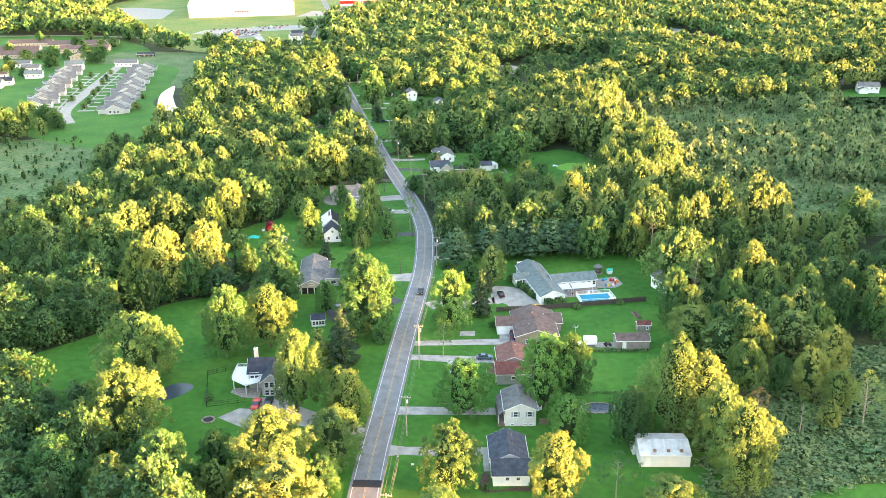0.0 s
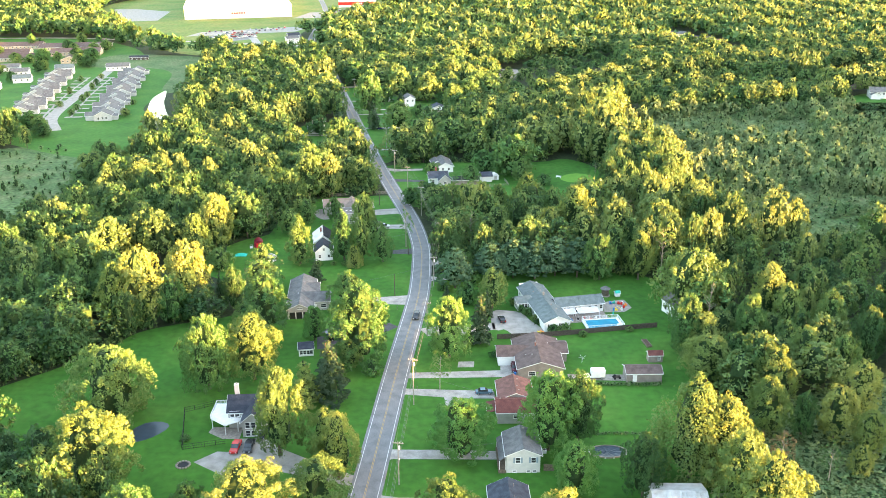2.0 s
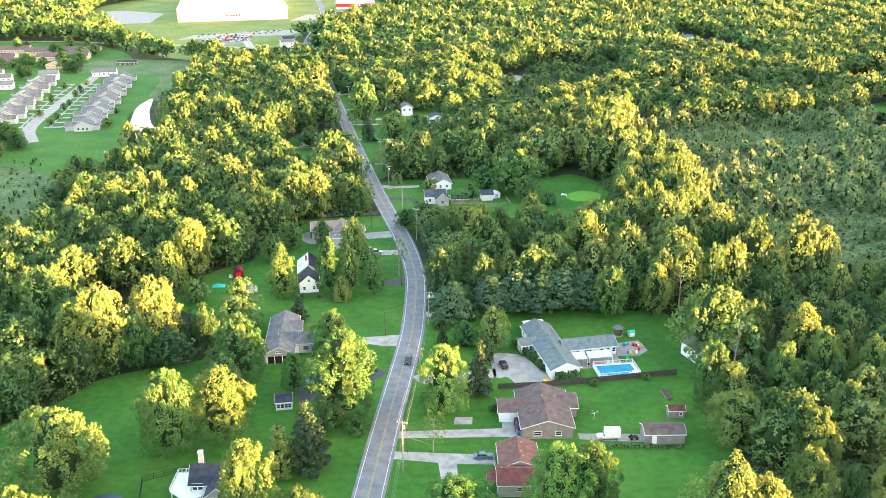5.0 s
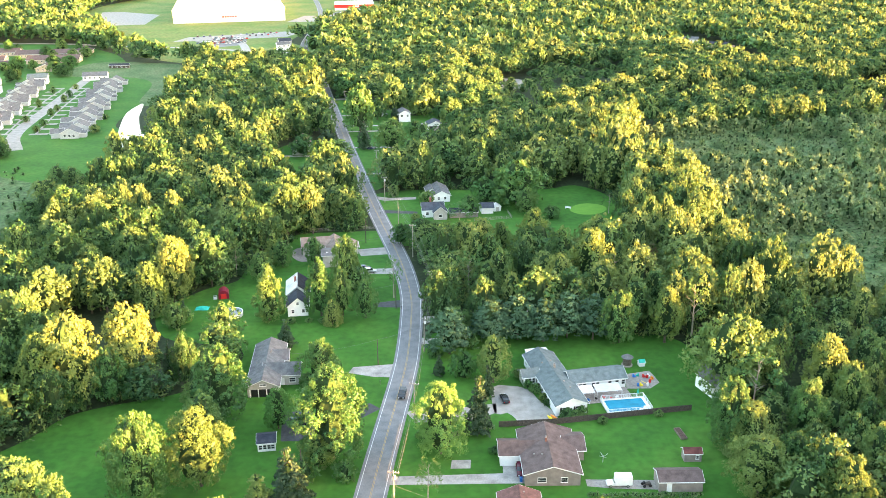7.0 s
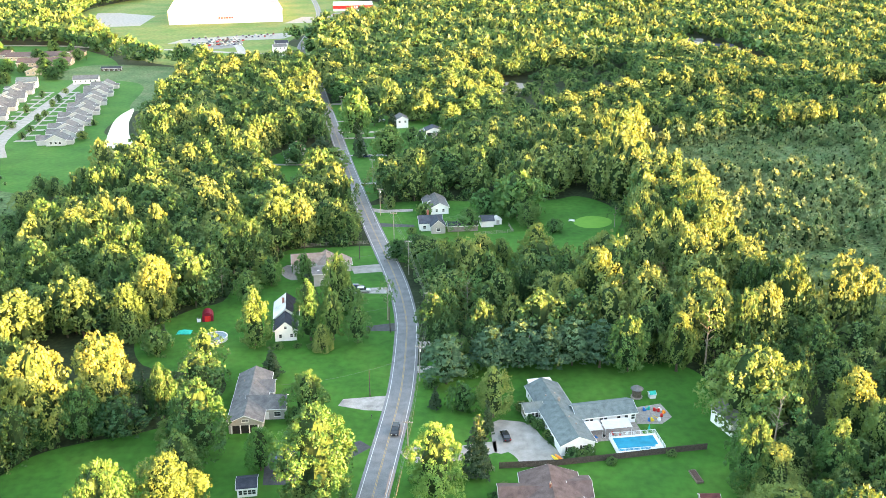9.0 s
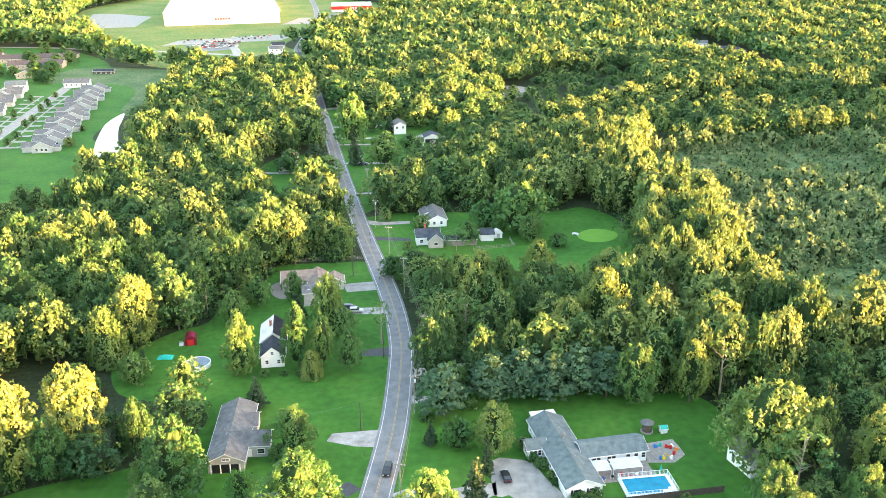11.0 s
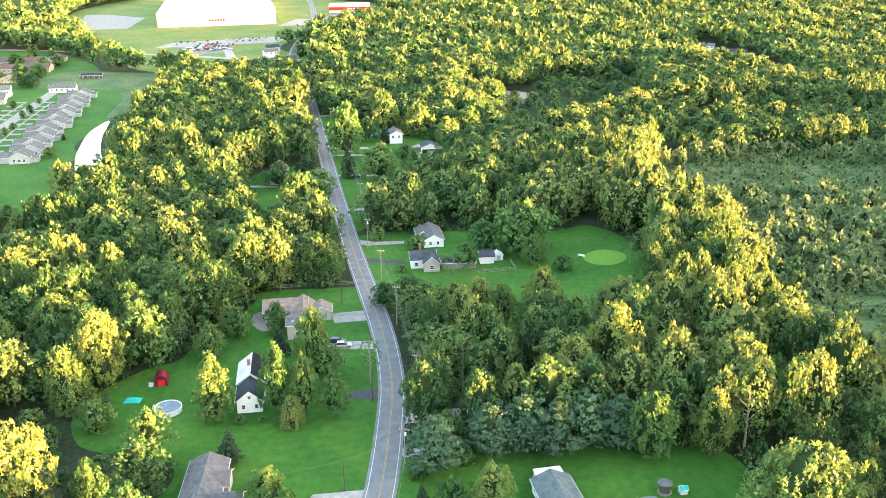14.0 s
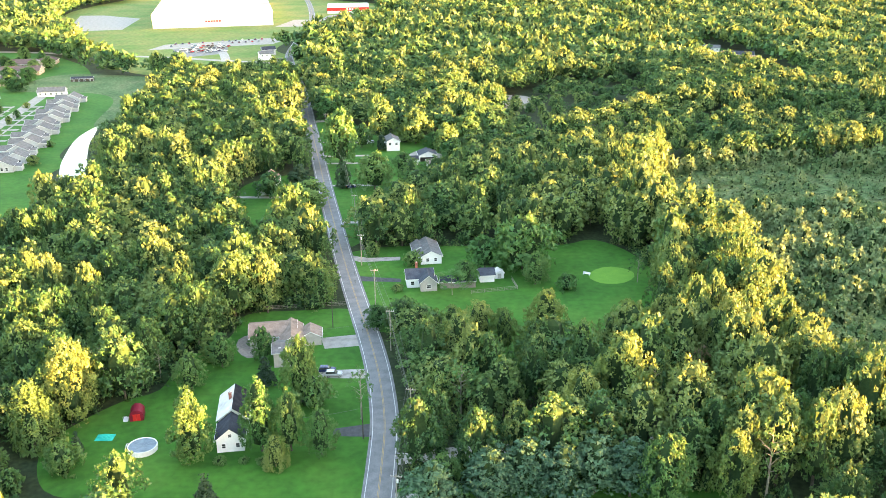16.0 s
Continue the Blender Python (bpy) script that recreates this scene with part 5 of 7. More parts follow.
TREE_KINDS = {
    # kind: profile, boughs, sprays a bough, spray size, bough size, radii high, crown start, inner body, leaf, bark, label, category
    "maple": ("round", 72, 96, 0.04, 0.28, 2.2, 0.1, True, M_LEAF, M_BARK, "full-crowned green broadleaf tree", "tree"),
    "oak": ("round", 96, 76, 0.036, 0.24, 1.7, 0.08, True, M_LEAF, M_BARK, "broad old broadleaf tree with billowing crown", "tree"),
    "ash": ("poplar", 76, 90, 0.041, 0.27, 2.5, 0.08, True, M_LEAF, M_BARK, "tall narrow-crowned broadleaf tree", "tree"),
    "fresh": ("round", 72, 94, 0.04, 0.27, 2.2, 0.08, True, M_FRESH, M_BARK, "full round tree with bright fresh-green leaves", "tree"),
    "pyramid": ("cone", 72, 90, 0.045, 0.26, 2.9, 0.04, True, M_LEAF, M_BARK, "conical fresh-green broadleaf tree", "tree"),
    "golden": ("round", 72, 94, 0.039, 0.27, 2.2, 0.12, True, M_YELLOW, M_BARK, "broadleaf tree with yellow-green leaves lightened for sunlight", "tree"),
    "russet": ("poplar", 30, 42, 0.055, 0.26, 3.2, 0.3, False, M_RUST, M_PALEBARK, "thinning russet-leaved tree with pale limbs", "tree"),
    "thin": ("round", 26, 44, 0.05, 0.26, 2.6, 0.34, False, M_LEAF, M_PALEBARK, "sparse tree with bare pale branches showing", "tree"),
    "willow": ("willow", 72, 92, 0.04, 0.27, 2.2, 0.08, True, M_YELLOW, M_BARK, "drooping pale-green weeping willow tree", "tree"),
    "pine": ("pine", 76, 66, 0.055, 0.27, 2.4, 0.14, True, M_PINE, M_BARK, "blue-green white pine with layered boughs", "pine tree"),
    "spruce": ("spruce", 64, 56, 0.07, 0.27, 3.6, 0.03, True, M_SPRUCE, M_BARK, "dark conical spruce with dense needles", "spruce tree"),
    "larch": ("spruce", 64, 56, 0.07, 0.27, 3.6, 0.05, True, M_YELLOW, M_BARK, "yellow-green conical conifer tree", "conifer"),
    "shrub": ("round", 26, 40, 0.085, 0.36, 1.5, 0.0, True, M_LEAF, M_BARK, "rounded dark green garden shrub", "shrub"),
}
TREE_MESHES = {}
for kind, (shape, boughs, sprays, size, bough_size, aspect, start, inner, leaf, bark, label, category) in TREE_KINDS.items():
    TREE_MESHES[kind] = []
    for finer, size_up, count in ((1.4, 0.62, 2), (0.95, 1.0, 2), (0.6, 1.75, 1)) if kind != "shrub" else ((1.0, 1.0, 2), (1.0, 1.0, 2), (0.7, 1.4, 1)):
        for k in range(count):
            q, leafy = leaf_cards(RNG, shape, int(boughs * finer), int(sprays * finer * (1.15 if finer > 1 else 0.9)), size * size_up * 1.12, bough_size / finer ** 0.5, aspect, (8, 12) if inner else None)
            TREE_MESHES[kind].append((card_mesh("crown", q, leaf, core_faces=np.arange(len(q)) >= leafy), trunk_mesh("trunk", RNG, 1.0, start, 0.16 if inner else 0.22, 0.018 if inner else 0.014, bark, 7 if inner else 12)))
PLANTED = []


def tree(kind, x, y, height, radius):
    *_, start, _, _, _, label, category = TREE_KINDS[kind]
    crown_me, trunk_me = TREE_MESHES[kind][4 if y > 440 else int(RNG.integers(2)) + (2 if y > 262 else 0)]
    PLANTED.append((x, y, radius))
    root = thing("shrub" if kind == "shrub" else "tree", label, category, pose(x, y, 0, 0, 0, RNG.uniform(0, 360)))
    tr = new("trunk", trunk_me)
    tr.parent = root
    w = max(height, radius * 1.6)
    tr.scale = (w, w, height * 0.97)
    cr = new("crown", crown_me)
    cr.parent = root
    cr.location = (0, 0, height * start)
    cr.scale = (radius * 1.02, radius * RNG.uniform(0.94, 1.1), height * (1 - start) * 0.97)
    return root


def plant(rows):
    for kind, x, y, height, radius in rows:
        tree(kind, x, y, height, radius)


# single trees on the eastern lots
plant([
    ("golden", 26, 165.5, 18.5, 5.6), ("golden", 3.5, 170.5, 18.5, 6.8), ("fresh", 31.7, 190, 13.5, 5.2), ("fresh", 7.2, 204.6, 15.9, 7.4), ("fresh", 28, 207, 22, 6.8),
    ("maple", 35.5, 210, 20, 5.2), ("fresh", 5.4, 256, 20, 6.2), ("spruce", 14.8, 264.6, 17.4, 4.0),
])
plant([
    ("golden", 49.8, 160.3, 9.5, 6.5), ("thin", 39.3, 167.6, 11.5, 4.8), ("maple", 26, 150, 8.5, 5), ("maple", 0.8, 156, 11, 6.1), ("thin", 2.5, 236.7, 12, 3.0),
    ("maple", 20, 290.4, 14.9, 4.7), ("shrub", 12.2, 293.4, 8.5, 4.0), ("spruce", 18, 281.9, 11, 1.8), ("spruce", 5.3, 294.7, 7.2, 1.8), ("shrub", 2.5, 262, 4, 3),
])
# edge of the eastern woods
plant([
    ("willow", 58.7, 195.1, 27, 9.0), ("golden", 66.1, 194.9, 22.2, 6.4), ("golden", 67.5, 169.4, 23.4, 7.4), ("maple", 65.8, 181.3, 21.8, 5.9), ("russet", 80.0, 196.7, 11.5, 3.1), ("golden", 88.5, 225.6, 18.4, 5.2),
    ("golden", 81.1, 211.5, 17.6, 5.2), ("maple", 90.1, 211.2, 13.2, 3.0), ("golden", 97.4, 209.5, 16.0, 4.8), ("golden", 108.8, 220.7, 16.4, 5.1), ("golden", 102.5, 202.2, 12.8, 4.0), ("thin", 89.5, 193.0, 10.2, 2.5),
    ("golden", 97.0, 194.1, 8.8, 2.8), ("thin", 105.9, 195.2, 15.8, 3.9), ("maple", 46.4, 188.0, 16.5, 4.8),
])
plant([
    ("golden", 104.1, 274.9, 21.8, 5.5), ("thin", 84.2, 270.9, 19.5, 8.0), ("willow", 77.8, 253.7, 15.0, 7.2), ("golden", 74.8, 238.3, 15.2, 7.2), ("maple", 116.5, 261.0, 18.2, 4.9), ("maple", 122.8, 248.4, 18.5, 4.7),
    ("ash", 132.2, 264.9, 17.5, 4.3), ("golden", 137.4, 262.6, 17.2, 4.6), ("maple", 74.5, 258.0, 19.0, 5.2), ("oak", 82.7, 282.8, 24.2, 11.2), ("maple", 92.1, 257.5, 19.0, 4.9), ("maple", 102.2, 241.2, 16.2, 4.6),
    ("maple", 110.7, 237.3, 16.0, 4.2), ("maple", 105.6, 265.7, 19.2, 5.0), ("maple", 131.3, 244.2, 18.2, 4.7), ("maple", 83, 241, 15, 4.6),
])
# woods behind the long white house
plant([
    ("oak", 59, 314, 18, 5.9), ("golden", 44.6, 339.4, 20, 5.6), ("golden", 55.7, 347.8, 26, 7.4), ("thin", 63.5, 348.9, 18.2, 4.4), ("russet", 77.4, 360.0, 15.4, 3.4), ("golden", 72.4, 313.8, 19.0, 4.6), ("thin", 80.6, 314.7, 21.0, 4.2),
    ("golden", 100.8, 332.9, 17.5, 6.5), ("oak", 92.4, 335.5, 16, 6.6),
    ("thin", 15.5, 350, 17, 5.7), ("pine", 8.4, 308, 16.0, 6.6), ("pine", 21, 315, 15.0, 6.2), ("pine", 29, 317, 16.1, 6.2), ("pine", 36.5, 315.5, 15.1, 6), ("pine", 44, 318, 16.0, 6.2), ("pine", 51.5, 316.5, 16.1, 6),
    ("maple", 11, 318, 11, 4), ("shrub", 14, 312, 6, 3.5),
])
# trees by the western houses near the start
plant([
    ("oak", -80, 224, 21.5, 10.4), ("oak", -59.8, 239, 23, 7.2), ("golden", -48.5, 244, 20.5, 7.6), ("golden", -35.6, 206, 24.5, 6.4), ("ash", -20, 254.5, 26, 8.8), ("spruce", -26.5, 231, 20, 5.4),
    ("larch", -32.5, 228.6, 15.5, 4.6), ("golden", -24, 203, 15, 5), ("golden", -73.3, 190.7, 24, 9.4), ("maple", -58.8, 170, 18, 6.4), ("maple", -81.8, 168.4, 17.4, 7.6), ("golden", -47, 165, 13, 4.2),
    ("golden", -69, 165, 15, 5.4), ("golden", -37.4, 176, 19.7, 8.8),
])
plant([
    ("golden", -24, 182.3, 15.5, 6.6), ("golden", -31.8, 159.4, 17, 7.4), ("golden", -20.8, 196, 18, 5.2), ("maple", -49.6, 176, 14, 4.4), ("maple", -41.4, 169.5, 13, 4.2), ("maple", -25, 171, 10, 4.4),
    ("fresh", -34.9, 268, 12, 3.8), ("maple", -26.2, 289.6, 14.4, 5.2), ("golden", -90, 283, 27, 8.4), ("golden", -78.2, 291, 26, 7.4), ("golden", -97.3, 279.4, 23, 5.4), ("ash", -88.3, 277.5, 12, 2.4),
    ("maple", -80.8, 282, 17, 4.7), ("spruce", -67.8, 291.3, 15.6, 2.1), ("maple", -63.5, 290.4, 16.8, 3.6), ("maple", -57, 277, 10, 3.6),
])
# trees round the white farmhouse and the tan house
plant([
    ("ash", -50.7, 276, 20.5, 7.2), ("pyramid", -48, 333, 21, 5.6), ("spruce", -39.6, 313, 10.4, 2.9), ("shrub", -76.3, 327.6, 8.6, 4.2), ("shrub", -30, 289, 4.5, 2.8), ("ash", -32, 336, 20.4, 4.6),
    ("maple", -25.2, 336, 17.2, 4.1), ("maple", -17.6, 334, 13.4, 4), ("willow", -27.8, 329.3, 9.2, 3), ("spruce", -36.9, 368, 9.7, 3.1), ("maple", -39.9, 382, 11.5, 3.4), ("oak", -25.7, 359, 20, 5.6),
    ("shrub", -23, 357, 9.6, 5.4), ("thin", -9.5, 350, 16, 3), ("larch", -54.6, 382.2, 14.2, 3.6),
])
plant([
    ("maple", -51, 379, 11.4, 3.9), ("shrub", -85, 321, 6, 3), ("maple", -56.3, 366, 12, 4.4), ("shrub", -58, 283, 4, 2.6), ("shrub", -41, 331, 2, 1.6), ("shrub", -35.5, 331, 1.6, 1.4), ("shrub", -31, 331, 1.6, 1.6),
    ("maple", -23, 251, 9, 4), ("shrub", -26, 246, 6, 3.5), ("shrub", -16, 246, 5, 3), ("shrub", -60, 213, 2, 1.3), ("maple", -52, 263, 14, 5),
])
# clearing
plant([
    ("maple", 26.7, 452, 13.5, 6), ("oak", 40, 451, 21, 11), ("maple", 43.2, 437, 12.4, 4.7), ("shrub", 52.8, 432, 6.2, 3.7), ("maple", 18.9, 436.5, 10, 4.3), ("shrub", 1, 456, 6, 3.8), ("thin", 14.6, 428.6, 9, 6.5),
    ("thin", 78.4, 438, 11.4, 3.3), ("maple", 0.2, 405.5, 9.5, 5), ("golden", 14.0, 390.7, 14, 4.2), ("golden", 22.2, 391.2, 15, 4.9), ("golden", 29.0, 386.1, 15, 4.5), ("golden", 35.9, 377.0, 16, 4.6), ("golden", 64.7, 388.9, 16, 5.5), ("golden", 76.0, 391.7, 16, 5.9), ("maple", -14, 464.8, 6.7, 2.4), ("maple", -9, 402, 9, 4), ("shrub", -4, 432, 3, 2), ("spruce", -12, 500, 14, 3.6),
])

# trees among the far houses
plant([
    ("maple", -71, 638, 22.8, 9.5), ("maple", -80, 602, 18.5, 7.6), ("maple", -39, 596, 30.9, 9.4), ("spruce", -34, 556, 18.0, 3.6), ("maple", -21, 649, 24.2, 8.9), ("maple", -2, 640, 20.1, 8.2), ("spruce", -20, 626, 12.3, 3.2), ("maple", -19, 552, 19.2, 8.8), ("maple", -7, 580, 11.6, 4.6), ("maple", 15, 615, 17.8, 7.2), ("maple", 27, 644, 17.5, 8.5), ("maple", -46, 525, 13.7, 9.7), ("spruce", -56, 566, 10.5, 5.7), ("maple", -55, 699, 19.1, 8.7), ("maple", 17, 586, 17.1, 6.8), ("maple", -65, 541, 13.1, 6.2), ("maple", -84, 589, 17.3, 8.2), ("maple", 9, 630, 9.3, 5.3), ("maple", -31, 631, 14.6, 5.9), ("maple", -7, 646, 11.2, 6.1),
])

# ---- woods: many trees as one growth a stretch ----


def inside(pts, poly):
    x, y = pts[:, 0], pts[:, 1]
    hit = np.zeros(len(pts), bool)
    p = np.array(poly)
    for (xa, ya), (xb, yb) in zip(p, np.roll(p, -1, 0)):
        cross = (ya > y) != (yb > y)
        with np.errstate(divide="ignore", invalid="ignore"):
            hit ^= cross & (x < (xb - xa) * (y - ya) / (yb - ya) + xa)
    return hit


LANE = [(8, 331.5), (8, 336), (40, 339), (78, 341), (78, 335.5), (40, 333.5)]
OPEN = [LANE, [(-58, 293), (-66, 287), (-100, 300), (-112, 328), (-90, 340), (-62, 318)], [(20, 334), (78, 338), (76, 351), (24, 346)], [(40, 138), (82, 138), (84, 200), (74, 252), (60, 250), (50, 215)], LAWN_WEST, LAWN_EAST, CLEARING, FAR_LOTS, WEST_LOTS, SUBURB, SCHOOL, INDUSTRY, JUNKYARD, FAR_EAST_LOT, FAR_EAST_FIELD, FAR_EAST_LOTS, LAWN_CORNER,
        [(-198, 700), (-177, 690), (-158, 604), (-140, 538), (-152, 520), (-190, 560)],
        WET_MEADOW, [(-236, 802), (-190, 560), (-174, 690), (-188, 802)]]
SPARSE = [SCRUBLAND, MEADOW_WEST, SCRUB_SOUTH]
# parts of the woods that stand lower: outline, lowest, highest, share of the usual width, share left open
LOWER = [
    ([(66, 300), (70, 238), (84, 236), (110, 250), (210, 270), (230, 345), (150, 330), (122, 336)], 9, 18, 0.72, 0.1),
    ([(66, 575), (112, 578), (150, 594), (190, 602), (240, 602), (290, 630), (270, 700), (166, 712), (100, 668), (62, 600)], 9, 16, 0.7, 0.0),
    ([(18, 572), (66, 570), (72, 640), (43, 640), (28, 632)], 8, 13, 0.8, 0.1),
    ([(43, 629), (75, 640), (110, 690), (150, 720), (160, 830), (100, 810), (72, 780), (43, 690)], 6, 12, 0.62, 0.25),
    ([(-250, 512), (-176, 540), (-150, 470), (-140, 400), (-150, 350), (-200, 330), (-320, 380)], 8, 15, 0.75, 0.1),
]


def road_distance(pts):
    return np.min(np.hypot(pts[:, None, 0] - road_line[None, ::2, 0], pts[:, None, 1] - road_line[None, ::2, 1]), axis=1)


def sow(step, y0, y1, only=()):
    """Jittered places for trees in the open view between two distances north, in the woods or only inside the given outlines."""
    ys = np.arange(y0, y1, step)
    xs = np.arange(-1000, 1100, step)
    g = np.stack(np.meshgrid(xs, ys), -1).reshape(-1, 2)
    g = g + RNG.uniform(-0.42, 0.42, g.shape) * step
    keep = (g[:, 0] > -(0.46 * g[:, 1] + 32)) & (g[:, 0] < 0.46 * g[:, 1] + 46)
    g = g[keep]
    for p in only:
        g = g[inside(g, p)]
    for p in OPEN + ([] if only else SPARSE):
        g = g[~inside(g, p)]
    return g[road_distance(g) > np.where(g[:, 1] > 712, 5.0, 8.5)]


WOOD_SHAPES = ("round", "round", "round", "poplar", "round")


def patchy(places, scale=60.0, seed=0.0):
    return np.array([noise.noise((x / scale, y / scale, seed)) for x, y in places])


def grow(name, label, places, heights, radii, clumps, cards, size, clump_size, aspect=3.2, core=(4, 6), mat=M_WOODS, start=0.36, trunks=True, category="woodland", tints=None, variants=10, shapes=WOOD_SHAPES, body=0.52):
    kinds = [leaf_cards(RNG, shapes[k % len(shapes)], clumps, cards, size, clump_size, aspect, core, body) for k in range(variants)]
    n, m, leafy = len(places), len(kinds[0][0]), kinds[0][1]
    leaves = np.empty((n, m, 3, 3), np.float32)
    turn = RNG.uniform(0, math.tau, n)
    pick = RNG.integers(0, variants, n)
    c, s = np.cos(turn), np.sin(turn)
    for k in range(variants):
        i = np.where(pick == k)[0]
        q = kinds[k][0][None]
        x = (q[..., 0] * c[i, None, None] - q[..., 1] * s[i, None, None]) * radii[i, None, None] + places[i, 0, None, None]
        y = (q[..., 0] * s[i, None, None] + q[..., 1] * c[i, None, None]) * radii[i, None, None] + places[i, 1, None, None]
        z = (start + q[..., 2] * (1 - start) * 0.95) * heights[i, None, None]
        leaves[i] = np.stack([x, y, z], -1)
    # tint raised in the eastern woods: low sunlight painted into the leaf colour
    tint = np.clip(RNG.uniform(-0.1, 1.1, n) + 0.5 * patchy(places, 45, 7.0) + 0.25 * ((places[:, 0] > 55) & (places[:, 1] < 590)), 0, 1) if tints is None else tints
    root = thing(name, label, category, pose(0, 0, 0), kind="stuff")
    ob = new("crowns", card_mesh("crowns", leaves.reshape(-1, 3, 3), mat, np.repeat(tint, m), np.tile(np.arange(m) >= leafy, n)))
    ob.parent = root
    ob["kind"] = "stuff"
    if trunks:
        k = np.arange(5) * math.tau / 5
        ring = np.stack([np.cos(k), np.sin(k)], 1)
        thick = heights * 0.016
        low = np.concatenate([places[:, None] + ring * thick[:, None, None], np.zeros((n, 5, 1))], 2)
        top = np.concatenate([places[:, None] + ring * thick[:, None, None] * 0.4, np.broadcast_to((heights * 0.7)[:, None, None], (n, 5, 1))], 2)
        sides = np.stack([low, np.roll(low, -1, 1), np.roll(top, -1, 1), top], 2)
        tr = new("trunks", card_mesh("trunks", sides.reshape(-1, 4, 3), M_BARK))
        tr.parent = root
        tr["kind"] = "stuff"
    return root


def tall_and_low(places, low, high, top):
    """Heights of a mixed wood: most trees lower, one in four stands clear above them."""
    n = len(places)
    return np.where(RNG.uniform(0, 1, n) < 0.27, RNG.uniform(high, top, n), RNG.uniform(low, high, n)) + 2.5 * patchy(places)


def wooded(step, y0, y1, low, high, top, wide, gap=0.72):
    """Places, heights and crown radii of a wood between two distances north; gap: how close to a single tree another may stand."""
    g = sow(step, y0, y1)
    hh = tall_and_low(g, low, high, top)
    rr = wide * RNG.uniform(0.62, 1.32, len(g))
    # the wood round the clearing rises to a tall eastern edge
    ridge = (g[:, 0] > 0) & (g[:, 1] > 318) & (g[:, 1] < 590)
    hh = np.where(ridge, 15 + 0.75 * (hh - 15) + 6.0 * np.clip((g[:, 0] - 18) / 75, 0, 1), hh)
    for outline, lo, hi, share, thinner in LOWER:
        i = np.where(inside(g, outline))[0]
        hh[i] = lo + (hi - lo) * RNG.uniform(0, 1, len(i)) ** 1.3
        rr[i] *= share
        rr[i[RNG.uniform(0, 1, len(i)) < thinner]] = 0
    hh = np.where((g[:, 0] < -62) & (g[:, 1] < 300), 0.8 * hh, hh)
    one = np.array(PLANTED)
    far = np.hypot(g[:, None, 0] - one[None, :, 0], g[:, None, 1] - one[None, :, 1])
    keep = (rr > 0) & np.all(far > gap * (one[None, :, 2] + 0.6 * rr[:, None]), axis=1)
    return g[keep], hh[keep], rr[keep]


g, hh, rr = wooded(8.4, 135, 430, 14, 20, 25, 6.3)
# western leaves tinted darker: darker maples, and deep shade put into the colour
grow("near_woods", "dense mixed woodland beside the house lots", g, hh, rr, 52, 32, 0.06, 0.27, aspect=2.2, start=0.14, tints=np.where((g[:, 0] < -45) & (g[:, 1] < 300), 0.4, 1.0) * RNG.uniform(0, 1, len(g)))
g, hh, rr = wooded(9.6, 430, 600, 14, 20, 25, 7.1)
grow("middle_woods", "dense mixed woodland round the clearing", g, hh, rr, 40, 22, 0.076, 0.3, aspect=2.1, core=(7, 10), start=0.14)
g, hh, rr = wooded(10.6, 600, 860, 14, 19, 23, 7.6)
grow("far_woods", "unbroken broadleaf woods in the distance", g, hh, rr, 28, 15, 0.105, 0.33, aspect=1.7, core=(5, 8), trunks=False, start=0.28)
g, hh, rr = wooded(14.2, 860, 1650, 14, 19, 23, 9.2)
grow("distant_woods", "broadleaf woods reaching to the highway", g, hh, rr, 11, 7, 0.21, 0.46, aspect=1.4, core=(4, 6), trunks=False, start=0.3)


# undergrowth where the woods meet the lawns
g = sow(3.6, 150, 480)
near_edge = np.zeros(len(g), bool)
for dx, dy in ((9, 0), (-9, 0), (0, 9), (0, -9), (6, 6), (-6, -6), (6, -6), (-6, 6)):
    for p in (LAWN_WEST, LAWN_EAST, CLEARING, LANE):
        near_edge |= inside(g + (dx, dy), p)
g = g[near_edge]
grow("undergrowth", "bushy undergrowth along the wood's edge", g, RNG.uniform(1.5, 7, len(g)), 2.4 * RNG.uniform(0.7, 1.3, len(g)), 14, 9, 0.13, 0.4, aspect=1.7, core=(4, 7), start=0.0, trunks=False, category="undergrowth")

# unseen trees added east of the view to keep the low sun off the lots
ys, xs = np.meshgrid(np.arange(90, 900, 10.0), np.arange(0, 220, 10.0))
g = np.stack([0.46 * ys + 46 + xs, ys], -1).reshape(-1, 2)
g = g + RNG.uniform(-4, 4, g.shape)
g = g[((g[:, 1] > 275) | (g[:, 0] > 205) & (g[:, 1] > 110)) & ~inside(g, SCRUBLAND) & ~inside(g, FAR_EAST_LOT) & ~inside(g, FAR_EAST_FIELD)]
grow("eastern_woods", "added unseen trees that block the low eastern sun", g, np.where(g[:, 1] < 300, 4, 0) + RNG.uniform(16, 22, len(g)), 6.8 * RNG.uniform(0.8, 1.25, len(g)), 6, 3, 0.3, 0.5, aspect=2.2, core=(3, 6), trunks=False, start=0.15)


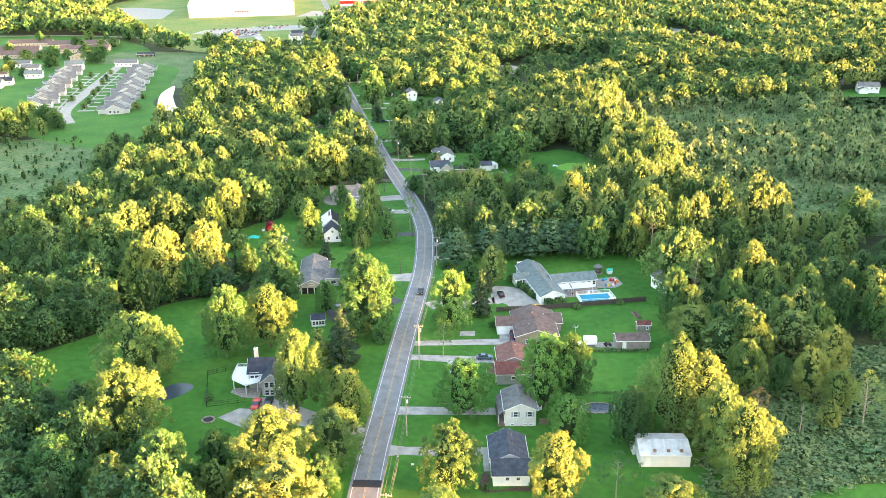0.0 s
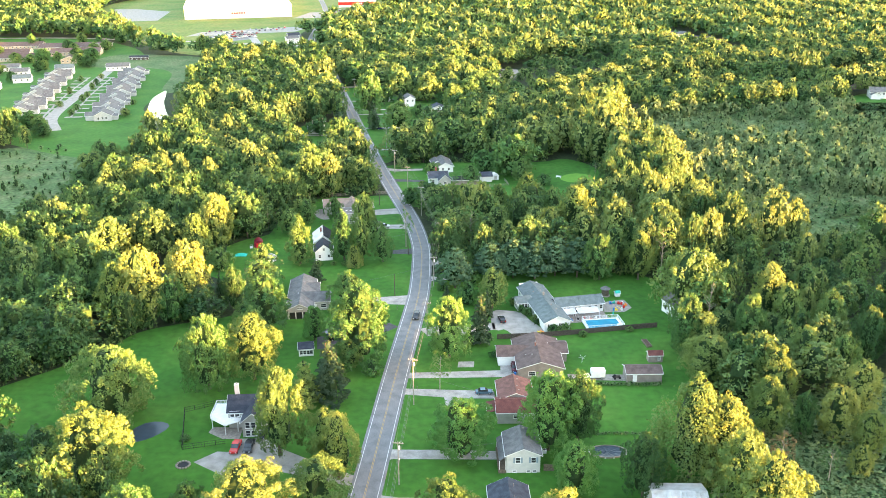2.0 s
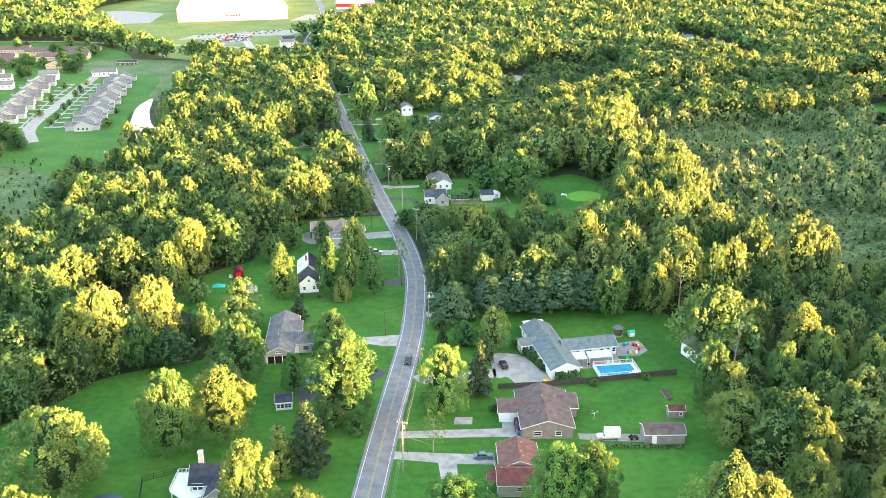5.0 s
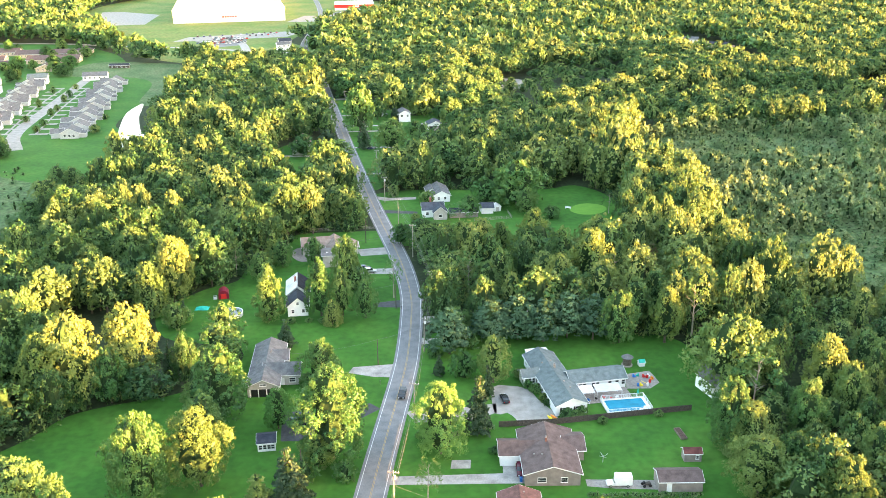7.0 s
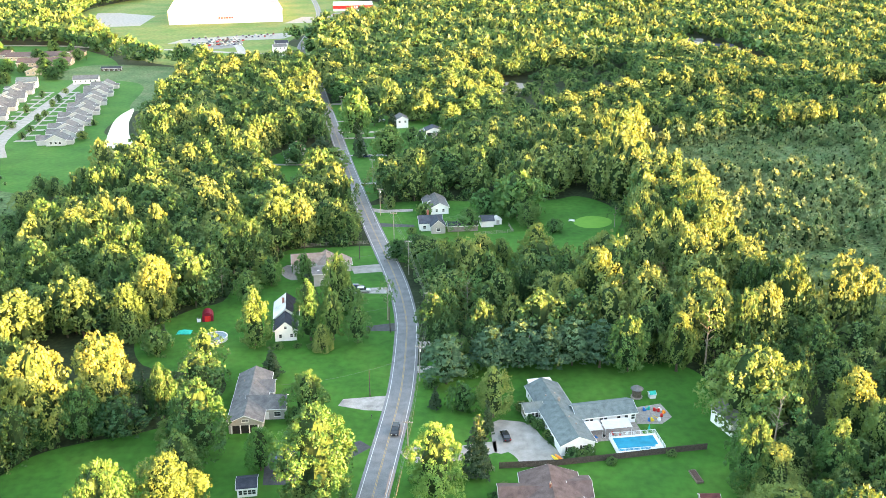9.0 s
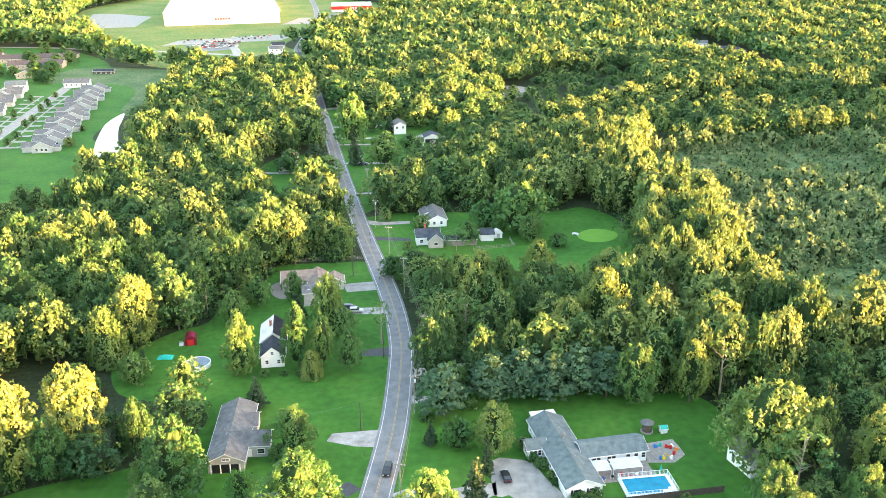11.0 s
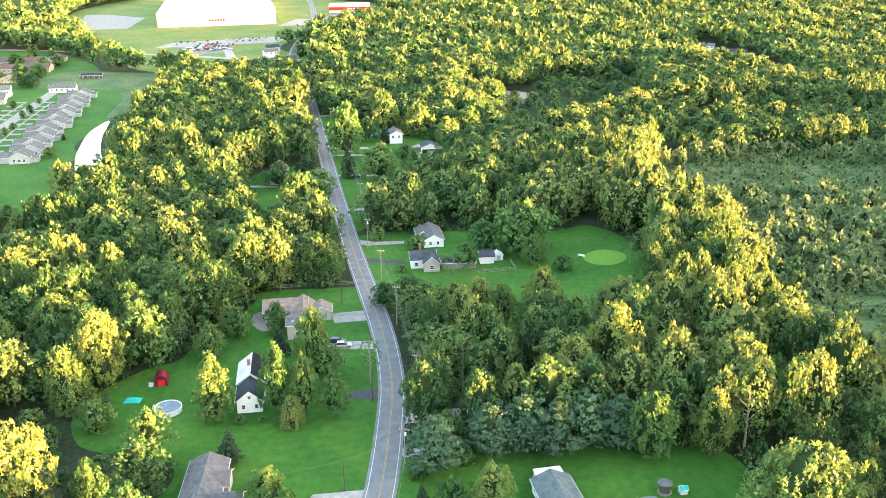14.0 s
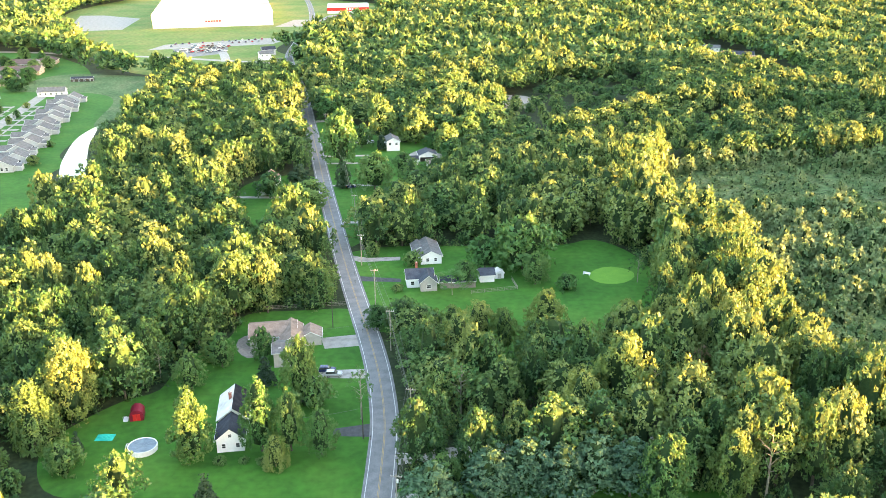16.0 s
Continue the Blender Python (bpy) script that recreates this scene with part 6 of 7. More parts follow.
def bushes(name, label, outline, step, low, high, wide, clumps, cards, size, odds=1.0, gaps=1.3):
    p = np.array(outline)
    lo, hi = p.min(0), p.max(0)
    g = np.stack(np.meshgrid(np.arange(lo[0], hi[0], step), np.arange(lo[1], hi[1], step)), -1).reshape(-1, 2)
    g = g + RNG.uniform(-0.5, 0.5, g.shape) * step
    g = g[inside(g, outline) & ~inside(g, LAWN_CORNER) & (RNG.uniform(0, 1, len(g)) < odds * (0.7 + gaps * patchy(g, 26, 3.0)))]
    hh = low + (high - low) * RNG.uniform(0, 1, len(g)) ** 1.8
    return grow(name, label, g, hh, wide * RNG.uniform(0.6, 1.3, len(g)) * (0.6 + 0.4 * hh / high), clumps, cards, size, 0.4, aspect=1.6, core=(3, 6), body=0.42, mat=M_SCRUB, start=0.0, trunks=False, category="scrub", shapes=("round", "round", "poplar"))


g = sow(4.3, 330, 630, (SCRUBLAND,))
open_growth = inside(g, LOW_GROWTH[0]) | inside(g, LOW_GROWTH[1])
lush = 1.0 + 1.0 * patchy(g, 30, 3.0)
keep = RNG.uniform(0, 1, len(g)) < np.where(open_growth, 0.3, lush)
g = g[keep]
hh = (3.2 + 8.6 * RNG.uniform(0, 1, len(g)) ** 1.3 * np.clip(lush[keep] + 0.2, 0.3, 1)) * np.where(open_growth[keep], 0.5, 1.0)
grow("young_woods", "saplings and young trees scattered over the scrubland", g, hh, (1.5 + 0.22 * hh) * RNG.uniform(0.75, 1.3, len(g)), 16, 18, 0.15, 0.4, aspect=2.0, core=(4, 6), body=0.32, mat=M_SCRUB, start=0.06, trunks=False, shapes=("poplar", "round", "round"))
bushes("meadow_scrub", "low thickets dotted over the scrubland", SCRUBLAND, 3.6, 0.5, 2.4, 2.2, 7, 7, 0.24, 1.3, 0.7)
bushes("western_scrub", "bushes over the western meadow", MEADOW_WEST, 6.0, 0.8, 6.0, 2.6, 12, 7, 0.14, 0.7)
bushes("bramble_scrub", "brambles and saplings in the overgrown meadow", SCRUB_SOUTH, 2.5, 0.4, 2.2, 2.5, 8, 9, 0.2, 1.6, 0.3)

# young street trees and screens of the terraced quarter
plant([("maple" if i % 3 else "golden", -238 - 30 * f + s * RNG.uniform(5.5, 8), 603 + 150 * f, RNG.uniform(4.5, 7), RNG.uniform(1.8, 2.8)) for i, (f, s) in enumerate([(0.0, 1), (0.12, 1), (0.2, -1), (0.3, 1), (0.42, 1), (0.5, -1), (0.62, 1), (0.75, 1), (0.85, -1), (0.95, 1)])])
plant([("maple", -300, 812, 12, 7), ("maple", -292, 806, 11, 6), ("maple", -345, 838, 11, 6), ("maple", -352, 832, 9, 5), ("maple", -366, 836, 10, 6), ("maple", -310, 905, 12, 6), ("maple", -340, 905, 9, 5), ("golden", -196, 600, 6, 3.2), ("shrub", -204, 640, 4, 2.6)])

# edge of the woods west of the red barn, and round the lane
plant([
    ("willow", -87.2, 338.8, 19.6, 6.2), ("golden", -81.9, 349.2, 23.6, 6.4), ("thin", -69.8, 367.8, 10.5, 3.6), ("thin", -66, 371, 11, 3.8), ("spruce", -75.8, 335.9, 6.5, 1.8), ("thin", -78.2, 363.3, 17, 4.6),
    ("golden", 45.7, 347.5, 17.3, 5.6), ("golden", 41.5, 390.8, 19, 5.6),
    ("shrub", -70, 312, 3, 2.6), ("shrub", -82, 315, 2.6, 2.4), ("shrub", -88, 322, 3.4, 2.8), ("shrub", -66, 304, 2.4, 2.2), ("shrub", -93, 330, 5, 3.4), ("shrub", -76, 306, 3, 2.4),
])
plant([("maple", -240, 560, 13, 6), ("maple", -231, 552, 12, 5.5), ("maple", -252, 566, 14, 6.5), ("maple", -226, 543, 10, 5), ("maple", -247, 548, 12, 6)])
plant([(("maple", "golden")[i % 2], -312 - 55 * RNG.uniform(), 690 + 125 * RNG.uniform(), RNG.uniform(6, 12), RNG.uniform(3, 5.5)) for i in range(14)])
plant([("maple", -300 - 110 * RNG.uniform(), 830 + 130 * RNG.uniform(), RNG.uniform(8, 14), RNG.uniform(4, 7)) for i in range(18)])

# ---- vehicles ----
CAR_SECTIONS = {
    # side outline of body and of cabin, half width
    "sedan": ([(-2.3, 0.35), (-2.35, 0.75), (-2.1, 0.95), (-1.2, 1.0), (1.0, 0.95), (2.1, 0.85), (2.35, 0.65), (2.35, 0.35)], [(-1.7, 0.98), (-0.95, 1.42), (0.35, 1.45), (1.15, 0.95)], 0.9),
    "suv": ([(-2.3, 0.4), (-2.35, 0.95), (-2.25, 1.1), (1.1, 1.1), (2.15, 1.0), (2.35, 0.8), (2.35, 0.4)], [(-2.2, 1.08), (-1.95, 1.7), (0.2, 1.74), (1.1, 1.08)], 0.95),
    "pickup": ([(-2.8, 0.45), (-2.8, 1.05), (-0.6, 1.08), (1.2, 1.1), (2.5, 1.02), (2.75, 0.8), (2.75, 0.45)], [(-0.9, 1.06), (-0.75, 1.78), (0.6, 1.78), (1.35, 1.08)], 0.97),
}


def extruded(outline, half, bevel):
    bm = bmesh.new()
    a = [bm.verts.new((x, -half, z)) for x, z in outline]
    b = [bm.verts.new((x, half, z)) for x, z in outline]
    n = len(outline)
    bm.faces.new(a)
    bm.faces.new(b[::-1])
    for i in range(n):
        bm.faces.new((a[i], b[i], b[(i + 1) % n], a[(i + 1) % n]))
    bmesh.ops.recalc_face_normals(bm, faces=list(bm.faces))
    return bevelled(bm, bevel, 2)


def car(kind, x, y, turn, colour, label, group="", name="car", z=0.07):
    body, cabin, half = CAR_SECTIONS[kind]
    root = thing(name, label, "car", pose(x, y, z, 0, 0, turn), group)
    link("body", extruded(body, half, 0.1), colour, root)
    glass = link("glasshouse", extruded(cabin, half * 0.86, 0.06), M_GLASS, root, "dark car windows")
    x0, x1, z = cabin[1][0], cabin[2][0], max(p[1] for p in cabin)
    bm = bmesh.new()
    box(bm, x0 + 0.02, -half * 0.8, z - 0.02, x1 - 0.02, half * 0.8, z + 0.03)
    link("car_roof", bm, colour, glass)
    ends = body[0][0], body[-1][0]
    for s in (-1, 1):
        for xx in (ends[0] + 0.85, ends[1] - 0.85):
            bm = bmesh.new()
            tube(bm, [(xx, s * (half - 0.12), 0.33), (xx, s * (half + 0.03), 0.33)], 0.33, 12)
            w = link("wheel", bm, M_TYRE, root)
            bm = bmesh.new()
            tube(bm, [(xx, s * (half + 0.03), 0.33), (xx, s * (half + 0.045), 0.33)], 0.2, 10)
            link("rim", bm, M_CHROME, w)
        bm = bmesh.new()
        box(bm, ends[1] - 0.08, s * half * 0.62 - 0.16, 0.62, ends[1] + 0.03, s * half * 0.62 + 0.16, 0.78)
        link("headlamp", bm, M_AWNING, root)
        bm = bmesh.new()
        box(bm, ends[0] - 0.03, s * half * 0.68 - 0.13, 0.7, ends[0] + 0.1, s * half * 0.68 + 0.13, 0.88)
        link("tail_lamp", bm, M_TAIL, root)
    return root


P_BLACK, P_RED, P_MAROON = paint("black_car_paint", (0.012, 0.013, 0.016)), paint("red_car_paint", (0.5, 0.02, 0.015)), paint("maroon_car_paint", (0.09, 0.008, 0.02))
P_BLUE, P_SILVER, P_WHITE = paint("teal_car_paint", (0.08, 0.15, 0.2)), paint("silver_car_paint", (0.45, 0.46, 0.48)), paint("white_car_paint", (0.75, 0.75, 0.75))
P_NAVY = paint("navy_car_paint", (0.015, 0.025, 0.09))
car("suv", -4.6, 283.5, 264, P_BLACK, "black sport utility car driving down the road", z=0.09)
car("pickup", -46.7, 208.9, 268, P_RED, "red car parked on the pale concrete pad")
car("pickup", -43.6, 209.2, 268, P_BLACK, "black pickup truck parked beside the red car", name="pickup_truck")
car("suv", 23.6, 247.6, 270, P_MAROON, "dark maroon car before the garage door")
car("sedan", 14.2, 234.4, 2, P_BLUE, "blue-grey sedan on the cracked driveway")
car("sedan", 22.4, 280.4, 100, P_BLACK, "black sedan on the broad forecourt")
car("suv", -18.9, 372.6, 2, P_SILVER, "silver car on the parking bay by the road")
car("suv", -21.0, 375.2, 2, P_NAVY, "dark blue car behind the silver one")
car("pickup", -30.0, 272.6, 40, P_NAVY, "dark blue pickup by the sealed drive", name="pickup_truck")
car("suv", -28.6, 268.6, 30, P_BLACK, "black car by the small white shed")
car("suv", -41.2, 214.8, 268, P_BLACK, "black car in the shade of the house")
t = car("pickup", 45.0, 242.2, 180, P_WHITE, "white service truck with a white box body", name="truck")
bm = bmesh.new()
box(bm, -2.9, -1.05, 0.75, 0.95, 1.05, 2.75)
link("box_body", bevelled(bm, 0.08, 2), M_WHITE, t, "white box body").location = (0, 0, 0)
t = thing("mower", "dark garden tractor with bare trailer wheels", "mower", pose(51.2, 241.8, 0.08, 0, 0, 10))
bm = bmesh.new()
box(bm, -0.6, -0.45, 0.4, 0.9, 0.45, 0.9)
part("bonnet", bevelled(bm, 0.1), M_DARKWOOD, t)
bm = bmesh.new()
box(bm, -0.9, -0.3, 0.75, -0.4, 0.3, 1.3)
part("seat", bevelled(bm, 0.08), M_BLACK, t)
for xx in (-0.75, 0.65):
    for s in (-1, 1):
        bm = bmesh.new()
        tube(bm, [(xx, s * 0.45, 0.35), (xx, s * 0.68, 0.35)], 0.35, 10)
        part("wheel", bm, M_TYRE, t)

CROWD = [P_BLACK, P_RED, P_MAROON, P_BLUE, P_SILVER, P_WHITE, P_NAVY, P_SILVER, P_WHITE]
PARK = np.random.default_rng(21)
masters = [car(("sedan", "suv", "pickup")[i % 3], -211 + i * 3.2, 1004, 80, CROWD[i], "parked car in a distant car park", "parked cars") for i in range(len(CROWD))]


def park(x, y, turn, z=0.07):
    copy_thing(masters[int(PARK.integers(len(masters)))], pose(x, y, z, 0, 0, turn + PARK.uniform(-6, 6)))


for row in range(4):
    for k in range(9):
        if PARK.uniform() < 0.85:
            park(-232 + k * 4.2 + row * 3, 1000 + row * 13 - k * 0.6, 80)
for row in range(2):
    for k in range(14):
        if PARK.uniform() < 0.8:
            park(-245 + k * 6, 1036 + row * 16 + k * 2.5, 100)
for row in range(3):
    for k in range(7):
        if PARK.uniform() < 0.7:
            park(-122 + k * 5, 1256 + row * 20, 90)
for row in range(5):
    for k in range(11):
        if PARK.uniform() < 0.85:
            park(12 + k * 4.6 + row, 738 + row * 7 + PARK.uniform(-1.5, 1.5), 85 + PARK.uniform(-20, 20), 0.03)
for x, y, a in ((8, 622, 20), (14, 618, 15), (19, 613, 10), (4, 619, 30), (-26, 641, 90), (-30, 555, 10), (-27, 600, 5), (-40, 616, 0), (252, 870, 60), (274, 858, 60), (266, 842, 60), (-62, 545, 10), (-54, 700, 0)):
    park(x, y, a)

# ---- fences, poles, wires ----


def fence(points, height, mat, label, step=2.4, board=True, name="fence"):
    root = thing(name, label, "fence", pose(*points[0], 0))
    o = Vector((*points[0], 0))
    for a, b in zip(points, points[1:]):
        a, b = Vector((*a, 0)) - o, Vector((*b, 0)) - o
        n = max(1, round((b - a).length / step))
        turn = Matrix.Rotation(math.atan2(b.y - a.y, b.x - a.x), 4, "Z")
        for i in range(n):
            p, q = a.lerp(b, i / n), a.lerp(b, (i + 1) / n)
            bm = bmesh.new()
            box(bm, -0.06, -0.06, 0, 0.06, 0.06, height + 0.08, Matrix.Translation(p) @ turn)
            part("post", bm, mat, root)
            bm = bmesh.new()
            ln = (q - p).length
            if board:
                m = int(ln / 0.16)
                for k in range(m):
                    x0 = 0.06 + (ln - 0.12) * k / m
                    box(bm, x0, -0.02, 0.05, x0 + (ln - 0.12) / m - 0.015, 0.02 + 0.01 * (k % 2), height + 0.03 * ((k * 7) % 3) - 0.03, Matrix.Translation(p) @ turn)
            else:
                for z in (0.15, height * 0.55, height):
                    box(bm, 0.06, -0.025, z - 0.03, ln - 0.06, 0.025, z + 0.03, Matrix.Translation(p) @ turn)
                for k in range(1, int(ln / 0.4)):
                    box(bm, k * 0.4 - 0.012, -0.012, 0.05, k * 0.4 + 0.012, 0.012, height, Matrix.Translation(p) @ turn)
            part("panel", bm, mat, root)["kind"] = "stuff"
    return root


fence([(20, 267.4), (33.4, 268.3), (45, 270.2), (62.8, 273.3), (70, 274.4)], 1.7, M_DARKWOOD, "dark weathered board fence between two lots")
fence([(-59.6, 209), (-63.4, 226.6), (-54.4, 231)], 1.4, M_BLACK, "black metal garden fence round the lawn", board=False)
fence([(-59.6, 209), (-49.5, 211.5)], 1.4, M_BLACK, "black metal garden fence by the pad", board=False)
fence([(21, 429.4), (36.8, 432.8), (35.4, 441.4)], 1.2, M_POLE, "pale rail fence round the garden", board=False)
fence([(-46, 418), (-34, 419.5), (-20, 421)], 1.2, M_POLE, "pale rail fence before the woods", board=False)
fence([(26, 198.2), (28.4, 198)], 1.8, M_WOOD, "short wooden screen beside the beige house")


def utility_pole(x, y, h, arm=True, transformer=False, turn=-12, dark=False):
    root = thing("utility_pole", "dark wooden service pole" if dark else "weathered wooden utility pole with crossarm", "utility pole", pose(x, y, 0, 0, 0, turn), "utility poles")
    bm = bmesh.new()
    tube(bm, [(0, 0, 0), (0, 0, h * 0.5), (0, 0, h)], [0.17, 0.14, 0.1], 8)
    part("pole", bm, M_DARKWOOD if dark else M_POLE, root)
    if arm:
        bm = bmesh.new()
        box(bm, -1.25, -0.07, h - 0.6, 1.25, 0.07, h - 0.42)
        part("crossarm", bm, M_POLE, root)
        for xx in (-1.1, -0.45, 0.45, 1.1):
            bm = bmesh.new()
            tube(bm, [(xx, 0, h - 0.42), (xx, 0, h - 0.16)], [0.06, 0.04], 6)
            part("insulator", bm, M_AWNING, root)
    if transformer:
        bm = bmesh.new()
        tube(bm, [(0.32, -0.1, h - 2.0), (0.32, -0.1, h - 1.95), (0.32, -0.1, h - 1.15), (0.32, -0.1, h - 1.1)], [0.16, 0.22, 0.22, 0.16], 10)
        part("transformer", bm, M_METAL, root, "grey can transformer")
    return root


POLES = [(-12.4, 112, 11.5), (-10.1, 153.9, 11.5), (-7.1, 193.6, 11.3), (-4.4, 229, 13.6), (-1.0, 270, 11.5), (1.1, 309.6, 11), (3.2, 345, 11.5), (-3.9, 388, 13), (-10.3, 418.6, 13.5), (-17.7, 456.3, 12), (-24, 505, 12), (-33, 560, 12), (-44, 612, 12), (-54, 665, 12)]
for i, (x, y, h) in enumerate(POLES):
    utility_pole(x, y, h, True, i in (2, 3, 5, 9))
SERVICE = [(-12, 301.6, 8), (-8.4, 340.7, 8.6), (-22.5, 404, 9), (-26, 246, 8)]
for x, y, h in SERVICE:
    utility_pole(x, y, h, False, dark=True)


def wire(a, b, sag, label="sagging overhead power line"):
    bm = bmesh.new()
    a, b = Vector(a), Vector(b)
    pts = [a.lerp(b, k / 10) - Vector((0, 0, sag * 4 * (k / 10) * (1 - k / 10))) for k in range(11)]
    tube(bm, pts, 0.022, 4)
    tagged(link("power_line", bm, M_CABLE), label, "power line", "power lines")


for (xa, ya, ha), (xb, yb, hb) in zip(POLES, POLES[1:]):
    for dx, dz, sag in ((-1.1, -0.15, 0.6), (-0.45, -0.15, 0.7), (1.1, -0.15, 0.6), (0.12, -2.4, 0.8), (0.12, -3.6, 1.0)):
        wire((xa + dx, ya, ha + dz), (xb + dx, yb, hb + dz), sag)
wire((1.1, 309.6, 9), (-12, 301.6, 7.9), 0.5)
wire((-12, 301.6, 7.9), (-36, 300, 4.6), 0.8)
wire((3.2, 345, 9), (-8.4, 340.7, 8.5), 0.5)
wire((-8.4, 340.7, 8.5), (-36, 342, 4.6), 0.8)
wire((-3.9, 388, 10.5), (-30, 392, 4.8), 0.8)
wire((-4.4, 229, 10), (16.5, 226, 4.4), 0.6)
wire((-7.1, 193.6, 9), (16, 202, 5.4), 0.6)

# ---- garden things ----


def round_pool(x, y, r, h, cover, label, stretch=(1, 1), rim=M_AWNING):
    root = thing("round_pool", label, "swimming pool", pose(x, y, 0.03))
    root.scale = (*stretch, 1)
    n = 28
    bm = bmesh.new()
    ring = [[bm.verts.new((q * math.cos(k * math.tau / n), q * math.sin(k * math.tau / n), z)) for k in range(n)] for q, z in ((r, 0), (r, h), (r + 0.1, h), (r + 0.1, h + 0.08), (r - 0.12, h + 0.08), (r - 0.12, h - 0.12))]
    for u, w in zip(ring, ring[1:]):
        for k in range(n):
            bm.faces.new((u[k], u[(k + 1) % n], w[(k + 1) % n], w[k]))
    part("pool_wall", bm, rim, root, "pool wall and rim")
    bm = bmesh.new()
    rows = []
    for j, q in enumerate((0.12, 0.4, 0.7, 1.0)):
        rows.append([bm.verts.new(((r - 0.12) * q * math.cos(k * math.tau / n), (r - 0.12) * q * math.sin(k * math.tau / n), h - 0.3 + 0.2 * q * q + 0.05 * math.sin(k * 2.3 + j))) for k in range(n)])
    bm.faces.new(rows[0])
    for u, w in zip(rows, rows[1:]):
        for k in range(n):
            bm.faces.new((u[k], u[(k + 1) % n], w[(k + 1) % n], w[k]))
    part("cover", bm, cover, root, "sagging pool cover")
    for k in range(14):
        a = k * math.tau / 14
        bm = bmesh.new()
        box(bm, r, -0.06, 0, r + 0.1, 0.06, h, Matrix.Rotation(a, 4, "Z"))
        part("upright", bm, M_TRIM, root)
    bm = bmesh.new()
    for s in (-0.3, 0.3):
        tube(bm, [(-r - 0.9, s, 0), (-r - 0.3, s, h + 0.5), (-r + 0.3, s, h)], 0.06, 5)
    for k in range(4):
        tube(bm, [(-r - 0.8 + 0.13 * k, -0.3, 0.3 + 0.3 * k), (-r - 0.8 + 0.13 * k, 0.3, 0.3 + 0.3 * k)], 0.05, 5)
    part("ladder", bm, M_TRIM, root)


round_pool(-60.7, 336.9, 3.4, 1.25, M_COVER, "round white above-ground pool with a grey cover")
round_pool(42, 205.4, 2.6, 0.35, M_SLATEBLUE, "low oval garden pool with dark water", (1.75, 1.0), M_STONE)
t = thing("tarpaulin", "crumpled teal tarpaulin over a heap", "tarpaulin", pose(-71.6, 342.4, 0.03))
bm = bmesh.new()
n = 10
grid = [[bm.verts.new((-2.2 + 4.4 * i / n, -1.5 + 3 * j / n, max(0.0, 0.75 * (1 - ((i / n - 0.5) * 2) ** 2) * (1 - ((j / n - 0.5) * 2) ** 2) + 0.14 * math.sin(i * 2.7 + j * 1.9)))) for j in range(n + 1)] for i in range(n + 1)]
for i in range(n):
    for j in range(n):
        bm.faces.new((grid[i][j], grid[i + 1][j], grid[i + 1][j + 1], grid[i][j + 1]))
part("sheet", bm, M_TEAL, t)
t = thing("barn_shed", "small barn-red shed with a rounded gambrel roof", "shed", pose(-66.6, 352, 0, 0, 0, 12))
outline = [(-1.7, 0), (-1.7, 1.7), (-1.35, 2.4), (-0.6, 2.95), (0, 3.05), (0.6, 2.95), (1.35, 2.4), (1.7, 1.7), (1.7, 0)]
bm = bmesh.new()
fr = [bm.verts.new((x, -2, z)) for x, z in outline]
bk = [bm.verts.new((x, 2, z)) for x, z in outline]
bm.faces.new(fr)
bm.faces.new(bk[::-1])
for i in range(8):
    bm.faces.new((fr[i], bk[i], bk[i + 1], fr[i + 1]))
bmesh.ops.recalc_face_normals(bm, faces=list(bm.faces))
part("body", bm, M_BARNRED, t)
for s in (-1, 1):
    bm = bmesh.new()
    box(bm, s * 0.47 - 0.44, -2.06, 0.1, s * 0.47 + 0.44, -1.99, 1.95)
    part("door", bm, M_RED, t)
bm = bmesh.new()
box(bm, -3.4, -1.7, 0, -2.2, 0.6, 0.12)
tube(bm, [(-3.3, -1.6, 0), (-3.3, -1.6, 1.4)], 0.05, 5)
tube(bm, [(-2.3, -1.6, 0), (-2.3, -1.6, 1.4)], 0.05, 5)
tube(bm, [(-3.3, -1.6, 1.4), (-2.3, -1.6, 1.4)], 0.05, 5)
part("side_rack", bm, M_METAL, t)

# playground behind the long white house
patch("play_area", [(55.6, 286), (62, 286), (65.2, 289.2), (64.6, 293), (63.8, 296), (56.4, 294)], 0.08, M_GRAVEL, "gravel play area with toys", "play area", rounded=False)
t = thing("gazebo", "small round brown garden gazebo with a pointed roof", "gazebo", pose(58.4, 299.6, 0))
bm = bmesh.new()
tube(bm, [(0, 0, 0), (0, 0, 2.6)], 1.25, 10)
part("drum", bm, M_BARK, t)
bm = bmesh.new()
tube(bm, [(0, 0, 2.6), (0, 0, 3.6)], [1.75, 0.12], 10)
part("roof", bm, M_GREYROOF, t)
bm = bmesh.new()
tube(bm, [(0, 0, 0.05), (0, 0, 0.35)], 1.6, 10)
part("plinth", bm, M_STONE, t)
TOYS = np.random.default_rng(5)
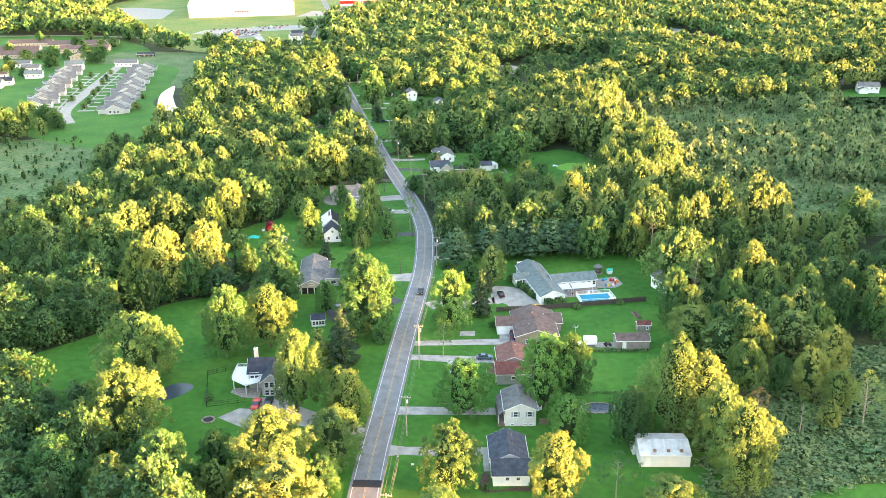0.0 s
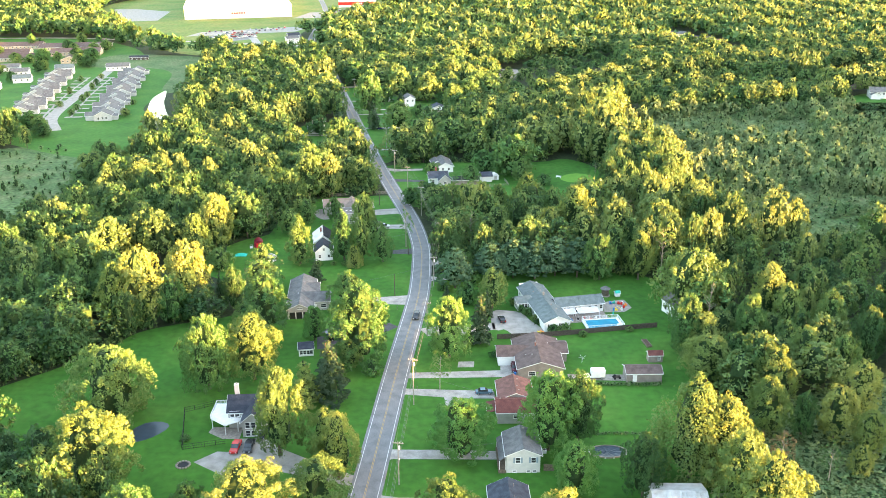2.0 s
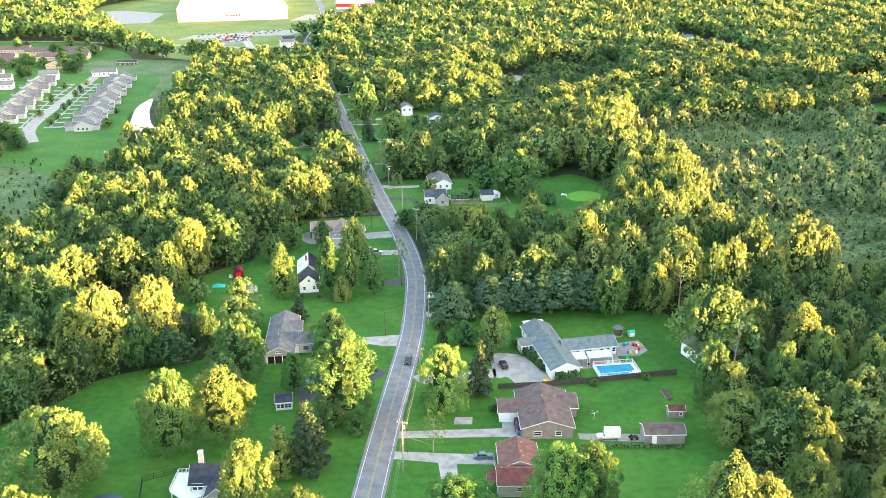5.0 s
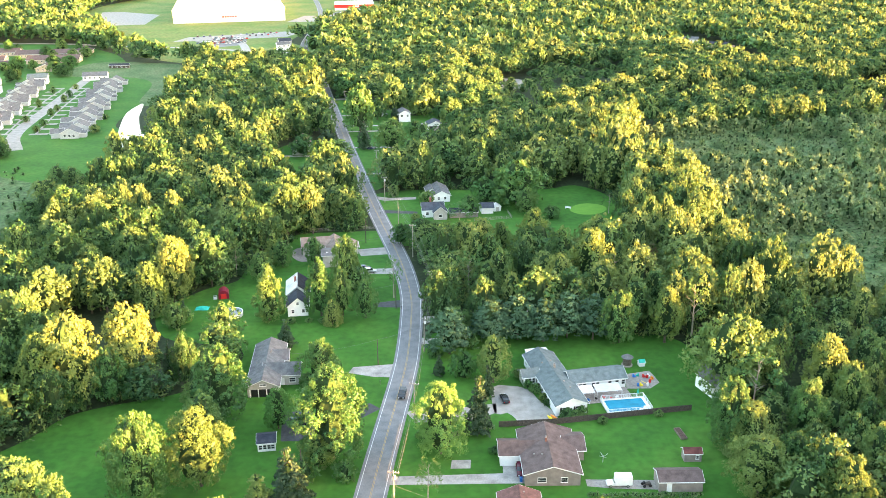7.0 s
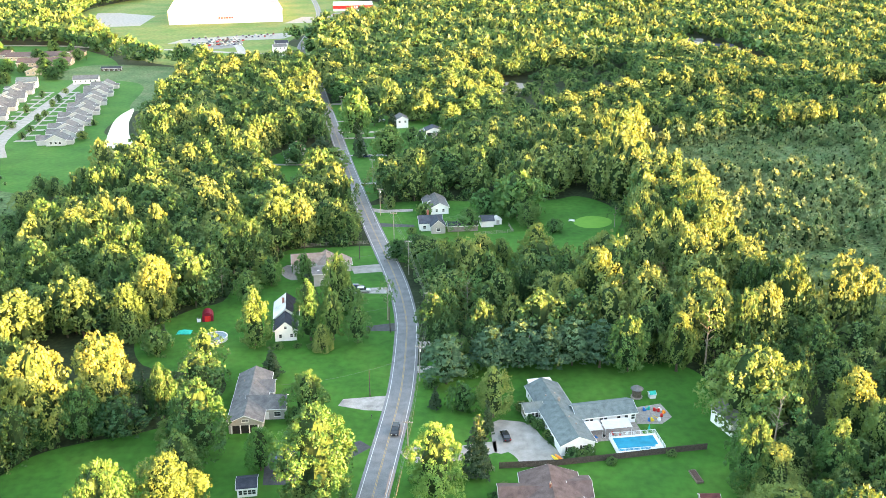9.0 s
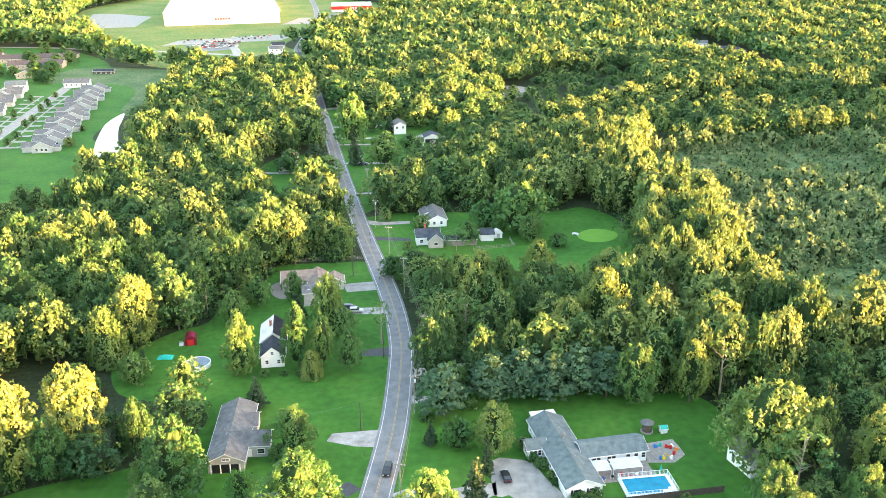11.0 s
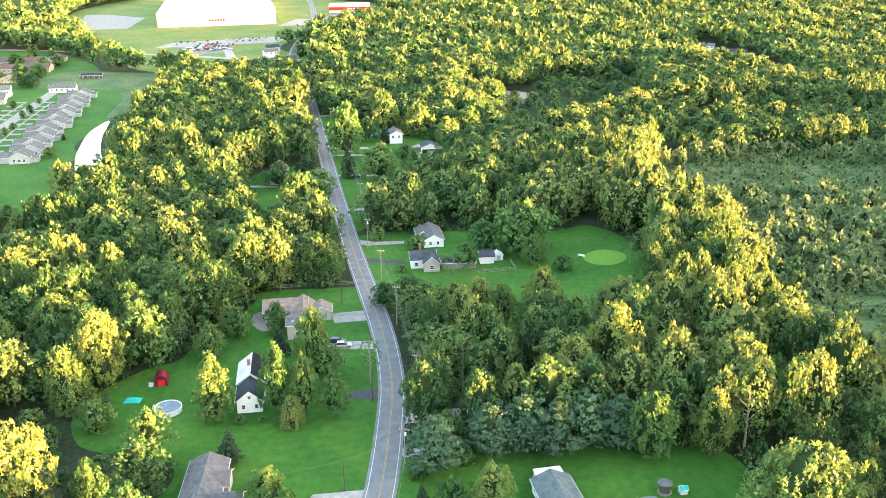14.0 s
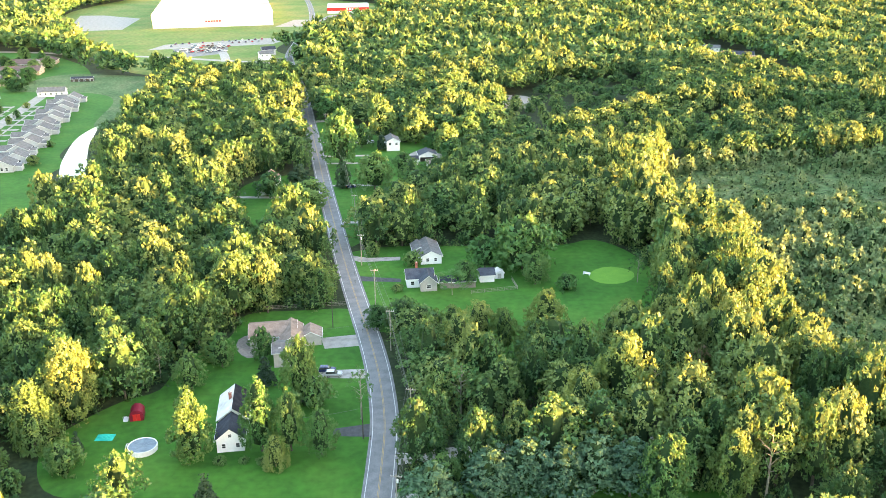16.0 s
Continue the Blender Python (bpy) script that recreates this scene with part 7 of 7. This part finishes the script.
for i, (mat, label) in enumerate([(M_RED, "red plastic toy car"), (M_BLUEPLASTIC, "blue plastic play cube"), (M_YELLOWPLASTIC, "yellow plastic slide"), (M_ORANGE, "orange plastic toy"), (M_TEAL, "teal plastic play table"),
                                  (M_RED, "red garden chair cushion"), (M_AWNING, "white garden chair"), (M_BLUEPLASTIC, "blue paddling tub"), (M_RED, "red toy house roof"), (M_AWNING, "white plastic crate")]):
    x, y = 57.2 + 6.4 * TOYS.uniform(), 287.2 + 6.0 * TOYS.uniform()
    root = thing("toy", label + " on the gravel", "toy", pose(x, y, 0.08, 0, 0, TOYS.uniform(0, 180)))
    bm = bmesh.new()
    box(bm, -0.45, -0.3, 0, 0.45, 0.3, 0.45)
    box(bm, -0.4, -0.28, 0.45, 0.0, 0.28, 0.95)
    part("toy_body", bevelled(bm, 0.06), mat, root)
    if i == 2:
        bm = bmesh.new()
        v = [bm.verts.new(p) for p in ((0.0, -0.3, 1.5), (2.2, -0.3, 0.2), (2.2, 0.3, 0.2), (0.0, 0.3, 1.5))]
        bm.faces.new(v)
        bmesh.ops.solidify(bm, geom=list(bm.faces), thickness=0.1)
        part("chute", bm, mat, root)
t = thing("playhouse", "little white playhouse with a teal roof", "playhouse", pose(62.4, 299.4, 0, 0, 0, 10))
wall_block(t, 0, 0, 1.6, 1.6, 1.2, 0.6, "x", M_WHITE, M_TEAL, over=0.12, thick=0.06)
for i, (mat, x, y) in enumerate(((M_BLUEPLASTIC, 42.5, 279.2), (M_RED, 48.6, 280.8), (M_RED, 50.4, 280.6), (M_BLUEPLASTIC, 44.4, 279.4), (M_BLACK, 46.4, 280), (M_AWNING, 52, 281))):
    root = thing("patio_chair", "coloured patio chair under the awning", "chair", pose(x, y, 0.09, 0, 0, 40 * i), "patio chairs")
    bm = bmesh.new()
    box(bm, -0.3, -0.3, 0.38, 0.3, 0.3, 0.46)
    part("seat", bm, mat, root)
    bm = bmesh.new()
    box(bm, -0.3, 0.24, 0.47, 0.3, 0.32, 1.0)
    part("backrest", bm, mat, root)
    for px in (-0.26, 0.26):
        for py in (-0.26, 0.26):
            bm = bmesh.new()
            box(bm, px - 0.03, py - 0.03, 0, px + 0.03, py + 0.03, 0.38)
            part("leg", bm, M_TRIM, root)
t = thing("parasol", "closed teal garden parasol", "parasol", pose(57.6, 281.5, 0.09))
bm = bmesh.new()
tube(bm, [(0, 0, 0), (0, 0, 2.6)], 0.04, 6)
part("pole", bm, M_TRIM, t)
bm = bmesh.new()
tube(bm, [(0, 0, 1.1), (0, 0, 1.3), (0, 0, 2.6)], [0.28, 0.32, 0.05], 8)
part("canopy", bm, M_TEAL, t)
# kayaks by the forecourt
for i in range(2):
    t = thing("kayak", "orange kayak lying on the concrete", "kayak", pose(33.4 + 0.9 * i, 270.9 + 0.4 * i, 0.1, 0, 0, 120))
    bm = bmesh.new()
    tube(bm, [(-1.7, 0, 0.2), (-0.9, 0, 0.18), (0, 0, 0.18), (0.9, 0, 0.18), (1.7, 0, 0.2)], [0.04, 0.28, 0.36, 0.28, 0.04], 8)
    part("hull", bm, M_ORANGE if i else M_YELLOWPLASTIC, t)
t = thing("planter_box", "long wooden vegetable planter on the lawn", "planter", pose(64.2, 263, 0.03, 0, 0, 8))
bm = bmesh.new()
for a in ((-0.8, -2.4, -0.7, 2.4), (0.7, -2.4, 0.8, 2.4), (-0.7, -2.4, 0.7, -2.3), (-0.7, 2.3, 0.7, 2.4)):
    box(bm, a[0], a[1], 0, a[2], a[3], 0.5)
part("boards", bm, M_WOOD, t)
bm = bmesh.new()
box(bm, -0.7, -2.3, 0, 0.7, 2.3, 0.42)
part("soil", bm, M_MULCH, t)
t = thing("fire_pit", "ring of stones round a dark fire pit", "fire pit", pose(-57.7, 202.4, 0.03))
for k in range(14):
    a = k * math.tau / 14
    bm = bmesh.new()
    box(bm, 1.3, -0.25, 0, 1.75, 0.25, 0.35, Matrix.Rotation(a, 4, "Z"))
    part("stone", bevelled(bm, 0.08), M_STONE, t)
bm = bmesh.new()
tube(bm, [(0, 0, 0), (0, 0, 0.08)], 1.3, 14)
part("ashes", bm, M_PATCH, t)
t = thing("clothes_airer", "grey rotary clothes airer on the lawn", "clothes airer", pose(43.1, 251.3, 0.03))
bm = bmesh.new()
tube(bm, [(0, 0, 0), (0, 0, 2.0)], 0.05, 6)
part("pole", bm, M_METAL, t)
for k in range(4):
    bm = bmesh.new()
    a = k * math.pi / 2 + 0.4
    tube(bm, [(0, 0, 1.5), (1.2 * math.cos(a), 1.2 * math.sin(a), 2.1)], 0.03, 5)
    part("arm", bm, M_METAL, t)
t = thing("bench", "white bench beside the practice green", "bench", pose(62, 445, 0.03, 0, 0, -30))
bm = bmesh.new()
box(bm, -1.3, -0.3, 0.42, 1.3, 0.3, 0.5)
part("seat", bm, M_AWNING, t)
bm = bmesh.new()
box(bm, -1.3, 0.26, 0.5, 1.3, 0.34, 1.0)
part("backrest", bm, M_AWNING, t)
for px in (-1.1, 1.1):
    bm = bmesh.new()
    box(bm, px - 0.06, -0.28, 0, px + 0.06, 0.28, 0.42)
    part("leg", bm, M_AWNING, t)
h = house("white gabled cabin half hidden by trees", 77.8, 284, 20, name="cabin", category="cabin")
wall_block(h, 0, 0, 4.2, 8.5, 4.0, 2.2, "y", M_WHITE, M_GREYROOF, over=0.25)
window(h, 0.0, -4.25, 2.2, w=1.2, h=1.6)
window(h, -2.1, -1.5, 1.2, "-x", 1.0, 1.6)
window(h, -2.1, 2.0, 1.2, "-x", 1.0, 1.6)
patch("lane", LANE, 0.07, M_CONCRETE, "pale lane behind the pine row", "lane", rounded=False)
patch("driveway", [(-3.4, 329.6), (4.2, 330.6), (4.0, 333.8), (-3.4, 333.2)], 0.075, M_CONCRETE, "short concrete drive by the bend", "driveway", rounded=False)
for x, y in ((-9.4, 245), (-8.9, 236.5), (-12.6, 202), (-14.2, 183), (-10.8, 290), (-6.6, 340), (-13, 400), (-18.6, 439), (-19.6, 447), (0.4, 313), (1.4, 329)):
    t = thing("mailbox", "mailbox on a wooden post", "mailbox", pose(x + (5.3 if x < -8.5 and y < 250 else 0), y, 0, 0, 0, 80), "mailboxes")
    bm = bmesh.new()
    box(bm, -0.05, -0.05, 0, 0.05, 0.05, 1.05)
    part("post", bm, M_WOOD, t)
    bm = bmesh.new()
    box(bm, -0.25, -0.1, 1.05, 0.25, 0.1, 1.27)
    part("box", bevelled(bm, 0.04), M_BLACK if y > 230 else M_AWNING, t)
t = thing("yard_sign", "small white yard sign", "sign", pose(-5.4, 180.5, 0))
bm = bmesh.new()
box(bm, -0.35, -0.02, 0.35, 0.35, 0.02, 0.85)
part("board", bm, M_AWNING, t)
for px in (-0.28, 0.28):
    bm = bmesh.new()
    box(bm, px - 0.02, -0.02, 0, px + 0.02, 0.02, 0.35)
    part("stake", bm, M_METAL, t)
t = thing("heat_pump", "grey air-conditioning unit beside the house", "air conditioner", pose(27, 205.6, 0.03))
bm = bmesh.new()
box(bm, -0.45, -0.45, 0, 0.45, 0.45, 0.9)
part("casing", bevelled(bm, 0.04), M_METAL, t)
bm = bmesh.new()
tube(bm, [(0, 0, 0.9), (0, 0, 0.95)], 0.34, 12)
part("fan_grille", bm, M_BLACK, t)
for i, (x0, y0, x1, y1, r) in enumerate(((38, 238.4, 63, 237.8, 0.6), (34, 213.8, 64, 213, 0.45), (4, 261.6, 19, 266.8, 0.8))):
    n = int(math.hypot(x1 - x0, y1 - y0) / 0.9)
    g = np.array([(x0 + (x1 - x0) * k / n, y0 + (y1 - y0) * k / n) for k in range(n)]) + RNG.uniform(-0.2, 0.2, (n, 2))
    ob = grow("hedge", "low unclipped hedge along a lot line", g, r * 1.8 * RNG.uniform(0.7, 1.2, n), r * 1.3 * RNG.uniform(0.8, 1.2, n), 10, 7, 0.2, 0.4, aspect=1.4, core=(2, 5), mat=M_SCRUB, start=0.0, trunks=False, category="hedge", variants=4)
for x, y, r in ((37.5, 271.4, 2.0), (39.5, 271.2, 1.6), (41.5, 272.8, 1.9), (33.0, 280.5, 1.5), (31.0, 284.5, 1.8), (29.2, 287.5, 1.6), (33.8, 278.0, 1.3), (27.5, 293.5, 1.8), (21.5, 171.2, 1.2), (10.8, 171.0, 1.1), (46.0, 268.6, 1.4), (61, 272, 1.2), (20.5, 259.5, 1.3), (18.2, 256, 1.3), (4, 306, 2.2), (-36, 298, 1.6)):
    tree("shrub", x, y, r * 1.5, r)
